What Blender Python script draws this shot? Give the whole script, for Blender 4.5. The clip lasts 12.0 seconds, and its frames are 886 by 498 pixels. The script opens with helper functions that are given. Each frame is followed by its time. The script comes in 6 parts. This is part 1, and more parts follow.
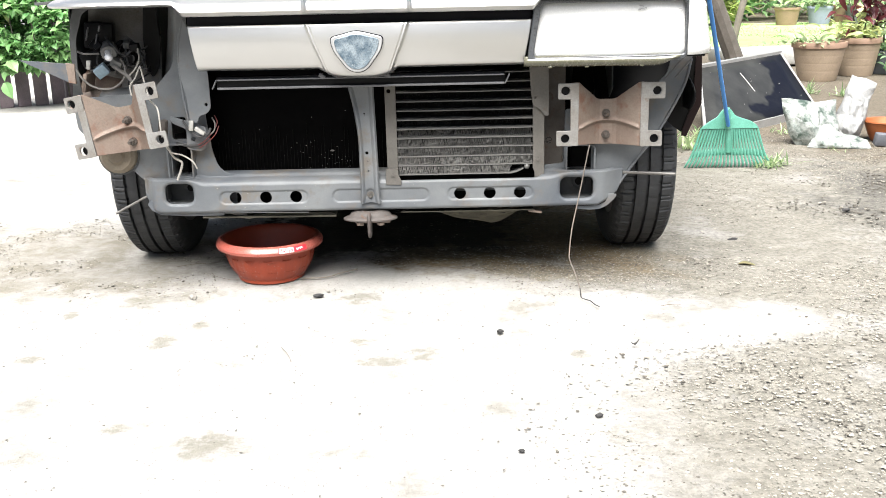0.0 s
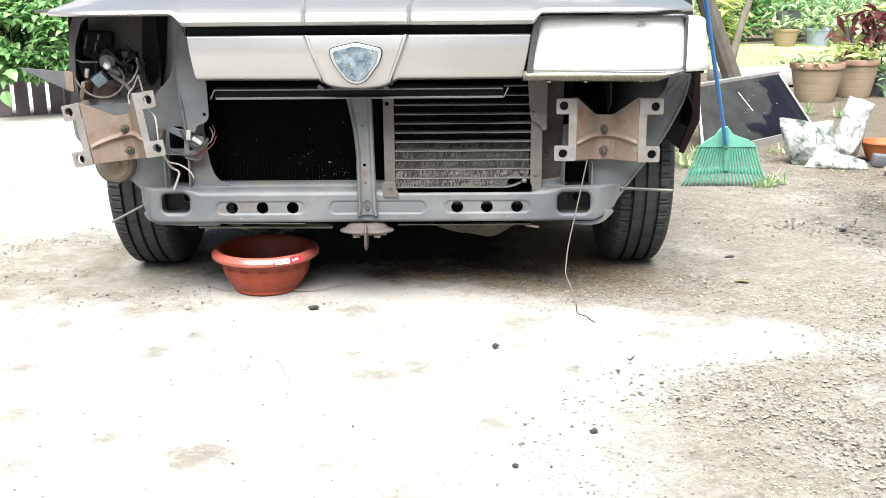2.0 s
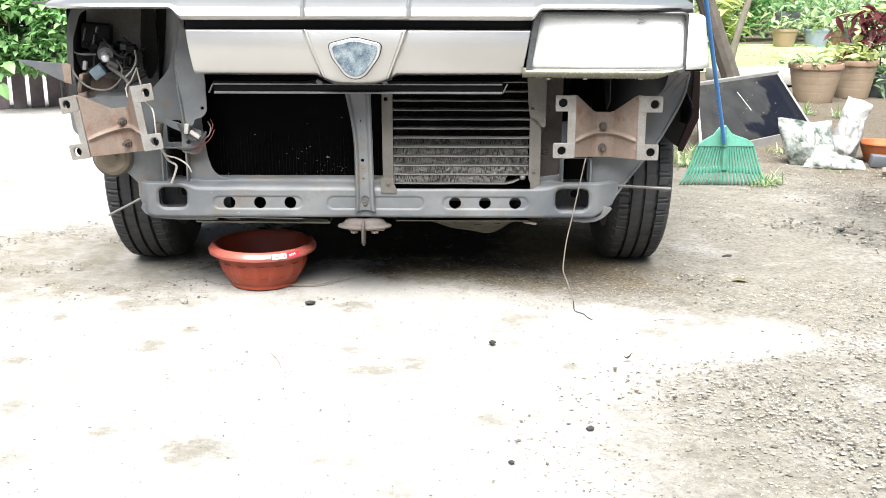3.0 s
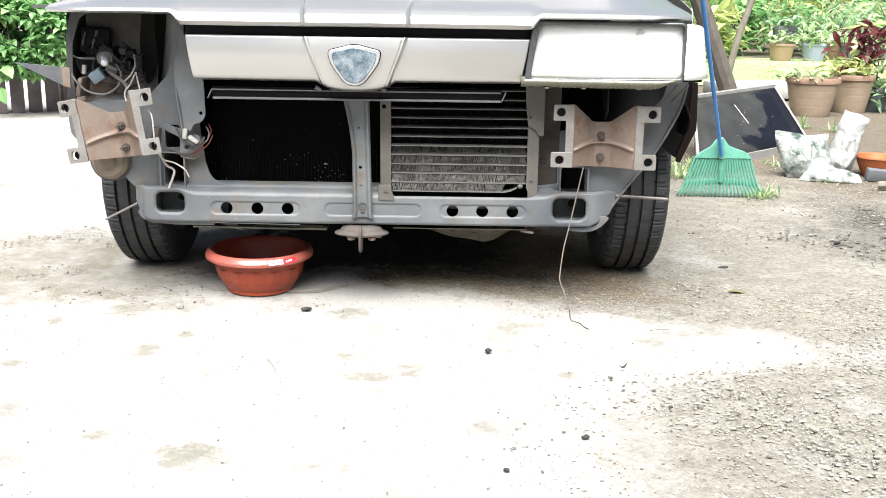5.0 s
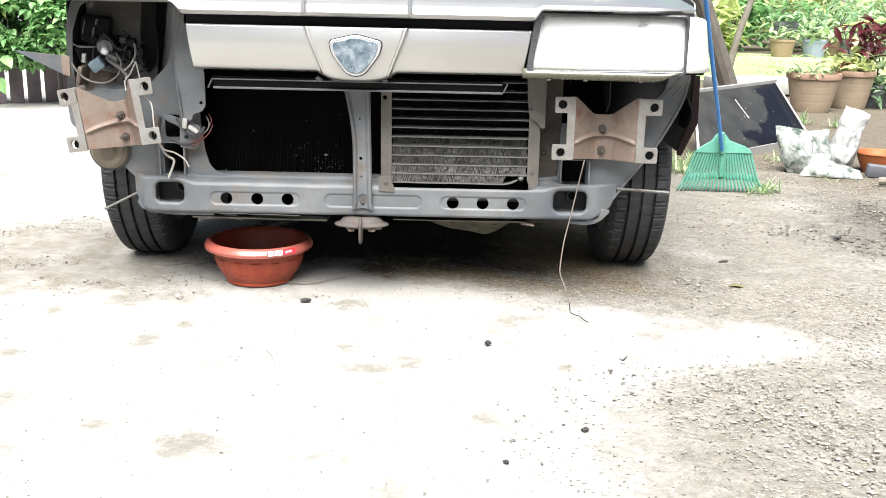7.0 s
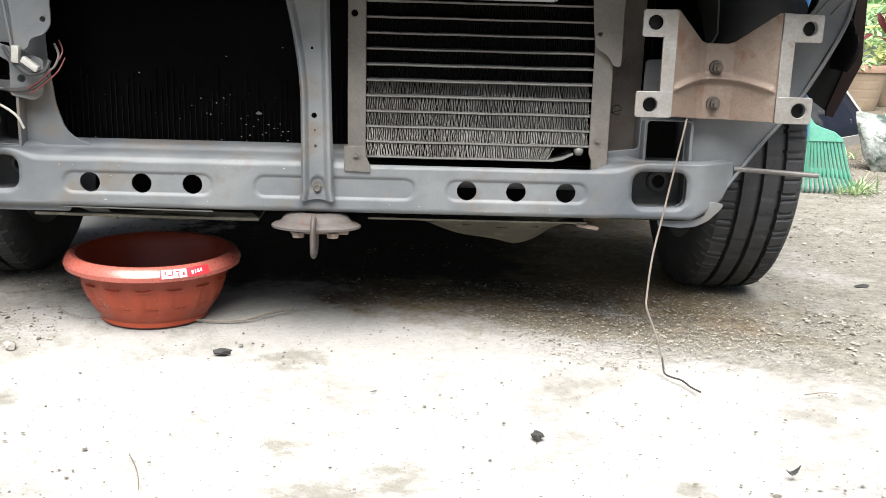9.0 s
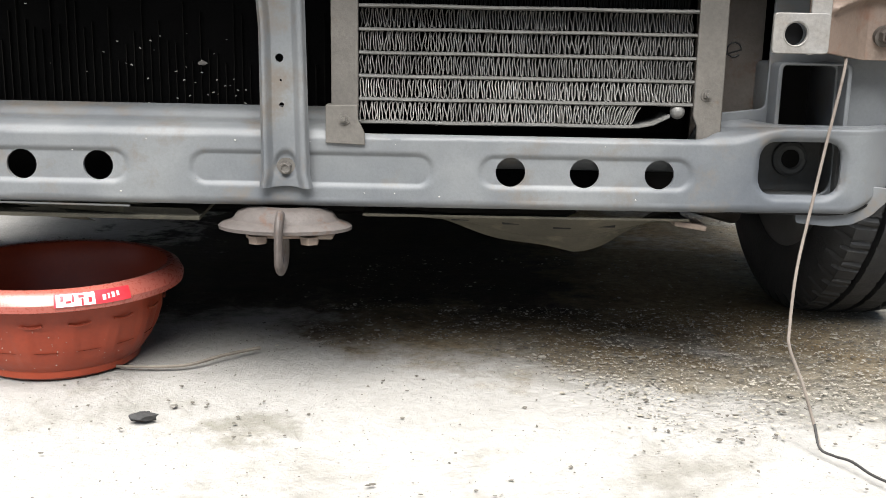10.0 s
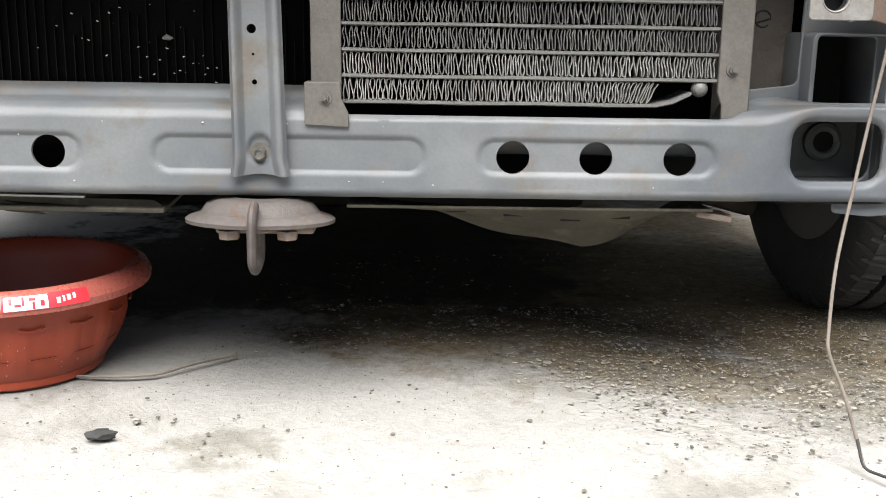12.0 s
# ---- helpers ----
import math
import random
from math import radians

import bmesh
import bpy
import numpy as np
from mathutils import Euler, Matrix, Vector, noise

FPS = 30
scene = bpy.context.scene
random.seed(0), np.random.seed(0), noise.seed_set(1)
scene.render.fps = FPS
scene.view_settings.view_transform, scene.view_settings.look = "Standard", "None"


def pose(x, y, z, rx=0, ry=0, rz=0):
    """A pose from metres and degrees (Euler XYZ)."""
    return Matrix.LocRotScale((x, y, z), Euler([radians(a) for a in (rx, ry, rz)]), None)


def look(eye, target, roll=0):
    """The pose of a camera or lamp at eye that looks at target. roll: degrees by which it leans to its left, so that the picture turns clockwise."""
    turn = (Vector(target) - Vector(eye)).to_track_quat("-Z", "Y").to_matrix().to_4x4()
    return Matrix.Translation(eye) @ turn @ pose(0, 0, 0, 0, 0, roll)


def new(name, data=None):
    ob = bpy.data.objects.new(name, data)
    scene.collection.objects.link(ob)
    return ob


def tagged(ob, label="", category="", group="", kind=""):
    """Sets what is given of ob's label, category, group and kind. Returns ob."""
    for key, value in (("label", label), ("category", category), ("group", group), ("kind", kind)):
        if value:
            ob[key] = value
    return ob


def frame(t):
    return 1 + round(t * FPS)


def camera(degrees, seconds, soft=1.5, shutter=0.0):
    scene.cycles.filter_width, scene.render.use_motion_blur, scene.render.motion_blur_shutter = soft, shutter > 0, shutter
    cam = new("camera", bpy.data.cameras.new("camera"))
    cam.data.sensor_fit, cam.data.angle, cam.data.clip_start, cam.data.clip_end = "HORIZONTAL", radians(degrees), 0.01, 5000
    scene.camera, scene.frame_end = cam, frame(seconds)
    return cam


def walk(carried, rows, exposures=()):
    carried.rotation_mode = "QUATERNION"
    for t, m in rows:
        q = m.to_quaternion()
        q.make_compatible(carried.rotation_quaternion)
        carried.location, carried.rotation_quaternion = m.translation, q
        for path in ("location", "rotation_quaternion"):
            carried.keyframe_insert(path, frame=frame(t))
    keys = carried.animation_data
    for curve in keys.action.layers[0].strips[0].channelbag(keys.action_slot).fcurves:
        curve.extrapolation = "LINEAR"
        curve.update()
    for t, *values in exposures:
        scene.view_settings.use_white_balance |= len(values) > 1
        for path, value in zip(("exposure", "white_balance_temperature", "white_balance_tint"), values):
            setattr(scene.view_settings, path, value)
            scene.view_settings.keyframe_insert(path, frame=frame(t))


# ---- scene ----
# ---- camera ----
cam = camera(48.0, 12.0, 0.5)
# seconds, eye x, y, z, pitch, roll, yaw
ROWS = [
    (0.0, 0.1619, -2.1616, 0.7288, -15.709, 1.242, 0.138),
    (0.5, 0.1614, -2.1655, 0.7298, -15.075, 1.034, 0.251),
    (1.0, 0.1595, -2.1652, 0.7291, -14.806, 0.698, 0.001),
    (1.5, 0.1579, -2.1615, 0.7267, -14.976, 0.686, -0.112),
    (2.0, 0.1628, -2.1576, 0.7211, -14.783, 0.411, 0.170),
    (2.5, 0.1623, -2.1531, 0.7181, -14.957, 0.233, 0.278),
    (3.0, 0.1610, -2.1539, 0.7177, -14.938, -0.147, 0.126),
    (5.0, 0.1591, -2.1557, 0.7124, -14.348, -0.821, 0.065),
    (5.5, 0.1580, -2.1593, 0.7146, -14.214, -1.051, 0.012),
    (6.0, 0.1544, -2.1564, 0.7112, -14.376, -1.523, -0.186),
    (6.5, 0.1557, -2.1539, 0.7087, -14.512, -1.125, -0.001),
    (7.0, 0.1557, -2.1516, 0.7058, -14.679, -1.231, 0.084),
    (7.2, 0.1553, -2.1491, 0.7067, -14.638, -1.509, 0.133),
    (7.6, 0.1553, -2.1491, 0.7067, -14.638, -1.509, 0.133),
    (8.0, 0.1493, -2.0630, 0.6837, -14.534, -1.538, -0.068),
    (8.4, 0.1233, -1.6871, 0.5835, -14.083, -1.666, -0.948),
    (8.8, 0.1023, -1.3842, 0.5028, -13.719, -1.769, -1.658),
    (9.0, 0.1195, -1.2746, 0.4741, -13.569, -1.595, -1.079),
    (9.2, 0.0993, -1.1696, 0.4371, -12.984, -1.949, -2.120),
    (9.5, 0.1153, -1.0274, 0.4004, -12.790, -1.609, -1.142),
    (10.0, 0.1091, -0.8240, 0.3543, -12.306, -1.140, -0.689),
    (10.5, 0.1104, -0.7252, 0.3312, -11.897, -0.909, -0.688),
    (11.0, 0.1104, -0.7252, 0.3312, -12.677, -0.906, -0.920),
    (11.5, 0.1104, -0.7252, 0.3312, -12.824, -0.905, -1.162),
    (12.0, 0.1104, -0.7252, 0.3312, -12.482, -0.907, -1.086),
]
EXPO = [(0.0, 1.76), (7.2, 1.76), (9.0, 1.70), (10.5, 1.62), (12.0, 1.62)]
walk(cam, [(t, pose(x, y, z, 90 + pitch, roll, yaw)) for t, x, y, z, pitch, roll, yaw in ROWS], EXPO)

# ---- light: bright hazy day, the sun high behind the camera ----
SUN_EL, SUN_AZ = 62.0, 186.0
world = bpy.data.worlds.new("sky")
scene.world = world
world.use_nodes = True
wn = world.node_tree
sky = wn.nodes.new("ShaderNodeTexSky")
sky.sky_type, sky.sun_disc = "NISHITA", False
sky.sun_elevation, sky.sun_rotation = radians(SUN_EL), radians(SUN_AZ)
sky.dust_density, sky.air_density = 4.0, 1.0
wn.links.new(sky.outputs[0], wn.nodes["Background"].inputs[0])
wn.nodes["Background"].inputs[1].default_value = 0.045
sun_data = bpy.data.lights.new("sun", "SUN")
sun_data.energy, sun_data.angle, sun_data.color = 4.7, radians(55), (1.0, 0.995, 0.975)
sun = new("sun", sun_data)
a, e = radians(SUN_AZ), radians(SUN_EL)
sun.matrix_basis = look((math.sin(a) * math.cos(e) * 30, math.cos(a) * math.cos(e) * 30, math.sin(e) * 30), (0, 0, 0))


# ---- materials ----
def nodes_of(name):
    m = bpy.data.materials.new(name)
    m.use_nodes = True
    nt = m.node_tree
    return m, nt, nt.nodes["Principled BSDF"]


def nd(nt, kind, **vals):
    n = nt.nodes.new(kind)
    for k, v in vals.items():
        n.inputs[k.replace("_", " ")].default_value = v
    return n


def position(nt):
    return nt.nodes.new("ShaderNodeNewGeometry").outputs["Position"]


def noise_of(nt, vec, scale, detail=4.0, rough=0.6):
    n = nd(nt, "ShaderNodeTexNoise", Scale=scale, Detail=detail, Roughness=rough)
    nt.links.new(vec, n.inputs["Vector"])
    return n.outputs["Fac"]


def ramp(nt, fac, stops):
    r = nt.nodes.new("ShaderNodeValToRGB")
    while len(r.color_ramp.elements) < len(stops):
        r.color_ramp.elements.new(0.5)
    for el, (p, c) in zip(r.color_ramp.elements, stops):
        el.position, el.color = p, (c, c, c, 1) if isinstance(c, (int, float)) else (*c, 1)
    nt.links.new(fac, r.inputs[0])
    return r.outputs[0]


def mixc(nt, fac, c1, c2):
    m = nt.nodes.new("ShaderNodeMix")
    m.data_type = "RGBA"
    for sock, v in ((m.inputs[0], fac), (m.inputs[6], c1), (m.inputs[7], c2)):
        if isinstance(v, (int, float)):
            sock.default_value = v
        elif isinstance(v, tuple):
            sock.default_value = (*v, 1)
        else:
            nt.links.new(v, sock)
    return m.outputs[2]


def bump_of(nt, bsdf, height, strength, dist):
    b = nd(nt, "ShaderNodeBump", Strength=strength, Distance=dist)
    nt.links.new(height, b.inputs["Height"])
    nt.links.new(b.outputs[0], bsdf.inputs["Normal"])


def mat(name, c1, c2, rough=0.5, metal=0.0, big=8.0, fine=140.0, bump=0.15, stain=None, amount=0.5, coat=0.0, spec=0.5, grain_w=0.7, rvar=0.12):
    """A surface of two tones: broad blotches, fine grain, and, where given, stains of a third colour."""
    m, nt, b = nodes_of(name)
    pos = position(nt)
    f1 = ramp(nt, noise_of(nt, pos, big), [(0.35, 0.0), (0.65, 1.0)])
    f2 = noise_of(nt, pos, fine, 3.0, 0.7)
    col = mixc(nt, f1, c1, c2)
    grain = ramp(nt, f2, [(0.3, 0.72), (0.7, 1.18)])
    mul = nt.nodes.new("ShaderNodeMix")
    mul.data_type, mul.blend_type = "RGBA", "MULTIPLY"
    mul.inputs[0].default_value = grain_w
    nt.links.new(col, mul.inputs[6]), nt.links.new(grain, mul.inputs[7])
    col = mul.outputs[2]
    if stain:
        f3 = noise_of(nt, pos, big * 2.3, 8.0, 0.72)
        lo = 0.72 - 0.4 * amount
        col = mixc(nt, ramp(nt, f3, [(lo, 0.0), (lo + 0.14, 1.0)]), col, stain)
    nt.links.new(col, b.inputs["Base Color"])
    nt.links.new(ramp(nt, f2, [(0.2, max(0.02, rough - rvar)), (0.8, min(1.0, rough + rvar))]), b.inputs["Roughness"])
    b.inputs["Metallic"].default_value = metal
    b.inputs["Coat Weight"].default_value = coat
    b.inputs["Specular IOR Level"].default_value = spec
    if bump:
        bump_of(nt, b, f2, bump, 0.002)
    return m


def leaf_mat(name, dark, light, vary=0.5):
    m, nt, b = nodes_of(name)
    g = nt.nodes.new("ShaderNodeNewGeometry")
    f = noise_of(nt, g.outputs["Position"], 30.0, 2.0)
    col = mixc(nt, g.outputs["Random Per Island"], dark, light)
    col = mixc(nt, ramp(nt, f, [(0.35, 0.0), (0.7, vary)]), col, light)
    nt.links.new(col, b.inputs["Base Color"])
    b.inputs["Roughness"].default_value = 0.42
    b.inputs["Transmission Weight"].default_value = 0.0
    b.inputs["Subsurface Weight"].default_value = 0.0
    tr = nt.nodes.new("ShaderNodeBsdfTranslucent")
    nt.links.new(col, tr.inputs[0])
    ad = nt.nodes.new("ShaderNodeMixShader")
    ad.inputs[0].default_value = 0.42
    nt.links.new(b.outputs[0], ad.inputs[1]), nt.links.new(tr.outputs[0], ad.inputs[2])
    nt.links.new(ad.outputs[0], nt.nodes["Material Output"].inputs[0])
    return m


PAINT = mat("champagne paint", (0.472, 0.466, 0.450), (0.438, 0.432, 0.416), 0.30, 0.78, 3.0, 900.0, 0.0, (0.42, 0.412, 0.395), 0.2, coat=0.5, grain_w=0.02, rvar=0.015)
GREY = mat("dusty grey body steel", (0.134, 0.140, 0.143), (0.066, 0.073, 0.083), 0.52, 0.0, 5.0, 380.0, 0.06, (0.108, 0.094, 0.079), 0.50, grain_w=0.32, spec=0.4)
# darker copy of GREY, for grimy sheets that lie in shade inside the body
GREY_DIM = mat("grimy grey steel darkened for shade", (0.0645, 0.0673, 0.0673), (0.0403, 0.0416, 0.0403), 0.65, 0.0, 11.0, 200.0, 0.12, (0.0537, 0.0429, 0.0322), 0.4)
RUST = mat("rusted bracket steel", (0.186, 0.148, 0.119), (0.142, 0.098, 0.076), 0.62, 0.1, 9.0, 240.0, 0.3, (0.138, 0.074, 0.049), 0.50)
FLANGE = mat("worn zinc steel with rust bloom", (0.225, 0.220, 0.210), (0.178, 0.164, 0.146), 0.5, 0.3, 22.0, 260.0, 0.2, (0.140, 0.088, 0.058), 0.30)
RUSTY_GREY = mat("grey steel with brown rust", (0.088, 0.078, 0.068), (0.060, 0.048, 0.040), 0.7, 0.2, 20.0, 300.0, 0.3, (0.058, 0.030, 0.018), 0.42)
DISH = mat("rusty mauve-grey casting", (0.088, 0.077, 0.071), (0.060, 0.049, 0.044), 0.7, 0.1, 30.0, 320.0, 0.35, (0.070, 0.036, 0.021), 0.42)
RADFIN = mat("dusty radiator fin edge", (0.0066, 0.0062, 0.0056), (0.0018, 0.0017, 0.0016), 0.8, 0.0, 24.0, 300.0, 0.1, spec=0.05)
BOLT = mat("grimy bolt steel", (0.130, 0.122, 0.112), (0.092, 0.084, 0.075), 0.5, 0.4, 60.0, 500.0, 0.2)
ALU = mat("oxidised aluminium", (0.163, 0.161, 0.153), (0.125, 0.122, 0.114), 0.55, 0.35, 18.0, 350.0, 0.2, (0.0878, 0.0803, 0.0706), 0.35)
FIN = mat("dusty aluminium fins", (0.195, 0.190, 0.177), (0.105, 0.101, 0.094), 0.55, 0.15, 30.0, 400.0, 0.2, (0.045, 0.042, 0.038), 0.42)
# two darker copies of FIN, with the nose panel's shade in their colour
FIN_HALF_SHADED = mat("half-shaded aluminium fins", (0.098, 0.095, 0.088), (0.048, 0.046, 0.043), 0.6, 0.1, 30.0, 400.0, 0.2, (0.024, 0.022, 0.020), 0.42)
FIN_SHADED = mat("shaded aluminium fins", (0.0085, 0.0082, 0.0076), (0.0045, 0.0044, 0.0042), 0.7, 0.0, 30.0, 400.0, 0.2, (0.020, 0.019, 0.0175), 0.25, spec=0.15)
SIDE = mat("dusty painted side plate", (0.118, 0.108, 0.096), (0.090, 0.083, 0.073), 0.6, 0.15, 16.0, 300.0, 0.2, (0.098, 0.068, 0.046), 0.28)
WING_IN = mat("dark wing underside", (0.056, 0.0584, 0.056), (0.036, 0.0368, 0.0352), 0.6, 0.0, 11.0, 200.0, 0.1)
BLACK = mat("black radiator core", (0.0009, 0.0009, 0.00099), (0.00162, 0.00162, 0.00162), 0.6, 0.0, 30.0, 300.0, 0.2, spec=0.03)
PLASTIC = mat("faded black plastic", (0.00414, 0.00414, 0.00447), (0.00706, 0.00706, 0.00762), 0.45, 0.0, 20.0, 300.0, 0.1, spec=0.12)
TRIM = mat("grey plastic trim", (0.109, 0.109, 0.113), (0.0872, 0.0872, 0.0909), 0.4, 0.1, 12.0, 300.0, 0.05)
GAP_DARK = mat("dark blue-black for gap shade and joints", (0.0024, 0.0024, 0.0044), (0.004, 0.004, 0.006), 0.5, spec=0.12)
RUBBER = mat("worn tyre rubber", (0.0165, 0.0175, 0.0195), (0.028, 0.0292, 0.0315), 0.66, 0.0, 25.0, 260.0, 0.5, (0.062, 0.061, 0.057), 0.32)
RIM = mat("grey wheel steel", (0.20, 0.20, 0.20), (0.14, 0.14, 0.14), 0.5, 0.5)
REFLECTOR = mat("milky white lamp lens", (0.80, 0.80, 0.79), (0.74, 0.74, 0.72), 0.25, 0.0, 6.0, 300.0, 0.0, coat=0.5, grain_w=0.08)
YELLOWED = mat("yellowed clear plastic rim", (0.113, 0.111, 0.0795), (0.084, 0.0795, 0.0504), 0.25, 0.0, 15.0, 200.0, 0.1, (0.0504, 0.0462, 0.0252), 0.3, coat=0.4, grain_w=0.3)
BEZEL = mat("dark grey lamp bezel", (0.075, 0.08, 0.085), (0.045, 0.047, 0.05), 0.3, 0.2, 12.0, 300.0, 0.05, grain_w=0.2)
EMBLEM = mat("crazed silver-blue badge film", (0.225, 0.265, 0.290), (0.060, 0.092, 0.120), 0.3, 0.3, 48.0, 300.0, 0.3, (0.370, 0.395, 0.405), 0.36, grain_w=0.5)
CHROME = mat("worn chrome", (0.44, 0.44, 0.44), (0.36, 0.36, 0.36), 0.36, 0.5, 20.0, 300.0, 0.0, grain_w=0.1)
GLASSY = mat("bulb glass", (0.75, 0.76, 0.78), (0.6, 0.6, 0.62), 0.08, 0.3, 40.0, 300.0, 0.0, coat=1.0)
CONNECTOR = mat("faded blue connector plastic", (0.14, 0.196, 0.231), (0.105, 0.14, 0.168), 0.5)
WHITE_PL = mat("dirty white plastic", (0.335, 0.33, 0.309), (0.268, 0.259, 0.234), 0.5)
TAPE = mat("old brown harness tape", (0.125, 0.118, 0.109), (0.0896, 0.0822, 0.0749), 0.7, 0.0, 40.0, 300.0, 0.3)
WIRE_W = mat("pale cable sheath", (0.36, 0.345, 0.31), (0.27, 0.255, 0.225), 0.5, 0.0, 25.0, 300.0, 0.1)
WIRE_TAN = mat("dusty tan cable sheath", (0.165, 0.140, 0.118), (0.118, 0.098, 0.082), 0.55, 0.0, 30.0, 300.0, 0.15)
WIRE_B = mat("black cable sheath", (0.02, 0.02, 0.02), (0.04, 0.04, 0.04), 0.5)
WIRE_R = mat("red cable sheath", (0.105, 0.014, 0.012), (0.085, 0.016, 0.014), 0.5)
HORN = mat("tan painted horn", (0.169, 0.14, 0.101), (0.14, 0.11, 0.0761), 0.55, 0.0, 25.0, 250.0, 0.2, (0.106, 0.0722, 0.0423), 0.3)
SHIELD = mat("dusty splash shield plastic", (0.070, 0.064, 0.049), (0.044, 0.041, 0.032), 0.8, 0.0, 16.0, 240.0, 0.3, (0.092, 0.082, 0.060), 0.42, spec=0.15)
LINER = mat("dark red-brown wing edge", (0.00825, 0.00383, 0.00344), (0.00464, 0.00265, 0.00241), 0.6, spec=0.12)
# engine black, also put into hollows as painted shade
ENGINE_SHADE = mat("oily engine black and hollow shade", (0.00216, 0.00198, 0.0018), (0.0054, 0.00504, 0.00468), 0.6, spec=0.12)
STICK = mat("bare metal rod", (0.150, 0.143, 0.134), (0.112, 0.103, 0.093), 0.5, 0.3, 25.0, 300.0, 0.15)
GLASS_DARK = mat("dark car glass", (0.015, 0.018, 0.02), (0.02, 0.023, 0.025), 0.05, 0.0, bump=0.0, coat=1.0)
TERRA = mat("terracotta-red plastic", (0.270, 0.045, 0.018), (0.222, 0.033, 0.013), 0.42, 0.0, 12.0, 300.0, 0.08, (0.262, 0.072, 0.042), 0.18, grain_w=0.3, spec=0.4)
TERRA_PALE = mat("paler red plastic rim", (0.330, 0.090, 0.068), (0.285, 0.066, 0.046), 0.30, 0.0, 10.0, 300.0, 0.05, grain_w=0.2, spec=0.6)
STICKER_R = mat("red price sticker", (0.60, 0.03, 0.045), (0.52, 0.03, 0.04), 0.35)
STICKER_W = mat("white scuffed sticker print", (0.8, 0.76, 0.74), (0.7, 0.62, 0.6), 0.4)
GREEN_PL = mat("mint green plastic", (0.0808, 0.266, 0.192), (0.105, 0.302, 0.229), 0.4, 0.0, 12.0, 200.0, 0.05, (0.176, 0.321, 0.254), 0.25)
BLUE_PL = mat("blue painted steel handle", (0.055, 0.245, 0.640), (0.066, 0.265, 0.660), 0.35, 0.0, 10.0, 200.0, 0.02, grain_w=0.2)
BIRD = mat("white droppings", (0.42, 0.414, 0.396), (0.36, 0.36, 0.336), 0.8)
FRAME_AL = mat("pale aluminium frame", (0.336, 0.33, 0.319), (0.28, 0.274, 0.263), 0.45, 0.4, 14.0, 240.0, 0.1, (0.185, 0.168, 0.146), 0.25)
POT = mat("tan planter plastic", (0.290, 0.225, 0.160), (0.245, 0.188, 0.132), 0.6, 0.0, 8.0, 160.0, 0.1, (0.192, 0.142, 0.098), 0.25)
POT_RIM = mat("orange-brown planter rim", (0.290, 0.192, 0.136), (0.245, 0.158, 0.112), 0.6, 0.0, 8.0, 160.0, 0.1)
POT_GREY = mat("grey-blue planter plastic", (0.270, 0.285, 0.400), (0.230, 0.243, 0.345), 0.6, 0.0, 8.0, 160.0, 0.1)
POT_DARK = mat("dark grey planter plastic", (0.12, 0.125, 0.14), (0.09, 0.095, 0.105), 0.6, 0.0, 8.0, 160.0, 0.1)
ORANGE = mat("faded orange plastic", (0.375, 0.12, 0.0375), (0.315, 0.09, 0.03), 0.5, 0.0, 12.0, 200.0, 0.1)
POTSOIL = mat("dark potting soil", (0.05, 0.035, 0.025), (0.09, 0.065, 0.045), 0.95, 0.0, 40.0, 200.0, 0.6)
SACK = mat("crumpled white woven sack", (0.285, 0.285, 0.278), (0.205, 0.206, 0.200), 0.5, 0.0, 14.0, 200.0, 0.15, (0.100, 0.107, 0.100), 0.32)
SACK_PRINT = mat("white sack with green and grey print", (0.275, 0.288, 0.270), (0.205, 0.220, 0.202), 0.5, 0.0, 7.0, 200.0, 0.15, (0.036, 0.056, 0.044), 0.60)
TIMBER = mat("weathered brown-grey timber", (0.105, 0.092, 0.078), (0.068, 0.058, 0.047), 0.85, 0.0, 12.0, 120.0, 0.5, (0.040, 0.033, 0.026), 0.35)
BARK = mat("pale garden bark", (0.18, 0.16, 0.131), (0.119, 0.102, 0.0823), 0.9, 0.0, 10.0, 90.0, 0.6)
PICKET = mat("dark purple-brown stained picket", (0.0996, 0.0762, 0.0867), (0.153, 0.119, 0.13), 0.6, 0.0, 12.0, 140.0, 0.2)
WALL = mat("lilac-grey rendered wall", (0.322, 0.301, 0.329), (0.294, 0.273, 0.301), 0.9, 0.0, 3.0, 60.0, 0.3)
LEAF_BIG = leaf_mat("broad mid-green leaf", (0.070, 0.215, 0.065), (0.29, 0.49, 0.20))
LEAF_PALE = leaf_mat("pale fresh leaf", (0.168, 0.28, 0.123), (0.47, 0.549, 0.314))
LEAF_YEL = leaf_mat("yellow-green leaf", (0.253, 0.333, 0.103), (0.575, 0.609, 0.276))
LEAF_BLUE = leaf_mat("blue-green fern leaf", (0.132, 0.276, 0.132), (0.372, 0.528, 0.3))
LEAF_RED = leaf_mat("dark red leaf", (0.045, 0.010, 0.014), (0.14, 0.03, 0.035))
LEAF_DRY = leaf_mat("dry fallen leaf", (0.218, 0.19, 0.0952), (0.308, 0.274, 0.146))
GRASS = leaf_mat("lawn grass", (0.20, 0.36, 0.10), (0.40, 0.54, 0.22))
STONE = mat("grey pebble", (0.252, 0.238, 0.21), (0.182, 0.168, 0.147), 0.85, 0.0, 40.0, 200.0, 0.4)
CHAR = mat("black clod", (0.014, 0.014, 0.014), (0.0315, 0.0294, 0.028), 0.8, 0.0, 60.0, 300.0, 0.5)
TWIG = mat("dry twig", (0.078, 0.06, 0.045), (0.12, 0.096, 0.072), 0.9, 0.0, 60.0, 300.0, 0.3)
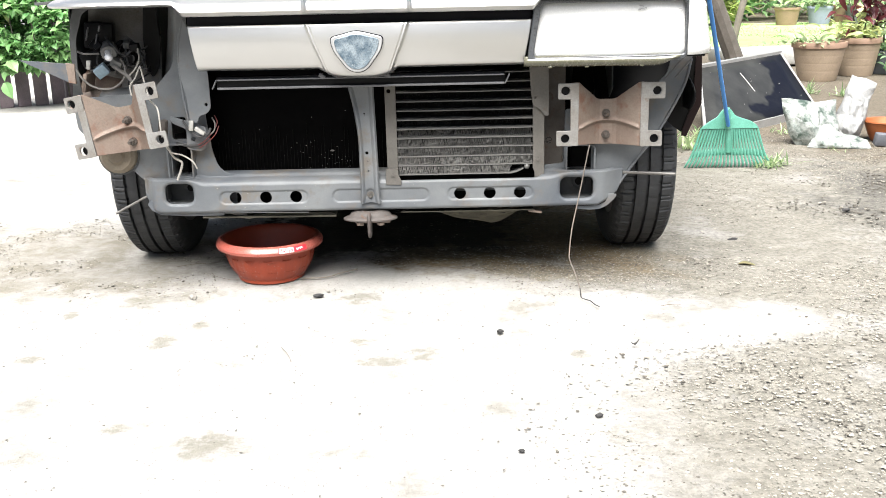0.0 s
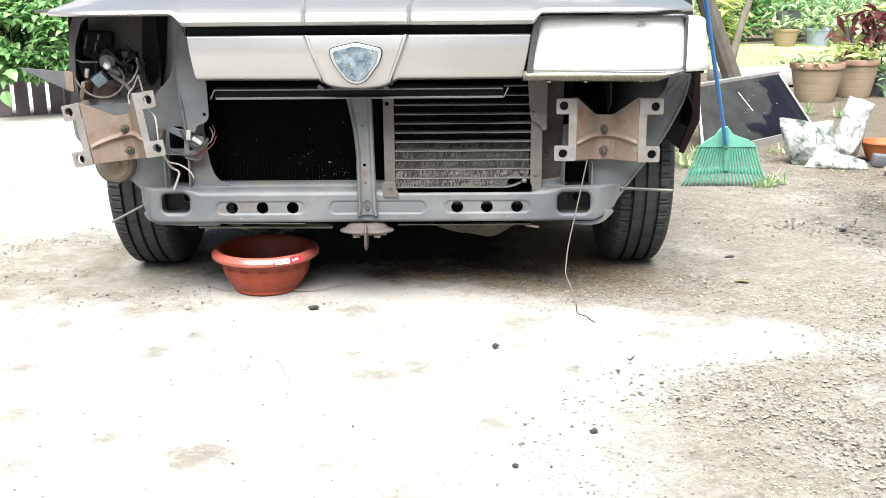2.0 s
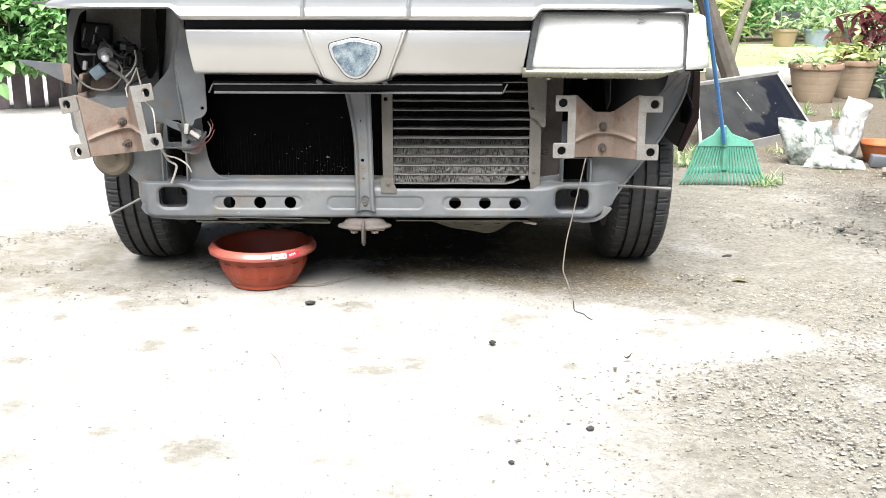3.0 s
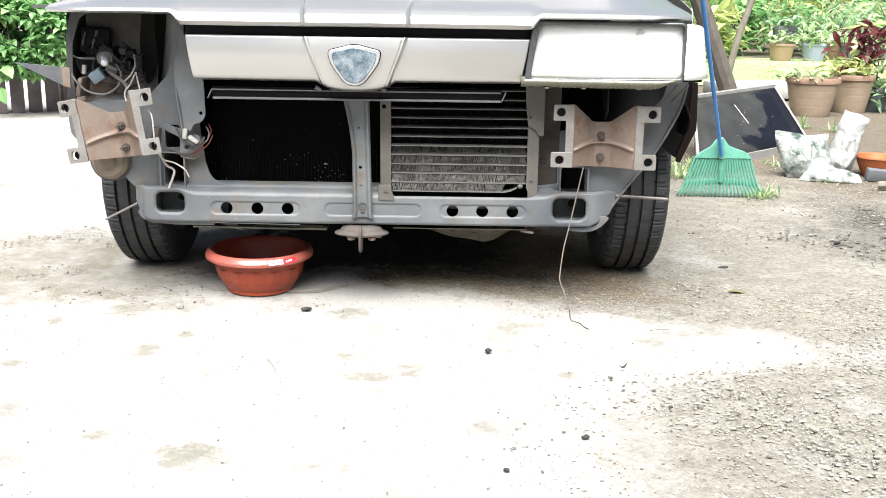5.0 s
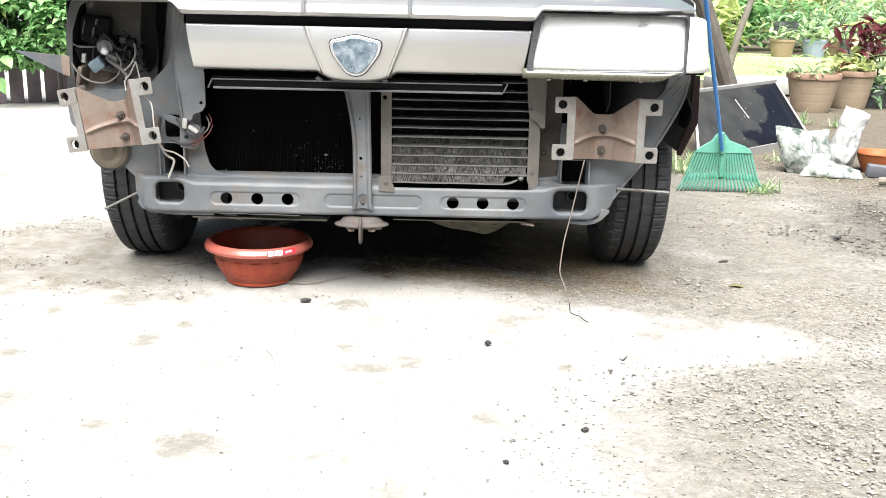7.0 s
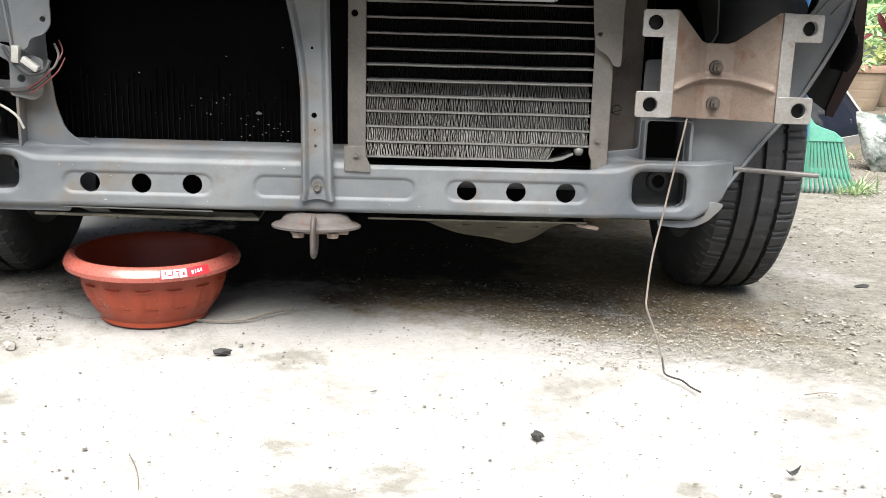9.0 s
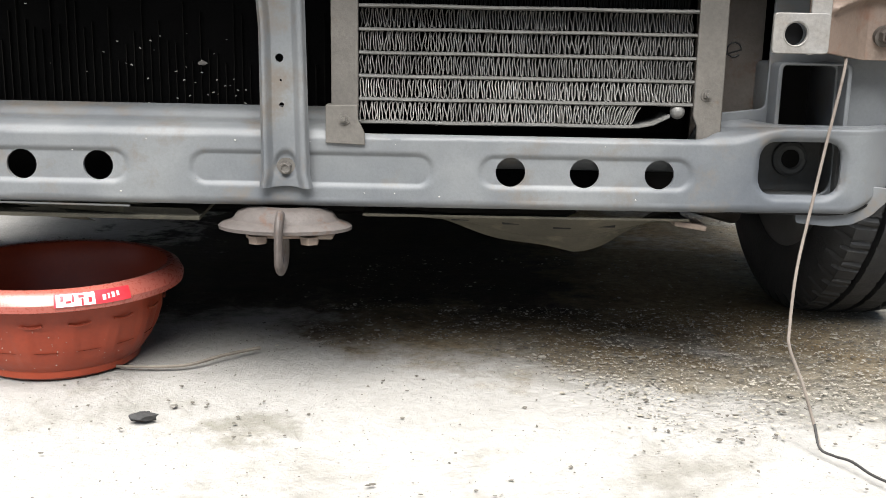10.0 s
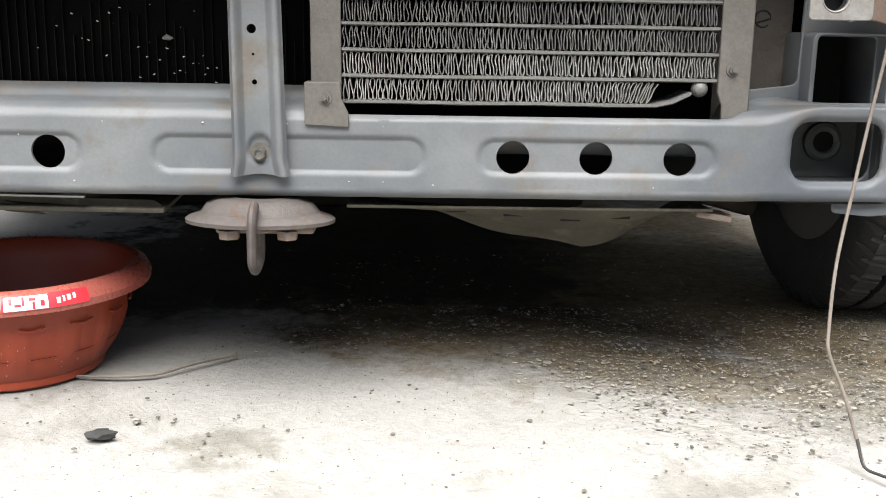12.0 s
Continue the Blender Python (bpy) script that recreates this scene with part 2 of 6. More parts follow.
WATER = mat("murky rusty water", (0.08, 0.02, 0.012), (0.10, 0.03, 0.018), 0.06, 0.0, 6.0, 100.0, 0.0)


def ground_mat():
    """Pale trodden concrete dust with soil and grit over it, and shade painted under the car."""
    m, nt, b = nodes_of("dusty trodden ground")
    pos = position(nt)
    sep = nt.nodes.new("ShaderNodeSeparateXYZ")
    nt.links.new(pos, sep.inputs[0])

    def math_n(op, u, v):
        n = nt.nodes.new("ShaderNodeMath")
        n.operation = op
        for s, w in zip(n.inputs, (u, v)):
            if isinstance(w, (int, float)):
                s.default_value = w
            else:
                nt.links.new(w, s)
        return n.outputs[0]

    X, Y = sep.outputs[0], sep.outputs[1]
    warp = math_n("MULTIPLY", math_n("SUBTRACT", noise_of(nt, pos, 5.5, 9.0, 0.74), 0.5), 1.05)
    # soil washed in from the garden side, with a pale tongue running into it
    bend = math_n("MAXIMUM", math_n("ADD", Y, 0.5), 0.0)
    reach = math_n("ADD", math_n("ADD", 0.572, math_n("MULTIPLY", Y, 0.3)), math_n("MULTIPLY", math_n("MULTIPLY", bend, bend), 5.0))
    reach = math_n("MINIMUM", reach, 0.90)
    away = math_n("MINIMUM", math_n("MAXIMUM", math_n("SUBTRACT", math_n("ADD", math_n("ABSOLUTE", Y, 0.0), math_n("MULTIPLY", math_n("ABSOLUTE", X, 0.0), 0.5)), 1.4), 0.0), 1.0)
    wander = math_n("MULTIPLY", math_n("MULTIPLY", math_n("SUBTRACT", noise_of(nt, pos, 0.8, 5.0, 0.6), 0.5), 3.0), away)
    warp = math_n("ADD", warp, wander)
    right = math_n("ADD", math_n("SUBTRACT", X, reach), math_n("MULTIPLY", warp, 0.5))
    # grit that lies under and just ahead of the parked car
    band = math_n("SUBTRACT", math_n("ADD", Y, math_n("MULTIPLY", X, 0.44)), 0.245)
    ahead = math_n("MINIMUM", math_n("ADD", band, math_n("MULTIPLY", warp, 0.45)), math_n("ADD", math_n("ADD", X, 0.10), math_n("MULTIPLY", warp, 0.5)))
    # behind spreads the soil under the car, so the painted shade reaches there
    behind = math_n("MINIMUM", math_n("ADD", math_n("SUBTRACT", Y, 0.34), math_n("MULTIPLY", warp, 0.5)), math_n("ADD", math_n("ADD", X, 0.42), warp))
    beside = math_n("ADD", math_n("MINIMUM", math_n("MINIMUM", math_n("SUBTRACT", Y, 0.00), math_n("SUBTRACT", 0.80, Y)), math_n("MINIMUM", math_n("SUBTRACT", -0.40, X), math_n("ADD", X, 1.7))), math_n("MULTIPLY", warp, 0.55))
    soilf = math_n("MAXIMUM", ramp(nt, right, [(0.0, 0.0), (0.22, 1.0)]), ramp(nt, math_n("MAXIMUM", ahead, behind), [(0.0, 0.0), (0.09, 1.0)]))
    patch = ramp(nt, noise_of(nt, pos, 4.5, 9.0, 0.72), [(0.54, 0.0), (0.66, 0.7)])
    # damp stains where something was poured out or set down
    blots = None
    for sx, sy, rx, ry in ((-0.05, 0.028, 0.054, 0.046), (-0.441, -0.235, 0.036, 0.043), (-0.236, -0.709, 0.075, 0.056), (-0.406, -0.643, 0.03, 0.024), (-0.023, -0.246, 0.03, 0.035), (0.105, -0.325, 0.055, 0.038), (-0.567, 0.026, 0.04, 0.05), (-0.692, -0.055, 0.022, 0.04), (-0.381, -0.13, 0.02, 0.044), (-0.678, -0.316, 0.033, 0.026), (0.024, -0.356, 0.068, 0.03), (0.407, -0.337, 0.024, 0.025)):
        dx, dy = math_n("DIVIDE", math_n("SUBTRACT", X, sx), rx), math_n("DIVIDE", math_n("SUBTRACT", Y, sy), ry)
        d2 = math_n("ADD", math_n("MULTIPLY", dx, dx), math_n("MULTIPLY", dy, dy))
        blots = d2 if blots is None else math_n("MINIMUM", blots, d2)
    ragged = math_n("MULTIPLY", math_n("SUBTRACT", noise_of(nt, pos, 26.0, 8.0, 0.72), 0.5), 5.0)
    blots = ramp(nt, math_n("ADD", blots, ragged), [(0.1, 0.62), (1.2, 0.0)])
    fine = noise_of(nt, pos, 70.0, 6.0, 0.75)
    mid = noise_of(nt, pos, 16.0, 6.0, 0.7)
    pale = mixc(nt, ramp(nt, mid, [(0.3, 0.0), (0.7, 1.0)]), (0.258, 0.249, 0.232), (0.300, 0.290, 0.271))
    pale = mixc(nt, patch, pale, (0.150, 0.140, 0.118))
    pale = mixc(nt, blots, pale, (0.115, 0.106, 0.080))
    # the car's shade painted into the soil beneath it, near black
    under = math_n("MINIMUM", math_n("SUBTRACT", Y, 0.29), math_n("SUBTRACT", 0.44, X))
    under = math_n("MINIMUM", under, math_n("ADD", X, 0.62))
    car_shade = ramp(nt, math_n("ADD", under, math_n("MULTIPLY", warp, 0.6)), [(0.0, 0.0), (0.20, 1.0)])
    # dark rubble heap beside the drive
    hx, hy = math_n("MULTIPLY", math_n("SUBTRACT", X, 1.64), 2.2), math_n("MULTIPLY", math_n("SUBTRACT", Y, 0.92), 2.3)
    heap = ramp(nt, math_n("ADD", math_n("ADD", math_n("MULTIPLY", hx, hx), math_n("MULTIPLY", hy, hy)), math_n("MULTIPLY", warp, 4.0)), [(0.1, 0.62), (1.3, 0.0)])
    soil_shade = mixc(nt, ramp(nt, mid, [(0.32, 0.0), (0.68, 1.0)]), (0.008, 0.0058, 0.0035), (0.026, 0.019, 0.012))
    soil_pale = mixc(nt, ramp(nt, mid, [(0.32, 0.0), (0.68, 1.0)]), (0.138, 0.128, 0.107), (0.214, 0.202, 0.174))
    brown = ramp(nt, math_n("ADD", math_n("MINIMUM", math_n("MINIMUM", math_n("SUBTRACT", Y, 0.12), math_n("ADD", X, 0.15)), math_n("SUBTRACT", 0.75, X)), math_n("MULTIPLY", warp, 0.5)), [(0.0, 0.0), (0.2, 1.0)])
    soil_pale = mixc(nt, brown, soil_pale, mixc(nt, mid, (0.114, 0.080, 0.041), (0.215, 0.163, 0.096)))
    soil = mixc(nt, ramp(nt, noise_of(nt, pos, 2.6, 8.0, 0.7), [(0.53, 0.0), (0.64, 0.8)]), soil_pale, (0.262, 0.253, 0.235))
    soil = mixc(nt, car_shade, soil, soil_shade)
    bed = ramp(nt, math_n("ADD", math_n("SUBTRACT", math_n("ADD", Y, math_n("MULTIPLY", X, 0.35)), 1.75), warp), [(0.0, 0.0), (0.5, 0.85)])
    soil = mixc(nt, bed, soil, mixc(nt, mid, (0.062, 0.050, 0.036), (0.138, 0.113, 0.082)))
    soil = mixc(nt, heap, soil, (0.050, 0.048, 0.046))
    trodden = math_n("MULTIPLY", ramp(nt, beside, [(-0.06, 0.0), (0.16, 1.0)]), ramp(nt, noise_of(nt, pos, 11.0, 9.0, 0.72), [(0.36, 0.25), (0.60, 0.95)]))
    pale = mixc(nt, trodden, pale, mixc(nt, mid, (0.118, 0.106, 0.082), (0.196, 0.180, 0.148)))
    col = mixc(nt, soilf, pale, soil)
    vor = nd(nt, "ShaderNodeTexVoronoi", Scale=165.0)
    nt.links.new(pos, vor.inputs["Vector"])
    dots = math_n("MULTIPLY", ramp(nt, vor.outputs["Distance"], [(0.18, 1.0), (0.34, 0.0)]), ramp(nt, fine, [(0.5, 0.0), (0.62, 1.0)]))
    grit = math_n("MULTIPLY", dots, math_n("SUBTRACT", 1.0, math_n("MULTIPLY", car_shade, 0.85)))
    gcol = mixc(nt, vor.outputs["Color"], (0.055, 0.050, 0.041), (0.33, 0.305, 0.25))
    col = mixc(nt, math_n("MULTIPLY", grit, math_n("ADD", math_n("MULTIPLY", soilf, 0.65), 0.28)), col, gcol)
    dark = ramp(nt, fine, [(0.30, 0.42), (0.56, 1.10)])
    mul = nt.nodes.new("ShaderNodeMix")
    mul.data_type, mul.blend_type = "RGBA", "MULTIPLY"
    nt.links.new(math_n("ADD", 0.24, math_n("MULTIPLY", soilf, 0.6)), mul.inputs[0])
    nt.links.new(col, mul.inputs[6]), nt.links.new(dark, mul.inputs[7])
    nt.links.new(mul.outputs[2], b.inputs["Base Color"])
    b.inputs["Roughness"].default_value = 0.95
    b.inputs["Specular IOR Level"].default_value = 0.2
    bump_of(nt, b, math_n("ADD", fine, math_n("MULTIPLY", grit, math_n("MULTIPLY", soilf, 0.6))), 0.6, 0.008)
    return m


def board_mat():
    """Black screen under a film of dust that is washed off in one lower corner."""
    m, nt, b = nodes_of("dusty black screen")
    pos = position(nt)
    along = nt.nodes.new("ShaderNodeVectorMath")
    along.operation = "DOT_PRODUCT"
    nt.links.new(pos, along.inputs[0])
    along.inputs[1].default_value = (0.676, 0.685, -2.14)
    ragged = nt.nodes.new("ShaderNodeMath")
    ragged.operation = "MULTIPLY_ADD"
    nt.links.new(noise_of(nt, pos, 5.0, 3.0, 0.5), ragged.inputs[0])
    ragged.inputs[1].default_value = 0.9
    nt.links.new(along.outputs["Value"], ragged.inputs[2])
    fade = nt.nodes.new("ShaderNodeMapRange")
    nt.links.new(ragged.outputs[0], fade.inputs[0])
    fade.inputs[1].default_value, fade.inputs[2].default_value = 3.15, 3.20
    dust = mixc(nt, ramp(nt, noise_of(nt, pos, 9.0, 8.0, 0.7), [(0.35, 0.0), (0.65, 1.0)]), (0.034, 0.034, 0.032), (0.017, 0.017, 0.0165))
    bare = mixc(nt, ramp(nt, noise_of(nt, pos, 30.0, 6.0, 0.7), [(0.5, 0.0), (0.7, 1.0)]), (0.0030, 0.0032, 0.0062), (0.010, 0.010, 0.012))
    nt.links.new(mixc(nt, fade.outputs[0], dust, bare), b.inputs["Base Color"])
    b.inputs["Roughness"].default_value = 0.45
    b.inputs["Specular IOR Level"].default_value = 0.18
    return m


BOARD = board_mat()


def crumple(m, scale=13.0, dist=0.02):
    """Sharp creases of slack plastic, added to a finished surface."""
    nt = m.node_tree
    b = nt.nodes["Principled BSDF"]
    wob = nd(nt, "ShaderNodeTexNoise", Scale=9.0, Detail=3.0)
    pos = position(nt)
    nt.links.new(pos, wob.inputs["Vector"])
    add = nt.nodes.new("ShaderNodeVectorMath")
    add.operation = "MULTIPLY_ADD"
    nt.links.new(wob.outputs["Color"], add.inputs[0])
    add.inputs[1].default_value = (0.12, 0.12, 0.12)
    nt.links.new(pos, add.inputs[2])
    v = nd(nt, "ShaderNodeTexVoronoi", Scale=scale)
    v.feature = "DISTANCE_TO_EDGE"
    nt.links.new(add.outputs[0], v.inputs["Vector"])
    bump_of(nt, b, v.outputs["Distance"], 0.8, dist)


crumple(SACK)
crumple(SACK_PRINT)
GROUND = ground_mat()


# ---- mesh helpers ----
def finish(bm, smooth=True, angle=35):
    me = bpy.data.meshes.new("m")
    bmesh.ops.recalc_face_normals(bm, faces=bm.faces[:])
    bm.to_mesh(me)
    bm.free()
    if smooth:
        me.polygons.foreach_set("use_smooth", [True] * len(me.polygons))
        me.set_sharp_from_angle(angle=radians(angle))
    return me


def part(name, shape, material, parent=None, label="", smooth=True, angle=35):
    me = finish(shape, smooth, angle) if isinstance(shape, bmesh.types.BMesh) else shape
    me.materials.clear()
    me.materials.append(material)
    me.name = name
    ob = new(name, me)
    if parent:
        ob.parent = parent
    if label:
        ob["label"] = label
    return ob


def thing(name, label, category, at=(0, 0, 0), rz=0.0, group="", kind=""):
    ob = new(name)
    ob.empty_display_size = 0.1
    ob.matrix_basis = pose(*at, 0, 0, rz)
    return tagged(ob, label, category, group, kind)


def box(bm, c, s, rot=None, bevel=0.0):
    m = Matrix.Translation(c) @ (rot.to_matrix().to_4x4() if rot else Matrix()) @ Matrix.Diagonal((*s, 1))
    r = bmesh.ops.create_cube(bm, size=1, matrix=m)
    if bevel:
        edges = list({ed for v in r["verts"] for ed in v.link_edges})
        bmesh.ops.bevel(bm, geom=edges, offset=bevel, segments=2, affect="EDGES", profile=0.5)
    return bm


def cyl(bm, p0, p1, r0, r1=None, seg=16, caps=True):
    p0, p1 = Vector(p0), Vector(p1)
    d = p1 - p0
    m = Matrix.Translation((p0 + p1) / 2) @ d.to_track_quat("Z", "Y").to_matrix().to_4x4()
    bmesh.ops.create_cone(bm, cap_ends=caps, segments=seg, radius1=r0, radius2=r0 if r1 is None else r1, depth=d.length, matrix=m)
    return bm


def smooth_line(pts, n=8):
    """A round curve through the points."""
    pts = [Vector(p) for p in pts]
    if len(pts) < 3:
        return pts
    ext = [2 * pts[0] - pts[1], *pts, 2 * pts[-1] - pts[-2]]
    out = []
    for i in range(1, len(ext) - 2):
        p0, p1, p2, p3 = ext[i - 1:i + 3]
        for k in range(n):
            t = k / n
            out.append(0.5 * (2 * p1 + (p2 - p0) * t + (2 * p0 - 5 * p1 + 4 * p2 - p3) * t * t + (3 * p1 - p0 - 3 * p2 + p3) * t ** 3))
    return out + [pts[-1]]


def sweep(bm, pts, r, seg=8, r_end=None):
    """A tube along the points, its rings carried on without twist."""
    rings = []
    n = len(pts)
    side = None
    for i, p in enumerate(pts):
        d = (pts[min(i + 1, n - 1)] - pts[max(i - 1, 0)]).normalized()
        if side is None:
            side = d.orthogonal().normalized()
        side = (side - d * side.dot(d)).normalized()
        over = d.cross(side)
        rad = r if r_end is None else r + (r_end - r) * i / max(1, n - 1)
        rings.append([bm.verts.new(p + (side * math.cos(2 * math.pi * k / seg) + over * math.sin(2 * math.pi * k / seg)) * rad) for k in range(seg)])
    for a_, b_ in zip(rings, rings[1:]):
        for k in range(seg):
            bm.faces.new((a_[k], a_[(k + 1) % seg], b_[(k + 1) % seg], b_[k]))
    bm.faces.new(rings[0][::-1]), bm.faces.new(rings[-1])
    return bm


def tube(pts, r, seg=8, r_end=None, n=8):
    return sweep(bmesh.new(), smooth_line(pts, n), r, seg, r_end)


def lathe(bm, profile, seg=48, centre=(0, 0, 0), wave=None):
    """Turned about the upright axis; wave(angle, z) shifts the radius."""
    rings = []
    for r, z in profile:
        ring = []
        for k in range(seg):
            t = 2 * math.pi * k / seg
            rr = r + (wave(t, z) if wave else 0)
            ring.append(bm.verts.new((centre[0] + rr * math.cos(t), centre[1] + rr * math.sin(t), centre[2] + z)))
        rings.append(ring)
    for a_, b_ in zip(rings, rings[1:]):
        for k in range(seg):
            bm.faces.new((a_[k], a_[(k + 1) % seg], b_[(k + 1) % seg], b_[k]))
    return rings


def cap(bm, ring):
    bm.faces.new(ring)


def rounded(pts, r, n=4):
    """A polygon with its corners rounded off."""
    out, m = [], len(pts)
    for i in range(m):
        p, a_, b_ = Vector(pts[i]), Vector(pts[i - 1]), Vector(pts[(i + 1) % m])
        ra = min(r, (a_ - p).length * 0.48, (b_ - p).length * 0.48)
        u, v = p + (a_ - p).normalized() * ra, p + (b_ - p).normalized() * ra
        for k in range(n + 1):
            t = k / n
            out.append(u * (1 - t) ** 2 + p * 2 * t * (1 - t) + v * t * t)
    return [(q[0], q[1]) for q in out]


def circle(cx, cz, r, n=24):
    return [(cx + r * math.cos(2 * math.pi * k / n), cz + r * math.sin(2 * math.pi * k / n)) for k in range(n)]


def rect(x0, z0, x1, z1, r=0.0, n=4):
    p = [(x0, z0), (x1, z0), (x1, z1), (x0, z1)]
    return rounded(p, r, n) if r else p


def plate(outline, holes=(), y=0.0, thick=0.002, bevel=0.0, m=None):
    """A sheet in the x-z plane with its front at y and holes cut through it."""
    cu = bpy.data.curves.new("c", "CURVE")
    cu.dimensions, cu.fill_mode, cu.extrude, cu.bevel_depth, cu.bevel_resolution = "2D", "BOTH", thick / 2 - bevel, bevel, 1
    if bevel:
        cu.offset = -bevel
    for loop in (outline, *holes):
        s = cu.splines.new("POLY")
        s.points.add(len(loop) - 1)
        for q, (px, pz) in zip(s.points, loop):
            q.co = (px, pz, 0, 1)
        s.use_cyclic_u = True
    ob = bpy.data.objects.new("c", cu)
    scene.collection.objects.link(ob)
    me = bpy.data.meshes.new_from_object(ob.evaluated_get(bpy.context.evaluated_depsgraph_get()))
    bpy.data.objects.remove(ob)
    bpy.data.curves.remove(cu)
    t = Matrix.Translation((0, y + thick / 2, 0)) @ Euler((radians(90), 0, 0)).to_matrix().to_4x4()
    me.transform((m or Matrix()) @ t)
    bm = bmesh.new()
    bm.from_mesh(me)
    bmesh.ops.remove_doubles(bm, verts=bm.verts[:], dist=0.00002)
    bm.to_mesh(me)
    bm.free()
    return me


def surf(bm, fn, nu, nv):
    """A curved sheet: fn(u, v), each from 0 to 1, gives its points."""
    g = [[bm.verts.new(fn(i / nu, j / nv)) for i in range(nu + 1)] for j in range(nv + 1)]
    for j in range(nv):
        for i in range(nu):
            bm.faces.new((g[j][i], g[j][i + 1], g[j + 1][i + 1], g[j + 1][i]))
    return g


def extrude_x(bm, profile, x0, x1):
    """A closed (y, z) profile drawn out from x0 to x1."""
    a_ = [bm.verts.new((x0, y, z)) for y, z in profile]
    b_ = [bm.verts.new((x1, y, z)) for y, z in profile]
    n = len(profile)
    for k in range(n):
        bm.faces.new((a_[k], a_[(k + 1) % n], b_[(k + 1) % n], b_[k]))
    bm.faces.new(a_[::-1]), bm.faces.new(b_)
    return bm


def rough_lump(r, seed, squash=(1, 1, 0.7), sub=2, amp=0.35):
    bm = bmesh.new()
    bmesh.ops.create_icosphere(bm, subdivisions=sub, radius=r)
    off = Vector((seed * 3.7, seed * 1.3, seed * 2.1))
    for v in bm.verts:
        v.co *= 1 + amp * noise.noise(v.co / r * 1.3 + off)
        v.co = Vector((v.co.x * squash[0], v.co.y * squash[1], v.co.z * squash[2]))
    return bm


def thicken(ob, t, offset=-1.0):
    s = ob.modifiers.new("thickness", "SOLIDIFY")
    s.thickness, s.offset = t, offset
    return ob


def soften(ob, w, seg=2):
    b = ob.modifiers.new("edges", "BEVEL")
    b.width, b.segments, b.limit_method, b.angle_limit = w, seg, "ANGLE", radians(40)
    return ob


# ---- ground ----
def ground():
    xs = np.unique(np.concatenate([-np.geomspace(3.0, 600, 22), np.linspace(-3.0, 3.4, 161), np.geomspace(3.4, 600, 22)]))
    ys = np.unique(np.concatenate([-np.geomspace(2.6, 600, 22), np.linspace(-2.6, 5.0, 191), np.geomspace(5.0, 600, 24)]))
    verts = []
    for y in ys:
        for x in xs:
            near = max(0.0, 1 - max(abs(x - 0.2) / 3.2, abs(y - 1.0) / 3.8) ** 4)
            z = 0.004 * noise.noise((x * 2.2, y * 2.2, 0.3)) + 0.0025 * noise.noise((x * 9, y * 9, 4.0))
            z += 0.003 * noise.noise((x * 24, y * 24, 7.0)) * min(1, max(0, x - 0.3))
            verts.append((x, y, z * near - 0.002))
    n = len(xs)
    faces = [(j * n + i, j * n + i + 1, (j + 1) * n + i + 1, (j + 1) * n + i) for j in range(len(ys) - 1) for i in range(n - 1)]
    me = bpy.data.meshes.new("ground")
    me.from_pydata(verts, [], faces)
    me.polygons.foreach_set("use_smooth", [True] * len(me.polygons))
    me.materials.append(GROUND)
    return tagged(new("ground", me), "pale trodden concrete dust with brown soil and grit", "ground", kind="structure")


ground()

# ---- the car, with its bumper and one headlamp taken off ----
car = thing("car", "champagne compact hatchback without front bumper and one headlamp", "car")
CAR_SIZE = 1.0417
car.matrix_basis = Matrix.Translation((-0.0065, 0.0897, -0.0294)) @ Matrix.Scale(CAR_SIZE, 4)
SOIL_Z = 0.0282   # the ground, in the car's own measure
MID = -0.015


def clamp01(t):
    return max(0.0, min(1.0, t))


def step(a_, b_, t):
    t = clamp01((t - a_) / (b_ - a_))
    return t * t * (3 - 2 * t)


def hood():
    prof = [(-0.085, 0.004), (-0.116, 0.0), (-0.126, 0.009), (-0.122, 0.022), (-0.098, 0.036), (-0.05, 0.050), (0.05, 0.072), (0.25, 0.108), (0.55, 0.145), (0.9, 0.172)]
    wl = [1, 1, 0.8, 0.45, 0.15, 0, 0, 0, 0, 0]

    def fn(u, v):
        x = -0.662 + 1.334 * u
        k = min(int(v * (len(prof) - 1)), len(prof) - 2)
        f = v * (len(prof) - 1) - k
        y = prof[k][0] * (1 - f) + prof[k + 1][0] * f
        z = prof[k][1] * (1 - f) + prof[k + 1][1] * f
        w = wl[k] * (1 - f) + wl[k + 1] * f
        lift = 0.021 * max(step(0.333, 0.356, x), step(-0.366, -0.390, x))
        z = 0.646 + z + w * lift
        side = abs(x - 0.005)
        y += 0.075 * clamp01((side - 0.5) / 0.165) ** 3
        z -= 0.026 * clamp01((side - 0.38) / 0.29) ** 3 * step(0.02, 0.09, z - 0.646)
        for c, s in ((-0.123, -0.10), (0.088, 0.13)):
            ridge = math.exp(-((x - c - s * max(0, y + 0.1)) / 0.0026) ** 2)
            z += 0.006 * ridge * step(0.003, 0.02, z - 0.646)
            y -= 0.006 * ridge * step(0.0, 0.008, z - 0.646) * step(0.06, 0.03, z - 0.646)
        return (x, y, z)
    bm = bmesh.new()
    surf(bm, fn, 640, 27)
    return thicken(part("hood", bm, PAINT, car, "champagne bonnet with two raised creases", angle=60), 0.004)


hood()


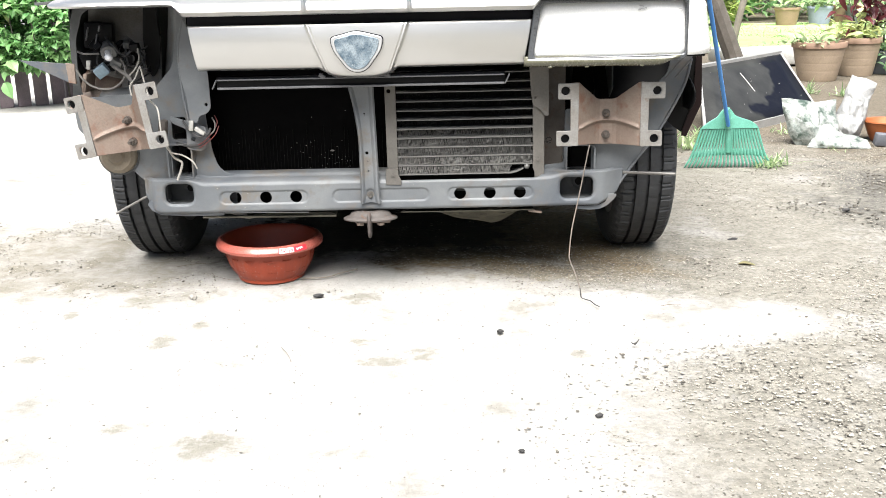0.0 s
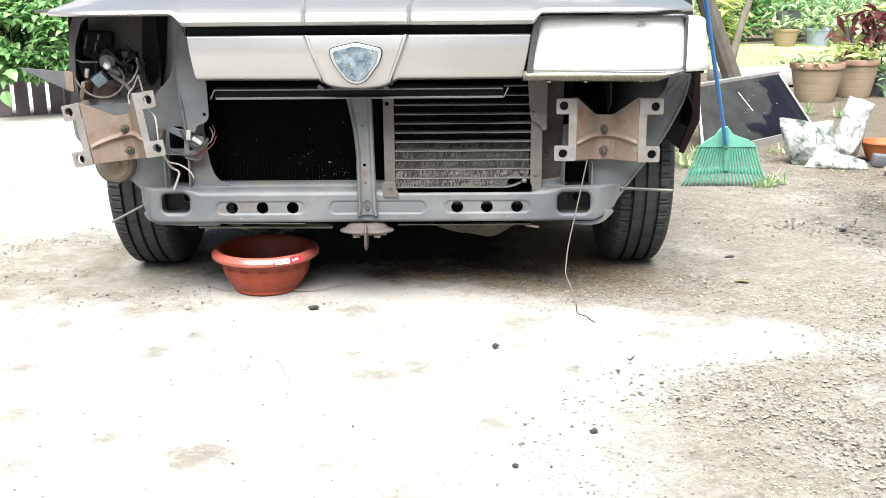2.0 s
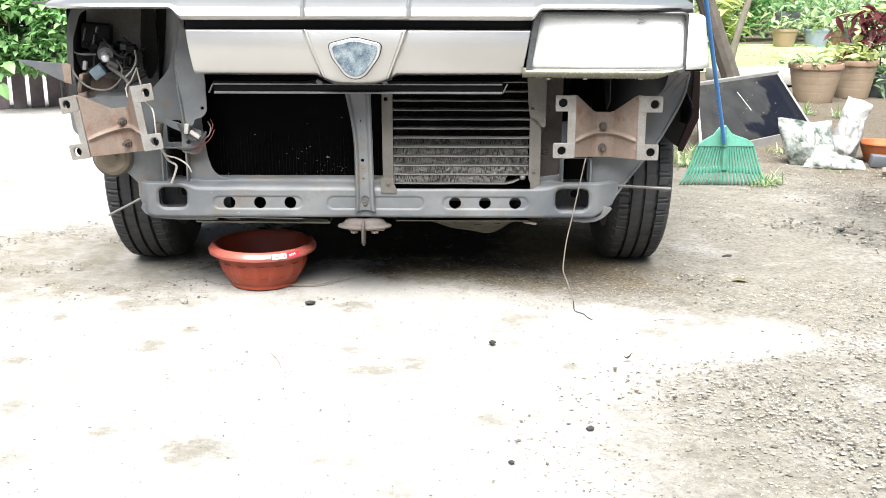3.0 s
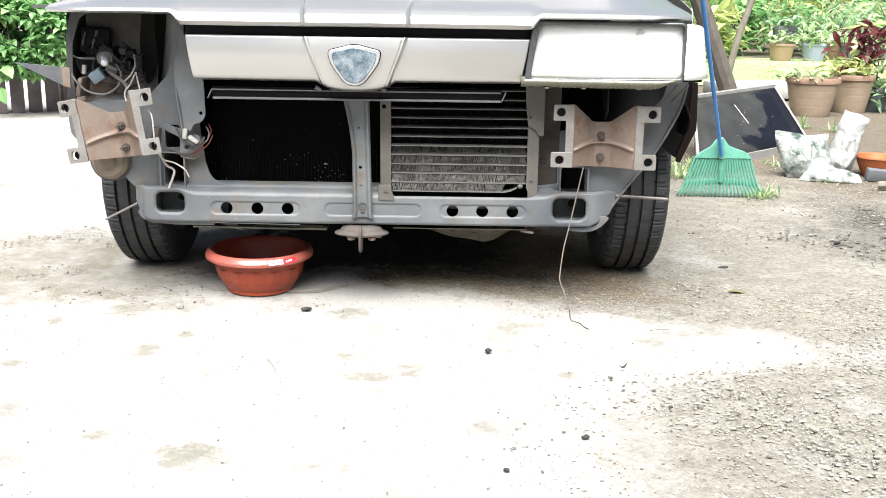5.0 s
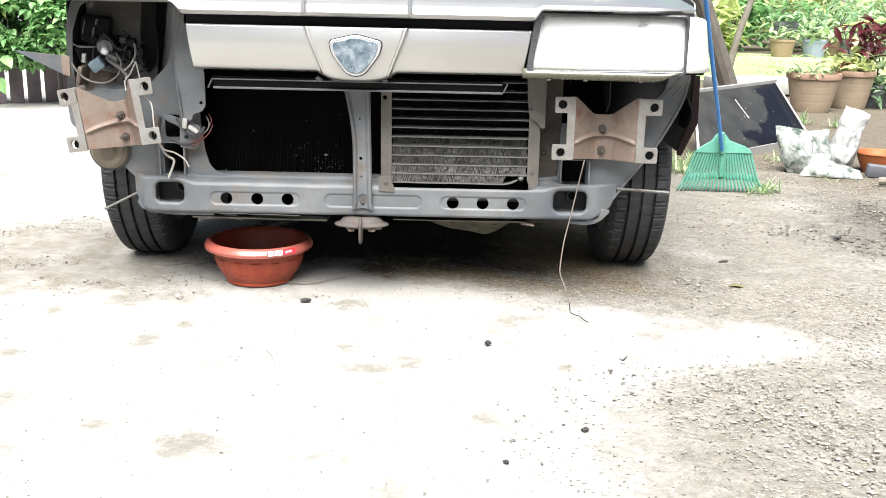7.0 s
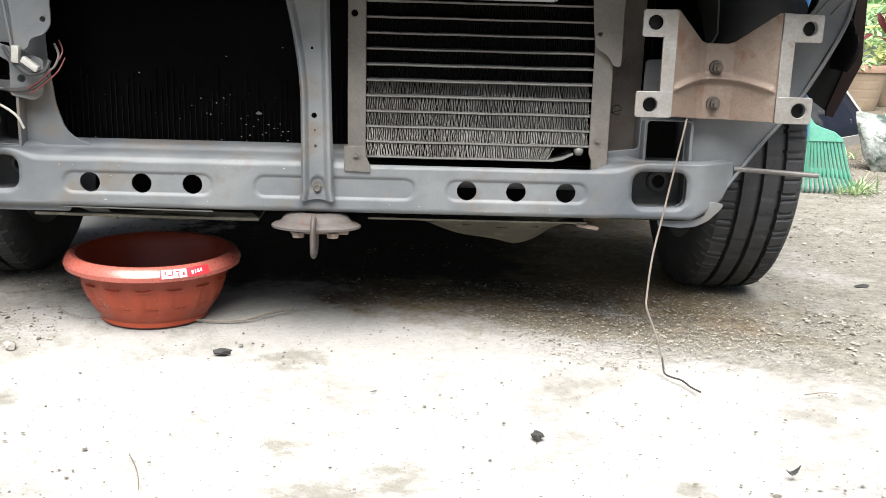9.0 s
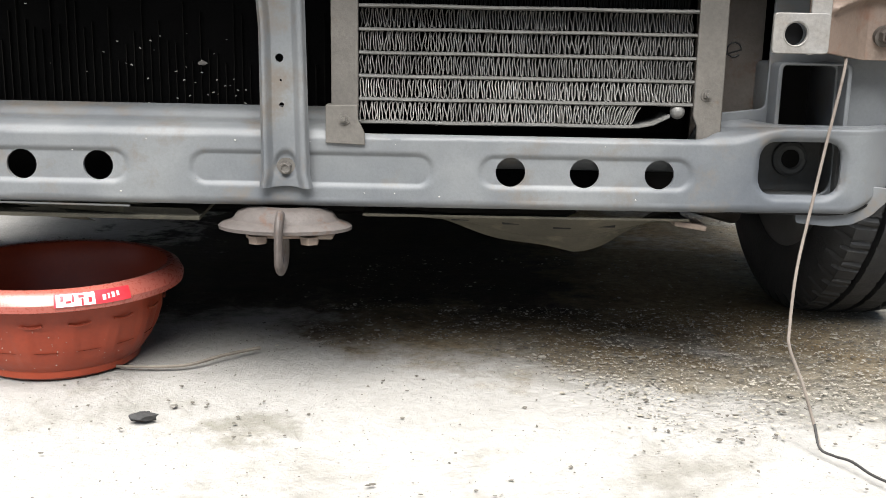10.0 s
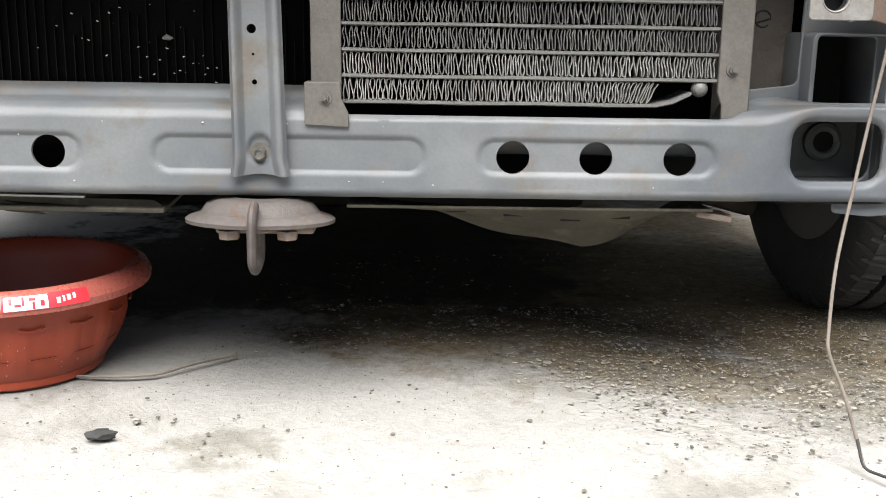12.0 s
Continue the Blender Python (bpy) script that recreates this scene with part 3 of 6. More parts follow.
def grille_panel():
    def fn(u, v):
        zt, c = 0.627, MID - 0.005
        x0, x1 = -0.366 + 0.013 * v, 0.335 - 0.017 * v
        half = 0.098 - 0.026 * v - 0.012 * v * v
        stops = ((0.0, x0), (0.3, c - half - 0.018), (0.42, c - half + 0.014), (0.58, c + half - 0.014), (0.7, c + half + 0.018), (1.0, x1))
        k = max(i for i in range(5) if u >= stops[i][0])
        x = stops[k][1] + (stops[k + 1][1] - stops[k][1]) * (u - stops[k][0]) / (stops[k + 1][0] - stops[k][0])
        inside = 1 - step(half - 0.004, half + 0.008, abs(x - c))
        zb = 0.535 - 0.018 * (1 - clamp01(abs(x - c) / 0.082) ** 3) * (1 if abs(x - c) < 0.082 else 0)
        z = zt + (zb - zt) * v
        y = -0.098 - 0.010 * math.sin(math.pi * min(1, v * 0.75 + 0.2)) + 0.012 * ((x - c) / 0.35) ** 2
        y -= 0.010 * inside
        y -= 0.006 * math.exp(-((abs(x - c) - half - 0.004) / 0.0032) ** 2)
        if v > 0.93:
            y += 0.012 * (v - 0.93) / 0.07
        return (x, y, z)
    bm = bmesh.new()
    surf(bm, fn, 420, 22)
    ob = thicken(part("grille_panel", bm, PAINT, car, "champagne nose panel with a shield badge", angle=50), 0.003)
    c = MID - 0.005
    shield = rounded([(c - 0.054, 0.600), (c, 0.613), (c + 0.054, 0.600), (c + 0.048, 0.574), (c + 0.020, 0.536), (c, 0.529), (c - 0.020, 0.536), (c - 0.048, 0.574)], 0.010)
    part("badge_rim", plate(shield, (), -0.1265, 0.012, 0.002), CHROME, ob, "worn chrome badge rim")
    inner = [(c + (x - c) * 0.86, 0.573 + (z - 0.573) * 0.86) for x, z in shield]
    part("badge_film", plate(inner, (), -0.1285, 0.006, 0.001), EMBLEM, ob, "crazed silver-blue badge face")
    line = [(c + (x - c) * 1.03, 0.572 + (z - 0.572) * 1.035) for x, z in shield]
    part("badge_gap", plate(line, (), -0.1215, 0.008), GAP_DARK, ob)


grille_panel()
# dark box fills the bonnet gap, with the gap's shade as its colour
bm = box(bmesh.new(), (MID, -0.060, 0.634), (0.705, 0.05, 0.040), bevel=0.004)
part("bonnet_gap_shade", bm, GAP_DARK, car, "dark strip for the shaded gap under the bonnet edge")

# trim blades left from the grille
trim = part("grille_trim", box(bmesh.new(), (-0.02, -0.052, 0.508), (0.605, 0.02, 0.026), bevel=0.003), PLASTIC, car, "grey plastic grille blade")
for z, h in ((0.4970, 0.0045), (0.5145, 0.0028)):
    part("trim_strip", box(bmesh.new(), (-0.02, -0.066, z), (0.61 if h > 0.005 else 0.6, 0.012, h), bevel=0.0012), TRIM, trim)
for x in (-0.326, 0.286):
    part("trim_end", box(bmesh.new(), (x, -0.066, 0.506), (0.0025, 0.010, 0.022), Euler((0, 0.45, 0)), 0.0008), TRIM, trim)
for x in (-0.10, -0.068, -0.01, 0.035):
    part("clip", box(bmesh.new(), (x, -0.066, 0.519), (0.014, 0.012, 0.008), Euler((0, 0.5, 0)), 0.001), TRIM, trim)


def cutter(loop, y0, y1):
    """A prism through the sheet, its outline drawn in the x-z plane."""
    bm = bmesh.new()
    a_ = [bm.verts.new((x, y0, z)) for x, z in loop]
    b_ = [bm.verts.new((x, y1, z)) for x, z in loop]
    for k in range(len(loop)):
        bm.faces.new((a_[k], a_[k - 1], b_[k - 1], b_[k]))
    bm.faces.new(a_), bm.faces.new(b_[::-1])
    return bm


def punched(bm, thick, loops, y0=-0.03, y1=0.02):
    """A pressed sheet given its thickness and its holes."""
    tmp = new("sheet", finish(bm, False))
    s = tmp.modifiers.new("t", "SOLIDIFY")
    s.thickness, s.offset = thick, 0.0
    tools = []
    for loop in loops:
        tool = new("tool", finish(cutter(loop, y0, y1), False))
        c = tmp.modifiers.new("c", "BOOLEAN")
        c.operation, c.object, c.solver = "DIFFERENCE", tool, "EXACT"
        tools.append(tool)
    me = bpy.data.meshes.new_from_object(tmp.evaluated_get(bpy.context.evaluated_depsgraph_get()))
    for ob in (tmp, *tools):
        bpy.data.objects.remove(ob)
    me.polygons.foreach_set("use_smooth", [True] * len(me.polygons))
    me.set_sharp_from_angle(angle=radians(48))
    return me


def pill(x, z, x0, z0, x1, z1, r):
    """Distance outwards from a rounded rectangle."""
    qx = abs(x - (x0 + x1) / 2) - (x1 - x0) / 2 + r
    qz = abs(z - (z0 + z1) / 2) - (z1 - z0) / 2 + r
    return math.hypot(max(qx, 0), max(qz, 0)) + min(max(qx, qz), 0) - r


# lower crossmember: one pressed sheet, its shelf, face and rolled lower edge
def crossmember():
    slots = ((-0.472, 0.236, -0.409, 0.281), (0.406, 0.231, 0.480, 0.279))
    beads = ((-0.100, 0.2320, 0.116, 0.2635), (-0.352, 0.2320, -0.153, 0.2635), (0.155, 0.2325, 0.347, 0.2630))

    def fn(u, v):
        x = -0.523 + 1.071 * u
        out = max(step(-0.380, -0.425, x), step(0.372, 0.430, x))
        core = step(0.020, 0.060, x) * step(0.372, 0.345, x)
        zt = 0.277 + 0.012 * out
        zb = 0.2215 + 0.048 * (1 - math.sqrt(1 - clamp01((-0.472 - x) / 0.0515) ** 2)) + 0.020 * clamp01((x - 0.488) / 0.045) + 0.03 * clamp01((x - 0.533) / 0.015)
        deep = 1 - 0.82 * out
        tuck = 0.030 * (step(0.492, 0.548, x) + step(-0.490, -0.523, x))
        if v < 0.26:
            f = v / 0.26
            prof = ((0.064, 0.0185), (0.058, 0.0205), (0.038, 0.0165), (0.032, 0.0105), (0.012, 0.0075), (0.004, 0.004), (0.0005, -0.002))
            t = f * (len(prof) - 1)
            k = min(int(t), len(prof) - 2)
            t -= k
            y = prof[k][0] * (1 - t) + prof[k + 1][0] * t
            z = prof[k][1] * (1 - t) + prof[k + 1][1] * t
            z = z * (1 - core) + core * (-0.002 + 0.003 * step(0.0, 0.004, y) - 0.030 * step(0.004, 0.03, y))
            return (x, y * deep + tuck, zt + z * (1 - 0.85 * out))
        if v > 0.86:
            a_ = (v - 0.86) / 0.14
            turn = min(1.0, a_ / 0.6) * math.pi / 2
            return (x, tuck + 0.0075 * (1 - math.cos(turn)) + 0.030 * clamp01((a_ - 0.6) / 0.4), zb - 0.0065 * math.sin(turn))
        z = (zt - 0.002) + (zb - zt + 0.002) * (v - 0.26) / 0.60
        y = 0.0005 * (1 - (v - 0.26) / 0.6)
        for b in beads:
            y += 0.0026 * step(0.0015, -0.0040, pill(x, z, *b, 0.0150))
        for b in slots:
            y += 0.0055 * step(0.0065, -0.001, pill(x, z, *b, 0.017))
        y += 0.0009 * noise.noise((x * 14, 0.3, z * 20)) + 0.0004 * noise.noise((x * 60, 1.3, z * 60))
        return (x, y + tuck, z)
    bm = bmesh.new()
    surf(bm, fn, 520, 84)
    holes = [circle(x, 0.2475, 0.0132, 28) for x in (-0.316, -0.248, -0.181, 0.184, 0.250, 0.317)]
    holes += [rect(*b, 0.016, 6) for b in slots]
    ob = part("crossmember", punched(bm, 0.003, holes), GREY, car, "dusty grey steel crossmember with punched holes")
    # near-black wall gives the punched holes their shade
    part("back_wall", box(bmesh.new(), (-0.03, 0.105, 0.242), (0.80, 0.004, 0.064)), ENGINE_SHADE, ob)
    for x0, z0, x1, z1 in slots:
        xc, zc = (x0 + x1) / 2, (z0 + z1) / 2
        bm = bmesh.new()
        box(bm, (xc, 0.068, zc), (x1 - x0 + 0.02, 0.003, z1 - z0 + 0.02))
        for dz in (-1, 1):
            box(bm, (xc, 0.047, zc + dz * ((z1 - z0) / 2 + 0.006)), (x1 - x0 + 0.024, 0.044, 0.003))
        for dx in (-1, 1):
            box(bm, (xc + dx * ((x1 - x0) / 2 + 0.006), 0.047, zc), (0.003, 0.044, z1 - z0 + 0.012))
        # slot walls take the darkened grey, so their shade is in the colour
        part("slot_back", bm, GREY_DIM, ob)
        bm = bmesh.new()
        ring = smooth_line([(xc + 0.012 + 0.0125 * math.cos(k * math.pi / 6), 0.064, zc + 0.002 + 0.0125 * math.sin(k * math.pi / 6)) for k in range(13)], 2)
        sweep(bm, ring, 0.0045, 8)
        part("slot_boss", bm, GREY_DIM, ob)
        # near-black disc stands for the shade inside the boss
        part("boss_hole", cyl(bmesh.new(), (xc + 0.012, 0.066, zc + 0.002), (xc + 0.012, 0.062, zc + 0.002), 0.0095, seg=20), ENGINE_SHADE, ob)
    loop = smooth_line([(0.34, 0.004, 0.2165), (0.42, 0.004, 0.2150), (0.485, 0.004, 0.2155), (0.515, 0.012, 0.226), (0.536, 0.024, 0.240)])
    part("seam_sealer", sweep(bmesh.new(), loop, 0.0018, 6), PLASTIC, ob)
    for outline, y in (([(-0.510, 0.2450), (-0.492, 0.2316), (-0.468, 0.225), (-0.4113, 0.2212), (-0.3451, 0.2154), (-0.3461, 0.2058), (-0.4315, 0.2058), (-0.4881, 0.2097), (-0.5064, 0.2193), (-0.5160, 0.2330)], 0.010), ([(0.4450, 0.2190), (0.4565, 0.2212), (0.4872, 0.2289), (0.5112, 0.2394), (0.5265, 0.2385), (0.5342, 0.2356), (0.5294, 0.2279), (0.5141, 0.2125), (0.4968, 0.2039), (0.4757, 0.202), (0.4450, 0.2049)], 0.008)):
        part("lower_lip", plate(rounded(outline, 0.004, 3), (), y, 0.003, 0.0008), GREY, ob, "rolled lower lip of the crossmember")
    # small white lumps stand in for glints on the pressed steel
    r = random.Random(14)
    for k in range(26):
        x, z = r.uniform(-0.37, 0.40), r.choice((0.225, 0.227, 0.2705, 0.272, r.uniform(0.225, 0.27)))
        if any(abs(x - h) < 0.016 for h in (-0.316, -0.248, -0.181, 0.184, 0.250, 0.317)):
            continue
        s = r.uniform(0.0004, 0.0009)
        inside = any(pill(x, z, *b, 0.0150) < -0.003 for b in beads)
        bm = rough_lump(s, x * 40, (1.4, 0.6, 1), 1)
        bmesh.ops.translate(bm, verts=bm.verts[:], vec=(x, -0.0014 + (0.0026 if inside else 0.0), z))
        part("white_speck", bm, WHITE_PL, ob)


crossmember()


def bolt(parent, at, r=0.007, material=None, name="bolt"):
    x, y, z = at
    bm = bmesh.new()
    cyl(bm, (x, y, z), (x, y - r * 0.25, z), r * 1.55, r * 1.5, 20)
    cyl(bm, (x, y - r * 0.25, z), (x, y - r * 0.95, z), r, r * 0.95, 6)
    cyl(bm, (x, y - r * 0.95, z), (x, y - r * 1.5, z), r * 0.55, r * 0.5, 12)
    return part(name, bm, material or BOLT, parent, angle=25)


# centre post: a pressed channel with turned-out edges
def centre_post():
    def fn(u, v):
        z = 0.2315 + 0.2685 * v
        top = clamp01((z - 0.36) / 0.14)
        xl = -0.0345 - 0.0015 * v - 0.020 * top ** 1.7 - 0.002 * step(0.245, 0.232, z)
        xr = 0.0065 - 0.006 * v + 0.002 * step(0.245, 0.232, z)
        x = xl + (xr - xl) * u
        dl, dr = x - xl, xr - x
        y = -0.0125 + 0.0065 * step(0.003, 0.010, dl) * step(0.004, 0.012, dr)
        y += 0.006 * step(0.003, 0.0, dl) + 0.006 * step(0.003, 0.0, dr)
        d = math.hypot((x + 0.0145) / 0.010, (z - 0.2525) / 0.0115)
        y += 0.0035 * step(1.15, 0.75, d)
        if v == 0.0:
            z += 0.0018 * math.exp(-((x + 0.014) / 0.010) ** 2)
        y += 0.0006 * noise.noise((x * 30, 2.0, z * 18))
        return (x, y, z)
    bm = bmesh.new()
    surf(bm, fn, 56, 110)
    holes = [circle(-0.0185, 0.344, 0.0036, 16), circle(-0.0175, 0.325, 0.0011, 8), circle(-0.017, 0.304, 0.0021, 12), circle(-0.021, 0.43, 0.002, 10)]
    post = part("centre_post", punched(bm, 0.0022, holes), GREY, car, "grey pressed steel centre post")
    bm = bmesh.new()
    x, z = -0.0145, 0.2490
    cyl(bm, (x, -0.003, z), (x, -0.0045, z), 0.0088, 0.0085, 24)
    cyl(bm, (x, -0.0045, z), (x, -0.0105, z), 0.0056, 0.0052, 6)
    for k in range(12):
        t0, t1 = k * math.pi / 6, (k + 1) * math.pi / 6
        cyl(bm, (x + 0.0038 * math.cos(t0), -0.011, z + 0.0038 * math.sin(t0)), (x + 0.0038 * math.cos(t1), -0.011, z + 0.0038 * math.sin(t1)), 0.0009, seg=5)
    part("bolt", bm, BOLT, post, angle=25)


centre_post()

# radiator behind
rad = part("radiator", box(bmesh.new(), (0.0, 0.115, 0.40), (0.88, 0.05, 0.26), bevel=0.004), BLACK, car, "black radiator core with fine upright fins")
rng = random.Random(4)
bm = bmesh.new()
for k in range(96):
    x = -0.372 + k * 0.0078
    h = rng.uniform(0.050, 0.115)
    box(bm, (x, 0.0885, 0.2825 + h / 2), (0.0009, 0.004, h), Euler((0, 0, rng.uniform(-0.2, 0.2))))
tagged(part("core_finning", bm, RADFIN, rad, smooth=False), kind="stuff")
bm = bmesh.new()
for k in range(42):
    x, z = rng.uniform(-0.36, -0.06), 0.295 + abs(rng.gauss(0, 0.045))
    if x < -0.2 and rng.random() < 0.6:
        x = rng.uniform(-0.16, -0.06)
    s = rng.uniform(0.0003, 0.0009)
    box(bm, (x, 0.0855, z), (s * 2.4, 0.001, s), Euler((0, rng.uniform(-0.6, 0.6), 0)))
tagged(part("dust_speckle", bm, WHITE_PL, rad, smooth=False), kind="stuff")
bm = rough_lump(0.0035, 2, (1.4, 0.4, 0.6))
bmesh.ops.translate(bm, verts=bm.verts[:], vec=(-0.105, 0.085, 0.335))
part("squashed_insect", bm, TAPE, rad)


# condenser: flat tubes with folded fins between side plates
def condenser():
    ob = part("condenser", plate([(0.0225, 0.290), (0.048, 0.290), (0.048, 0.302), (0.047, 0.53), (0.023, 0.53), (0.024, 0.302)], [circle(0.032, 0.475, 0.0045, 12)], 0.012, 0.004, 0.001), SIDE, car, "dusty aluminium condenser core between side plates")
    part("side_plate", plate([(0.350, 0.272), (0.372, 0.272), (0.371, 0.53), (0.346, 0.53), (0.346, 0.30), (0.350, 0.29)], (), 0.012, 0.004, 0.001), SIDE, ob)
    part("foot", plate(rounded([(0.0205, 0.3045), (0.0485, 0.3045), (0.0490, 0.292), (0.0545, 0.281), (0.0550, 0.2700), (0.0205, 0.2715)], 0.001, 2), (), -0.0045, 0.003, 0.0006), SIDE, ob)
    part("foot_bend", box(bmesh.new(), (0.0345, 0.006, 0.3030), (0.028, 0.018, 0.003), bevel=0.0008), SIDE, ob)
    bolt(ob, (0.0365, -0.0045, 0.2925), 0.0036, SIDE)
    bolt(ob, (0.357, 0.012, 0.318), 0.0036, SIDE)
    part("rubber_foot", box(bmesh.new(), (0.3605, 0.013, 0.2735), (0.025, 0.012, 0.009), bevel=0.002), YELLOWED, ob)
    r = random.Random(9)
    pitch, z0 = 0.0203, 0.2885
    for k in range(12):
        z = z0 + k * pitch
        bm = bmesh.new()
        n = 30
        pts = []
        for i in range(n + 1):
            x = 0.048 + 0.300 * i / n
            if k == 0 and x > 0.30:
                break
            pts.append((x, z + 0.0002 * math.sin(i * 0.5 + k)))
        if k == 0:
            pts += [(0.312, z + 0.003), (0.326, z + 0.010)]
        rows = [[bm.verts.new((xa, yy, za + dz)) for yy, dz in ((0.0142, -0.0007), (0.0142, 0.0007), (0.0158, 0.0016), (0.052, 0.0016), (0.052, -0.0016), (0.0158, -0.0016))] for xa, za in pts]
        for q0, q1 in zip(rows, rows[1:]):
            for i in range(6):
                bm.faces.new((q0[i], q0[(i + 1) % 6], q1[(i + 1) % 6], q1[i]))
        bm.faces.new(rows[0][::-1]), bm.faces.new(rows[-1])
        part("tube", bm, ALU, ob)
        if k == 11:
            break
        # one folded ribbon from end to end, touching the tubes above and below
        line = []
        x, flip = 0.0495, 1
        end = 0.296 if k == 0 else 0.3445
        za, zb = z + 0.0016, z + pitch - 0.0016
        while x < end:
            w = r.uniform(0.0018, 0.0027)
            tilt = r.gauss(0, 0.0005) + (0.0045 * step(0.25, 0.30, x) if k == 0 else 0)
            sway = r.gauss(0.0004, 0.0004) * (1 if r.random() < 0.85 else -1)
            lo, hi = (za, zb) if flip > 0 else (zb, za)
            for f in (0.0, 0.08, 0.3, 0.5, 0.7, 0.92):
                g = f if flip > 0 else 1 - f
                line.append((x + tilt * (g - 0.5) * 2 + sway * math.sin(2 * math.pi * g) + w * 0.35 * (max(0, f - 0.7) / 0.3) - w * 0.3 * max(0, 0.1 - f) / 0.1, lo + (hi - lo) * f))
            x += w
            flip = -flip
        verts, faces = [], []
        # upper fins lie deeper and are coloured darker for the shade up there
        front = 0.0162 + 0.031 * step(2.5, 6.0, k)
        for i, (px, pz) in enumerate(line):
            a_, b_ = line[max(0, i - 1)], line[min(len(line) - 1, i + 1)]
            dx, dz = b_[0] - a_[0], b_[1] - a_[1]
            ln = math.hypot(dx, dz) or 1.0
            nx, nz = -dz / ln * 0.00047, dx / ln * 0.00047
            yy = front + r.uniform(-0.0007, 0.0007)
            verts += [(px - nx, yy, pz - nz), (px + nx, yy, pz + nz), (px - nx, 0.050, pz - nz), (px + nx, 0.050, pz + nz)]
            if i:
                q = 4 * (i - 1)
                faces += [(q, q + 1, q + 5, q + 4), (q + 1, q + 3, q + 7, q + 5), (q + 2, q, q + 4, q + 6)]
        me = bpy.data.meshes.new("fins")
        me.from_pydata(verts, [], faces)
        tagged(part("folded_fin_strip", me, FIN if k < 2 else FIN_HALF_SHADED if k < 5 else FIN_SHADED, ob), kind="stuff")
    bm = bmesh.new()
    bmesh.ops.create_uvsphere(bm, u_segments=16, v_segments=10, radius=0.0068, matrix=Matrix.Translation((0.3335, 0.020, 0.3025)))
    part("pipe_stub", bm, ALU, ob, "round aluminium pipe end")
    # black sheet added close behind the fins to keep the gaps dark
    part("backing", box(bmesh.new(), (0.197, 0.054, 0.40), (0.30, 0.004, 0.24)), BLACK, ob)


condenser()
part("condenser_hanger", plate(rounded([(0.337, 0.53), (0.380, 0.53), (0.380, 0.416), (0.371, 0.416), (0.362, 0.430), (0.345, 0.440), (0.341, 0.470)], 0.006), [circle(0.350, 0.457, 0.0032, 12)], 0.002, 0.003, 0.0005), SIDE, car, "brown-grey steel hanger strap")

# radiator support sheets either side
part("front_panel", plate(rounded([(-0.575, 0.335), (-0.515, 0.275), (-0.487, 0.216), (-0.320, 0.216), (-0.318, 0.294), (-0.342, 0.300), (-0.356, 0.314), (-0.366, 0.345), (-0.375, 0.42), (-0.372, 0.55), (-0.40, 0.60), (-0.40, 0.672), (-0.420, 0.672), (-0.424, 0.605), (-0.440, 0.535), (-0.490, 0.482), (-0.665, 0.470), (-0.66, 0.40)], 0.012),
                          [rect(-0.458, 0.292, -0.412, 0.362, 0.006), rect(-0.452, 0.376, -0.420, 0.425, 0.006), rect(-0.476, 0.232, -0.405, 0.285, 0.016)], 0.034, 0.004, 0.001), GREY, car, "grey radiator support sheet")
part("front_panel", plate(rounded([(0.366, 0.30), (0.366, 0.216), (0.494, 0.207), (0.517, 0.222), (0.531, 0.236), (0.530, 0.244), (0.543, 0.257), (0.627, 0.376), (0.676, 0.470), (0.694, 0.520), (0.694, 0.545), (0.652, 0.545), (0.640, 0.500), (0.585, 0.435), (0.419, 0.425), (0.417, 0.306)], 0.006),
                          [rect(0.425, 0.288, 0.479, 0.345, 0.005), rect(0.402, 0.227, 0.484, 0.284, 0.016)], 0.034, 0.004, 0.001), GREY, car, "grey radiator support sheet")
part("inner_cheek", plate([(0.360, 0.26), (0.424, 0.26), (0.424, 0.54), (0.360, 0.54)], (), 0.075, 0.004), RUSTY_GREY, car, "dark brown-grey inner sheet set back")
wing = part("lamp_bracket", plate(rounded([(-0.398, 0.64), (-0.362, 0.56), (-0.353, 0.52), (-0.3525, 0.450), (-0.362, 0.437), (-0.380, 0.432), (-0.384, 0.418), (-0.400, 0.418), (-0.404, 0.47), (-0.416, 0.53), (-0.414, 0.59)], 0.006), [circle(-0.3625, 0.4565, 0.0036, 12)], -0.004, 0.003, 0.0006), GREY, car, "pale grey lamp mounting strip")
part("fold", tube([(-0.404, -0.003, 0.42), (-0.413, -0.003, 0.50), (-0.413, -0.003, 0.57), (-0.398, -0.003, 0.64)], 0.0022, 8), GREY, wing)
# chassis rail ends
for x0, x1, z0, z1 in ((0.423, 0.481, 0.283, 0.346), (-0.460, -0.410, 0.290, 0.366)):
    rail = part("rail_end", plate(rect(x0 - 0.004, z0 - 0.004, x1 + 0.004, z1 + 0.002, 0.006), [rect(x0, z0, x1, z1, 0.005)], 0.012, 0.09, 0.0008), GREY, car, "open grey box-section rail end")
    # near-black sheet stands for the shade deep in the rail
    part("rail_back", box(bmesh.new(), ((x0 + x1) / 2, 0.12, (z0 + z1) / 2), (x1 - x0 + 0.02, 0.004, z1 - z0 + 0.02)), ENGINE_SHADE, rail)
bm = bmesh.new()
box(bm, (0.430, 0.06, 0.2885), (0.006, 0.003, 0.0035), bevel=0.0008)
part("white_speck", bm, WHITE_PL, car)


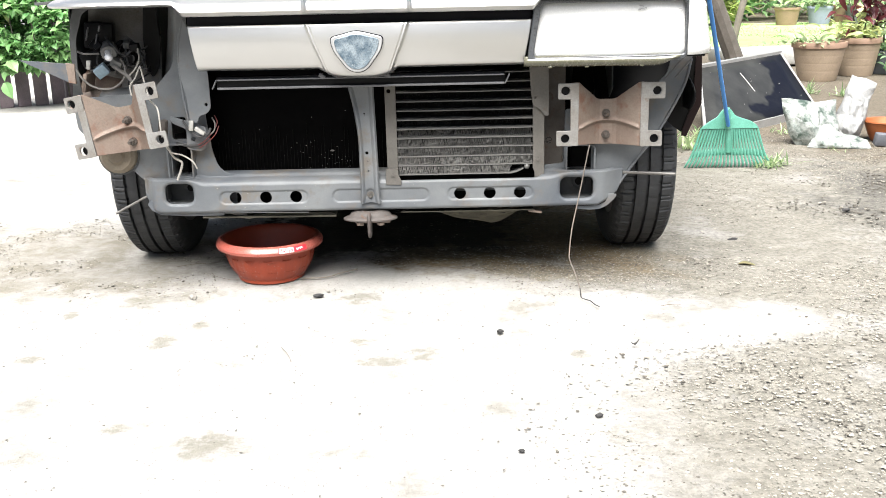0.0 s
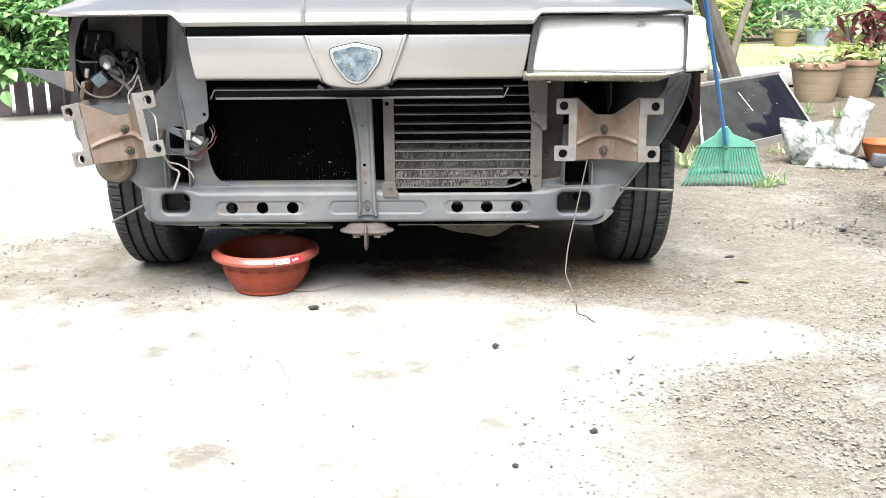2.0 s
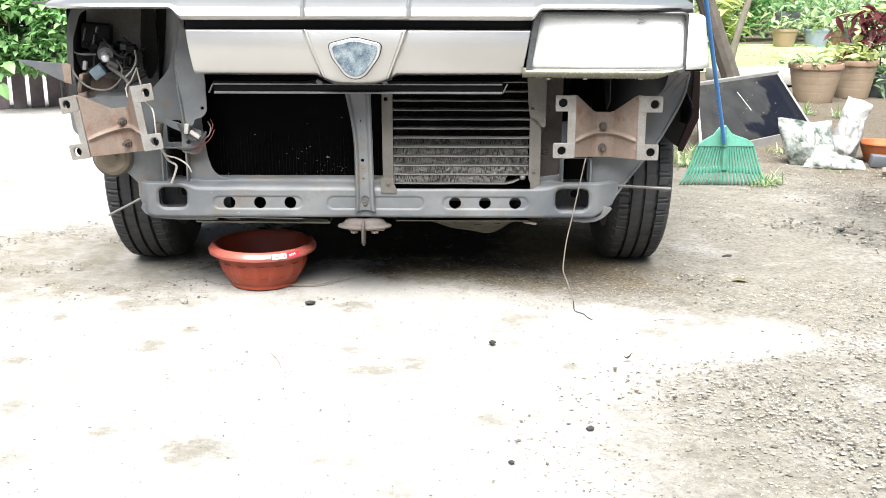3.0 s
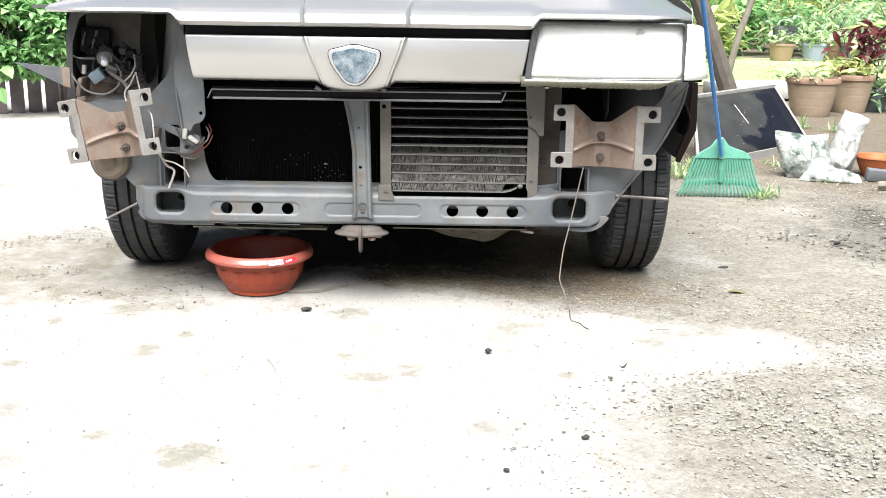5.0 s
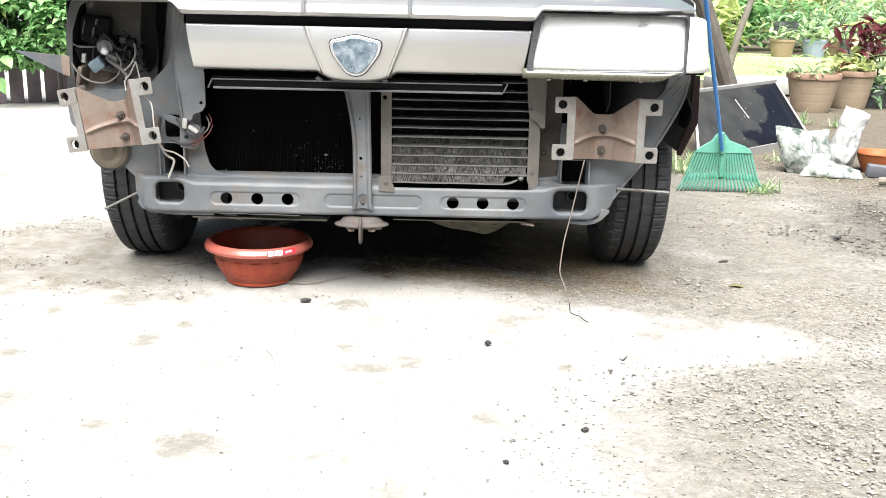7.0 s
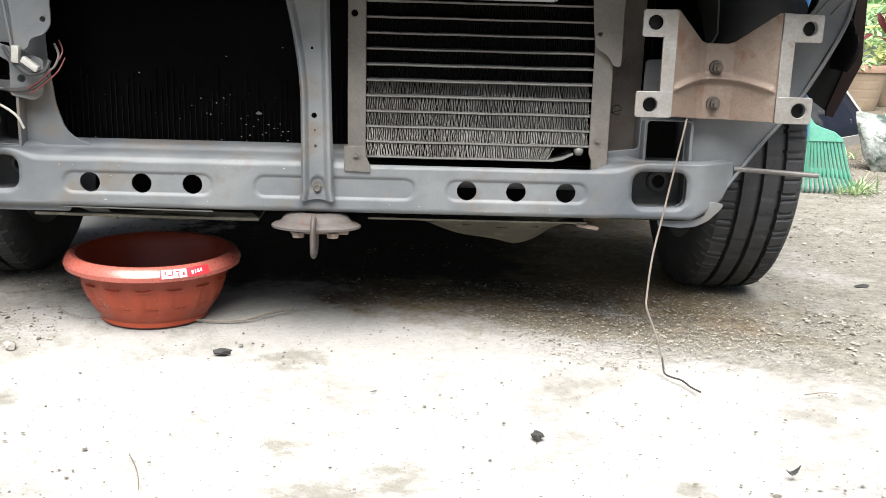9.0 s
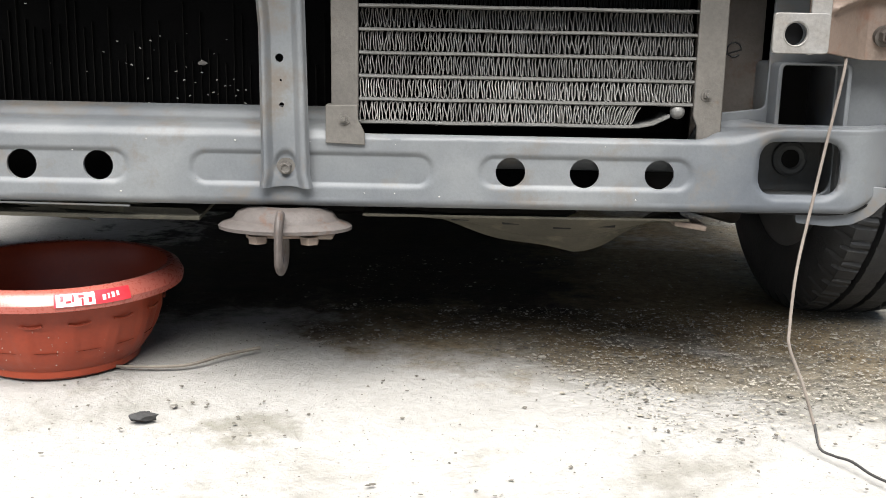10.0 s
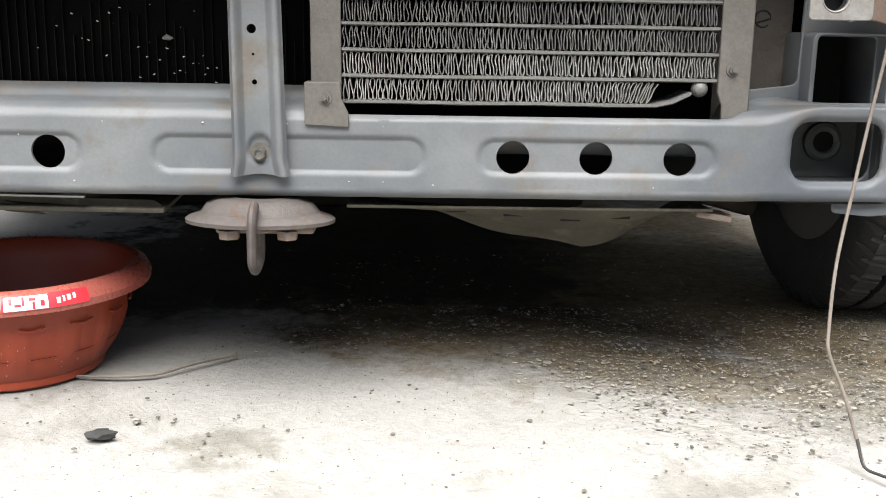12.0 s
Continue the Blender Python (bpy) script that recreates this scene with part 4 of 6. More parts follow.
# bumper brackets
def bumper_bracket(m, label):
    secs = [(-0.083, -0.044, 0.056, -0.076), (-0.070, -0.044, 0.057, -0.076), (-0.064, -0.040, 0.056, -0.077), (-0.022, 0.000, 0.018, -0.082), (-0.014, 0.004, 0.015, -0.083), (0.014, 0.004, 0.015, -0.083), (0.022, 0.000, 0.018, -0.083), (0.062, -0.040, 0.055, -0.081), (0.069, -0.044, 0.056, -0.081), (0.082, -0.044, 0.054, -0.081)]

    def fn(u, v):
        t = u * (len(secs) - 1)
        k = min(int(t), len(secs) - 2)
        f = t - k
        x, y, zt, zb = (a_ * (1 - f) + b_ * f for a_, b_ in zip(secs[k], secs[k + 1]))
        z = zb + (zt - zb) * v
        crest = -0.045 + 0.016 * (1 - min(1, abs(x) / 0.07) ** 2)
        if abs(x) < 0.068:
            y -= 0.0095 * math.exp(-((z - crest) / 0.0042) ** 2) * step(0.068, 0.055, abs(x))
        return m @ Vector((x, y + 0.0, z))
    bm = bmesh.new()
    surf(bm, fn, 144, 150)
    hub = thicken(part("bumper_bracket", bm, RUST, car, label, angle=50), 0.003)
    for x0, z0, x1, z1, hx, hz in ((-0.110, 0.022, -0.066, 0.056, -0.094, 0.040), (0.066, 0.020, 0.117, 0.055, 0.100, 0.037), (-0.113, -0.078, -0.066, -0.045, -0.094, -0.062), (0.066, -0.082, 0.113, -0.048, 0.096, -0.065)):
        me = plate(rect(x0, z0, x1, z1, 0.004), [circle(hx, hz, 0.0092, 20)], -0.0465, 0.004, 0.0008)
        me.transform(m)
        part("tab", me, FLANGE, hub, "worn zinc tab")
        bm = bmesh.new()
        bmesh.ops.create_cone(bm, cap_ends=False, segments=20, radius1=0.0108, radius2=0.0104, depth=0.006, matrix=m @ Matrix.Translation((hx, -0.044, hz)) @ Euler((radians(90), 0, 0)).to_matrix().to_4x4())
        part("nut_ring", bm, BOLT, hub)
        # dark disc added behind each tab hole for the shade inside it
        bm = cyl(bmesh.new(), m @ Vector((hx, -0.036, hz)), m @ Vector((hx, -0.032, hz)), 0.0095, seg=16)
        part("hole_shade", bm, PLASTIC, hub)
    for s in (-1, 1):
        me = plate([(s * 0.066, -0.076), (s * 0.083, -0.079), (s * 0.083, 0.055), (s * 0.066, 0.056)], (), -0.0462, 0.0035, 0.0008)
        me.transform(m)
        part("flange", me, FLANGE, hub, "worn zinc flange")
    for z in (-0.015, -0.062):
        bm = bmesh.new()
        for q0, q1, r0, r1, n in ((0.004, -0.001, 0.0092, 0.0088, 20), (-0.001, -0.009, 0.0066, 0.0062, 6), (-0.009, -0.016, 0.0040, 0.0036, 12)):
            cyl(bm, m @ Vector((0.0, q0, z)), m @ Vector((0.0, q1, z - 0.001)), r0, r1, n)
        part("bolt", bm, RUSTY_GREY, hub, angle=25)


bumper_bracket(Matrix.Translation((0.5045, 0.0, 0.4345)), "rusted bumper bracket with four zinc tabs")
bumper_bracket(pose(-0.536, -0.014, 0.443, 0, -10.0, -15), "rusted bumper bracket knocked askew")


# headlamp that is still fitted
def headlamp():
    ob = part("headlamp", plate(rounded([(0.340, 0.664), (0.650, 0.664), (0.650, 0.540), (0.324, 0.536)], 0.012), [rounded([(0.354, 0.657), (0.646, 0.657), (0.647, 0.552), (0.337, 0.550)], 0.008)], -0.104, 0.05, 0.003), BEZEL, car, "milky headlamp in a grey bezel with yellowed rim")

    def fn(u, v):
        xl, xr = 0.336 + 0.018 * v, 0.649
        x = xl + (xr - xl) * u
        return (x, -0.094 - 0.006 * math.sin(math.pi * u) + 0.010 * v, 0.551 + 0.106 * v)
    bm = bmesh.new()
    surf(bm, fn, 20, 8)
    thicken(part("lens", bm, REFLECTOR, ob, "milky white glossy lens"), 0.003)

    def rim(u, v):
        x = 0.318 + (0.322 - 0.012 * v) * u
        t = v * math.pi
        return (x, -0.098 - 0.009 * math.sin(t), 0.5525 - 0.021 * v - 0.003 * u * v + 0.012 * step(0.88, 1.0, u) * v)
    bm = bmesh.new()
    surf(bm, rim, 24, 8)
    thicken(part("lower_rim", bm, YELLOWED, ob, "yellowed clear plastic lower rim"), 0.004)
    for x in (0.372, 0.447, 0.560):
        part("clip", box(bmesh.new(), (x, -0.099, 0.5300), (0.009, 0.005, 0.004), bevel=0.001), YELLOWED, ob)
    part("housing", box(bmesh.new(), (0.49, -0.02, 0.60), (0.32, 0.10, 0.125), bevel=0.01), PLASTIC, ob)
    bm = bmesh.new()
    r = random.Random(3)
    for k in range(9):
        cx = 0.553 if k < 6 else 0.628
        box(bm, (cx + r.gauss(0, 0.006), -0.0925 - 0.0015, 0.642 + r.gauss(0, 0.005)), (r.uniform(0.002, 0.007), 0.003, r.uniform(0.0008, 0.003)), Euler((0, r.uniform(-0.4, 0.4), 0)))
    tagged(part("scuffing", bm, CHROME, ob, "grey scuffing on the lens", smooth=False), kind="stuff")

    def wrap(u, v):
        t = u * radians(62)
        x = 0.651 + 0.071 * math.sin(t) / math.sin(radians(62)) * (0.78 + 0.22 * (1 - v))
        return (x, -0.100 + 0.085 * (1 - math.cos(t)) / 0.53, 0.549 + (0.112 - 0.016 * u * u) * v)
    bm = bmesh.new()
    surf(bm, wrap, 12, 8)
    corner = thicken(part("corner_lamp", bm, REFLECTOR, car, "milky white corner lamp"), 0.004)
    part("lamp_gap", box(bmesh.new(), (0.6495, -0.088, 0.605), (0.0022, 0.026, 0.108)), GAP_DARK, corner)
    part("lamp_base", box(bmesh.new(), (0.676, -0.030, 0.548), (0.040, 0.08, 0.010), bevel=0.002), PLASTIC, corner)


headlamp()


# wings, inner wings and the rest of the shell
def side_sheet(name, outline, x, material, label, th=0.003):
    me = plate(outline, (), 0.0, th, 0.0)
    me.transform(Matrix.Translation((x, 0, 0)) @ pose(0, 0, 0, 0, 0, 90))
    return part(name, me, material, car, label)


arch = [(0.385 + 0.285 * math.cos(radians(a_)), 0.28 + 0.285 * math.sin(radians(a_))) for a_ in range(-10, 191, 12)]
for s, x in ((-1, -0.662), (1, 0.708)):
    front = [(0.08, 0.46), (0.07, 0.655)] if s < 0 else [(0.10, 0.46), (0.09, 0.66)]
    # left wing takes the dark inner-side colour, the right one body paint
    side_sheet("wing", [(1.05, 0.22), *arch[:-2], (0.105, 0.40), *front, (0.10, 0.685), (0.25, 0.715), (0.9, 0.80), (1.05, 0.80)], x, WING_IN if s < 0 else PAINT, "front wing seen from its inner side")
    side_sheet("inner_wing", [(0.12, 0.46), (0.16, 0.70), (0.95, 0.74), (0.95, 0.3), (0.83, 0.32), (0.75, 0.52), (0.5, 0.58), (0.3, 0.52), (0.22, 0.40)], x - s * 0.17, GREY_DIM, "grimy inner wing in shade-darkened grey")
    bm = bmesh.new()
    surf(bm, lambda u, v, x=x, s=s: (x - s * (0.004 + 0.20 * u), 0.385 - 0.27 * math.cos(radians(28 + 150 * v)), 0.28 + 0.27 * math.sin(radians(28 + 150 * v))), 4, 20)
    thicken(part("arch_liner", bm, ENGINE_SHADE, car, "black wheel-arch liner"), 0.004)
# torn edge of the wing behind the headlamp
part("wing_edge", plate([(0.716, 0.53), (0.728, 0.53), (0.732, 0.425), (0.700, 0.350), (0.690, 0.352), (0.690, 0.362), (0.712, 0.428)], (), 0.085, 0.004), LINER, car, "dark red-brown wing edge")
bm = bmesh.new()
surf(bm, lambda u, v: (0.668 + 0.030 * u + 0.010 * math.sin(v * 5) * u, 0.09 + 0.05 * math.sin(u * 4 + v * 3), 0.425 + 0.115 * v - 0.01 * u), 10, 14)
thicken(part("torn_liner", bm, PLASTIC, car, "crumpled black plastic liner"), 0.002)
part("wing_edge_fill", plate(rounded([(0.640, 0.405), (0.682, 0.49), (0.694, 0.535), (0.722, 0.535), (0.727, 0.425), (0.699, 0.354), (0.672, 0.372)], 0.006), (), 0.094, 0.004, 0.0006), ENGINE_SHADE, car, "black plate filling the space beside the wing edge")
part("panel_rim", tube([(0.535, 0.030, 0.248), (0.58, 0.030, 0.312), (0.629, 0.030, 0.378), (0.677, 0.030, 0.470), (0.692, 0.032, 0.53)], 0.003, 6), GREY, car)
for p, q in (((0.635, 0.02, 0.49), (0.668, 0.02, 0.53)), ((0.655, 0.02, 0.49), (0.685, 0.02, 0.525))):
    part("liner_tie", cyl(bmesh.new(), p, q, 0.0018, seg=6), TRIM, car)

# bay where the lamp is missing
part("bay_floor", box(bmesh.new(), (-0.625, 0.085, 0.478), (0.085, 0.13, 0.012), Euler((0.75, 0.25, 0)), 0.004), RUST, car, "rust-brown bay floor")
part("bay_shelf", box(bmesh.new(), (-0.578, 0.075, 0.470), (0.075, 0.05, 0.02), Euler((0.4, 0.0, 0)), 0.005), GREY, car, "blue-grey steel shelf")
part("bay_wall", box(bmesh.new(), (-0.570, 0.140, 0.565), (0.16, 0.006, 0.23), Euler((-0.32, 0, 0.1)), 0.002), FLANGE, car, "dull grey bay wall")
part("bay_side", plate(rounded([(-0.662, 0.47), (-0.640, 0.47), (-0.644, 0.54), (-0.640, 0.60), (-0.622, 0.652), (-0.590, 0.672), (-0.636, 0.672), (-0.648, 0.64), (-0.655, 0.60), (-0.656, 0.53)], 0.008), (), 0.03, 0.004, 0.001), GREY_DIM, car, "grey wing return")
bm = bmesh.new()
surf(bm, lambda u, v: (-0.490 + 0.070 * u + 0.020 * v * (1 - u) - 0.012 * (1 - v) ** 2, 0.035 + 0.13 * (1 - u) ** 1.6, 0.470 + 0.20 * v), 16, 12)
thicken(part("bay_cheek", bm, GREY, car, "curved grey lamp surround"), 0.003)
# black plate set where the bay is only in shade
part("bay_shade_plate", plate(rounded([(-0.508, 0.672), (-0.516, 0.60), (-0.514, 0.53), (-0.502, 0.505), (-0.488, 0.525), (-0.478, 0.575), (-0.482, 0.672)], 0.01), (), 0.10, 0.004), ENGINE_SHADE, car, "black plate for the shaded opening into the engine bay")
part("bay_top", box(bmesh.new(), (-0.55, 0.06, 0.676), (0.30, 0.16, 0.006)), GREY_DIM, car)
relay = part("relay_box", box(bmesh.new(), (-0.618, 0.12, 0.602), (0.062, 0.06, 0.058), Euler((0, 0.1, 0.2)), 0.006), PLASTIC, car, "black relay box")
for k, (x, z, w) in enumerate(((-0.634, 0.607, 0.003), (-0.615, 0.592, 0.004), (-0.606, 0.618, 0.004))):
    part("relay_rib", box(bmesh.new(), (x, 0.086, z), (w, 0.010, 0.030 if k != 2 else 0.014), Euler((0, 0.25, 0)), 0.0015), TRIM, relay)
part("fuse_block", box(bmesh.new(), (-0.625, 0.11, 0.556), (0.06, 0.06, 0.035), Euler((0.1, -0.3, 0)), 0.005), PLASTIC, car, "black plastic connector block")
lamp = part("bulb_holder", cyl(bmesh.new(), (-0.590, 0.085, 0.574), (-0.578, 0.045, 0.566), 0.019, 0.016, 20), ALU, car, "loose bulb in a grey metal holder")
bm = bmesh.new()
cyl(bm, (-0.578, 0.045, 0.566), (-0.573, 0.028, 0.562), 0.010, 0.008, 16)
bmesh.ops.create_uvsphere(bm, u_segments=14, v_segments=8, radius=0.009, matrix=Matrix.Translation((-0.571, 0.022, 0.560)))
part("bulb", bm, GLASSY, lamp, "clear glass bulb")
part("holder_claw", box(bmesh.new(), (-0.563, 0.05, 0.545), (0.026, 0.02, 0.018), Euler((0.3, 0.5, 0)), 0.003), ALU, lamp)
part("blue_connector", box(bmesh.new(), (-0.594, 0.035, 0.530), (0.028, 0.022, 0.024), Euler((0.2, -0.6, 0.1)), 0.002), CONNECTOR, car, "faded blue square connector")
part("white_connector", box(bmesh.new(), (-0.626, 0.05, 0.542), (0.009, 0.010, 0.020), Euler((0, 0.15, 0)), 0.002), WHITE_PL, car, "white cable plug")
part("white_connector", box(bmesh.new(), (-0.398, -0.006, 0.412), (0.010, 0.012, 0.022), Euler((0, 0.1, 0)), 0.002), WHITE_PL, car, "white cable plug")
part("white_connector", box(bmesh.new(), (-0.380, -0.008, 0.400), (0.024, 0.010, 0.009), Euler((0, 0.6, 0)), 0.002), WHITE_PL, car, "white cable plug")
HARNESS = [
    (TAPE, 0.0024, [(-0.655, 0.05, 0.568), (-0.645, 0.03, 0.53), (-0.615, 0.02, 0.500), (-0.575, 0.02, 0.492), (-0.545, 0.02, 0.510), (-0.540, 0.03, 0.535), (-0.552, 0.04, 0.555)]),
    (TAPE, 0.0042, [(-0.570, 0.04, 0.540), (-0.552, 0.03, 0.530), (-0.530, 0.02, 0.515), (-0.520, 0.01, 0.495), (-0.522, 0.01, 0.470)]),
    (TAPE, 0.0022, [(-0.66, 0.07, 0.572), (-0.63, 0.04, 0.567), (-0.60, 0.05, 0.566)]),
    (WIRE_B, 0.003, [(-0.60, 0.1, 0.60), (-0.57, 0.05, 0.585), (-0.55, 0.06, 0.56), (-0.53, 0.07, 0.572), (-0.51, 0.09, 0.56)]),
    (WIRE_B, 0.0025, [(-0.55, 0.09, 0.60), (-0.52, 0.08, 0.575), (-0.51, 0.08, 0.55), (-0.53, 0.06, 0.53)]),
    (WIRE_B, 0.002, [(-0.48, 0.12, 0.60), (-0.51, 0.10, 0.575), (-0.54, 0.08, 0.555), (-0.56, 0.06, 0.548)]),
    (WIRE_W, 0.002, [(-0.515, 0.05, 0.575), (-0.508, 0.03, 0.555), (-0.515, 0.02, 0.535), (-0.53, 0.02, 0.52)]),
    (WIRE_W, 0.0018, [(-0.505, 0.02, 0.540), (-0.492, 0.0, 0.505), (-0.470, -0.05, 0.475), (-0.448, -0.075, 0.458), (-0.444, -0.075, 0.400), (-0.440, -0.04, 0.362), (-0.420, -0.02, 0.350), (-0.400, -0.015, 0.335), (-0.392, -0.012, 0.318)]),
    (WIRE_W, 0.0018, [(-0.505, 0.02, 0.540), (-0.515, 0.01, 0.515), (-0.524, 0.0, 0.500), (-0.520, -0.01, 0.480)]),
    (WIRE_W, 0.0026, [(-0.443, -0.05, 0.375), (-0.438, -0.02, 0.345), (-0.424, -0.014, 0.333), (-0.428, -0.014, 0.315), (-0.437, -0.014, 0.294)]),
    (WIRE_B, 0.0028, [(-0.42, 0.01, 0.42), (-0.405, -0.004, 0.405), (-0.385, -0.006, 0.388), (-0.365, -0.004, 0.392), (-0.358, 0.0, 0.405)]),
    (WIRE_B, 0.0032, [(-0.44, 0.02, 0.37), (-0.41, 0.01, 0.365), (-0.38, 0.0, 0.370), (-0.362, 0.0, 0.384)]),
    (WIRE_R, 0.0011, [(-0.388, -0.002, 0.368), (-0.372, -0.004, 0.378), (-0.355, 0.0, 0.395), (-0.345, 0.01, 0.415), (-0.352, 0.02, 0.43)]),
    (WIRE_R, 0.0011, [(-0.385, -0.002, 0.362), (-0.362, -0.004, 0.378), (-0.348, 0.0, 0.392), (-0.342, 0.01, 0.408)]),
    (TAPE, 0.0016, [(-0.362, 0.0, 0.390), (-0.352, 0.0, 0.398), (-0.350, 0.01, 0.412), (-0.358, 0.02, 0.425)]),
]
rc = random.Random(17)
for k in range(16):
    p = Vector((rc.uniform(-0.63, -0.50), rc.uniform(0.05, 0.10), rc.uniform(0.52, 0.585)))
    q = Vector((rc.uniform(-0.60, -0.50), rc.uniform(0.06, 0.11), rc.uniform(0.52, 0.59)))
    mid = (p + q) / 2 + Vector((rc.gauss(0, 0.02), -0.02, rc.gauss(-0.015, 0.02)))
    HARNESS.append((WIRE_B, rc.uniform(0.0012, 0.0026), [p, mid, q]))
for k in range(18):
    c = Vector((rc.uniform(-0.625, -0.515), rc.uniform(0.07, 0.12), rc.uniform(0.53, 0.585)))
    part("cable_plug", box(bmesh.new(), c, (rc.uniform(0.012, 0.026), 0.02, rc.uniform(0.010, 0.022)), Euler((rc.uniform(-0.4, 0.4), rc.uniform(-0.8, 0.8), 0)), 0.002), rc.choice((PLASTIC, PLASTIC, PLASTIC, GREY_DIM)), car)
for material, r, pts in HARNESS:
    part("cable", tube(pts, r, 7), material, car)
# horn behind the askew bracket
bm = bmesh.new()
for r0, r1, y0, y1 in ((0.043, 0.040, 0.035, 0.020), (0.040, 0.032, 0.020, 0.012), (0.020, 0.014, 0.012, 0.006)):
    cyl(bm, (-0.575, y0, 0.345), (-0.575, y1, 0.345), r0, r1, 32)
horn = part("horn", bm, HORN, car, "round tan horn")
part("horn_rim", cyl(bmesh.new(), (-0.575, 0.045, 0.345), (-0.575, 0.030, 0.345), 0.046, seg=32), GREY_DIM, horn)
# small block and bolts beside the askew bracket
part("latch_block", box(bmesh.new(), (-0.462, 0.0, 0.405), (0.016, 0.03, 0.04), Euler((0, 0.15, 0)), 0.005), RUSTY_GREY, car, "grimy bracket foot")
part("support_fold", plate(rounded([(-0.448, 0.432), (-0.405, 0.418), (-0.370, 0.405), (-0.372, 0.36), (-0.385, 0.352), (-0.416, 0.358), (-0.414, 0.402), (-0.445, 0.416)], 0.006), [circle(-0.400, 0.380, 0.005, 12)], 0.010, 0.003, 0.0006), GREY, car, "grey folded support")
# side mount of the bumper
blade = part("bumper_side_mount", plate([(-0.752, 0.560), (-0.640, 0.550), (-0.640, 0.513), (-0.650, 0.511)], (), -0.012, 0.004, 0.0006), GREY, car, "grey steel side blade with a rusted end")
part("rusted_end", plate([(-0.652, 0.553), (-0.634, 0.550), (-0.634, 0.508), (-0.650, 0.511)], (), -0.016, 0.006, 0.0008), RUST, blade, "rusted end of the blade")
part("mount_arm", box(bmesh.new(), (-0.632, 0.055, 0.505), (0.010, 0.06, 0.042), Euler((0, 0.2, 0)), 0.003), RUST, car, "rusted mounting arm")

# towing eye
bm = bmesh.new()
rings = lathe(bm, [(0.020, 0.212), (0.034, 0.211), (0.043, 0.207), (0.048, 0.200), (0.058, 0.1965), (0.0605, 0.1945), (0.060, 0.1915), (0.056, 0.1905), (0.02, 0.194)], 48)
cap(bm, rings[-1])
for v in bm.verts:
    v.co = Vector((v.co.x - 0.018, v.co.y * 0.6 + 0.012, v.co.z + 0.0004 * noise.noise(v.co * 45)))
tow = part("towing_eye", bm, DISH, car, "rusty steel towing eye on a dished plate")
bar = bmesh.new()
sweep(bar, smooth_line([(-0.018, -0.016, 0.209), (-0.018, -0.0265, 0.203), (-0.0185, -0.0295, 0.190), (-0.0185, -0.030, 0.172), (-0.0185, -0.026, 0.163), (-0.0185, -0.010, 0.158), (-0.0185, 0.01, 0.165), (-0.0185, 0.012, 0.195)], 8), 0.0052, 12)
for v in bar.verts:
    v.co.x = -0.0183 + (v.co.x + 0.0183) * 0.72
part("eye_bar", bar, DISH, tow)
part("back_strip", box(bmesh.new(), (-0.012, 0.010, 0.188), (0.078, 0.034, 0.006), bevel=0.002), RUST, tow)
for x in (-0.040, 0.006):
    part("bolt_head", cyl(bmesh.new(), (x, -0.006, 0.188), (x, -0.006, 0.181), 0.009, 0.0085, 6), RUST, tow, angle=25)

# splash shields below the crossmember
bm = bmesh.new()


def shield_fn(u, v):
    x = 0.052 + 0.297 * u
    sag = 0.043 * (step(0.0, 0.72, u) * 0.6 + 0.4 * clamp01(u / 0.69) if u < 0.69 else step(1.0, 0.66, u) ** 0.8)
    wob = 0.0022 * math.sin(u * 17 + v * 4) * v + 0.0035 * math.exp(-((v - 0.62 - 0.12 * math.sin(u * 4)) / 0.06) ** 2)
    return (x, 0.010 + 0.075 * v, 0.2065 - 0.004 * v - sag * v ** 1.1 + wob)


surf(bm, shield_fn, 60, 26)
shield = thicken(part("splash_shield", bm, SHIELD, car, "sagging dusty plastic splash shield"), 0.0025)
for k, u in enumerate((0.30, 0.46, 0.62, 0.76)):
    p = Vector(shield_fn(u, 0.30))
    part("shield_pocket", box(bmesh.new(), p + Vector((0, -0.001, 0)), (0.017, 0.004, 0.006), Euler((0.5, 0, 0)), 0.001), PLASTIC, shield)
part("shield_tab", box(bmesh.new(), (0.352, 0.03, 0.199), (0.03, 0.03, 0.005), Euler((0, 0.15, 0)), 0.001), RUST, shield)
part("undertray", box(bmesh.new(), (-0.245, 0.06, 0.203), (0.30, 0.10, 0.004), Euler((0.05, 0.008, 0)), 0.001), SHIELD, car, "thin dusty undertray")
part("undertray_lip", box(bmesh.new(), (-0.255, 0.003, 0.2125), (0.20, 0.004, 0.0016), Euler((0, 0.012, 0)), 0.0005), GREY_DIM, car)
for pts in ([(-0.346, 0.213), (-0.303, 0.212), (-0.286, 0.1935), (-0.304, 0.1965)], [(-0.264, 0.205), (-0.230, 0.207), (-0.192, 0.194), (-0.222, 0.196)], [(-0.30, 0.2105), (-0.105, 0.207), (-0.094, 0.199), (-0.20, 0.2035)]):
    part("torn_tray_flap", plate(pts, (), 0.018, 0.002, 0.0004), SIDE if pts[0][0] < -0.31 else SHIELD, car, "torn piece of the plastic undertray")
part("lower_arm", box(bmesh.new(), (-0.40, 0.50, 0.16), (0.26, 0.06, 0.03), Euler((0, -0.25, 0)), 0.01), RUSTY_GREY, car, "suspension arm")
part("lower_arm", box(bmesh.new(), (0.42, 0.50, 0.16), (0.26, 0.06, 0.03), Euler((0, 0.25, 0)), 0.01), RUSTY_GREY, car, "suspension arm")
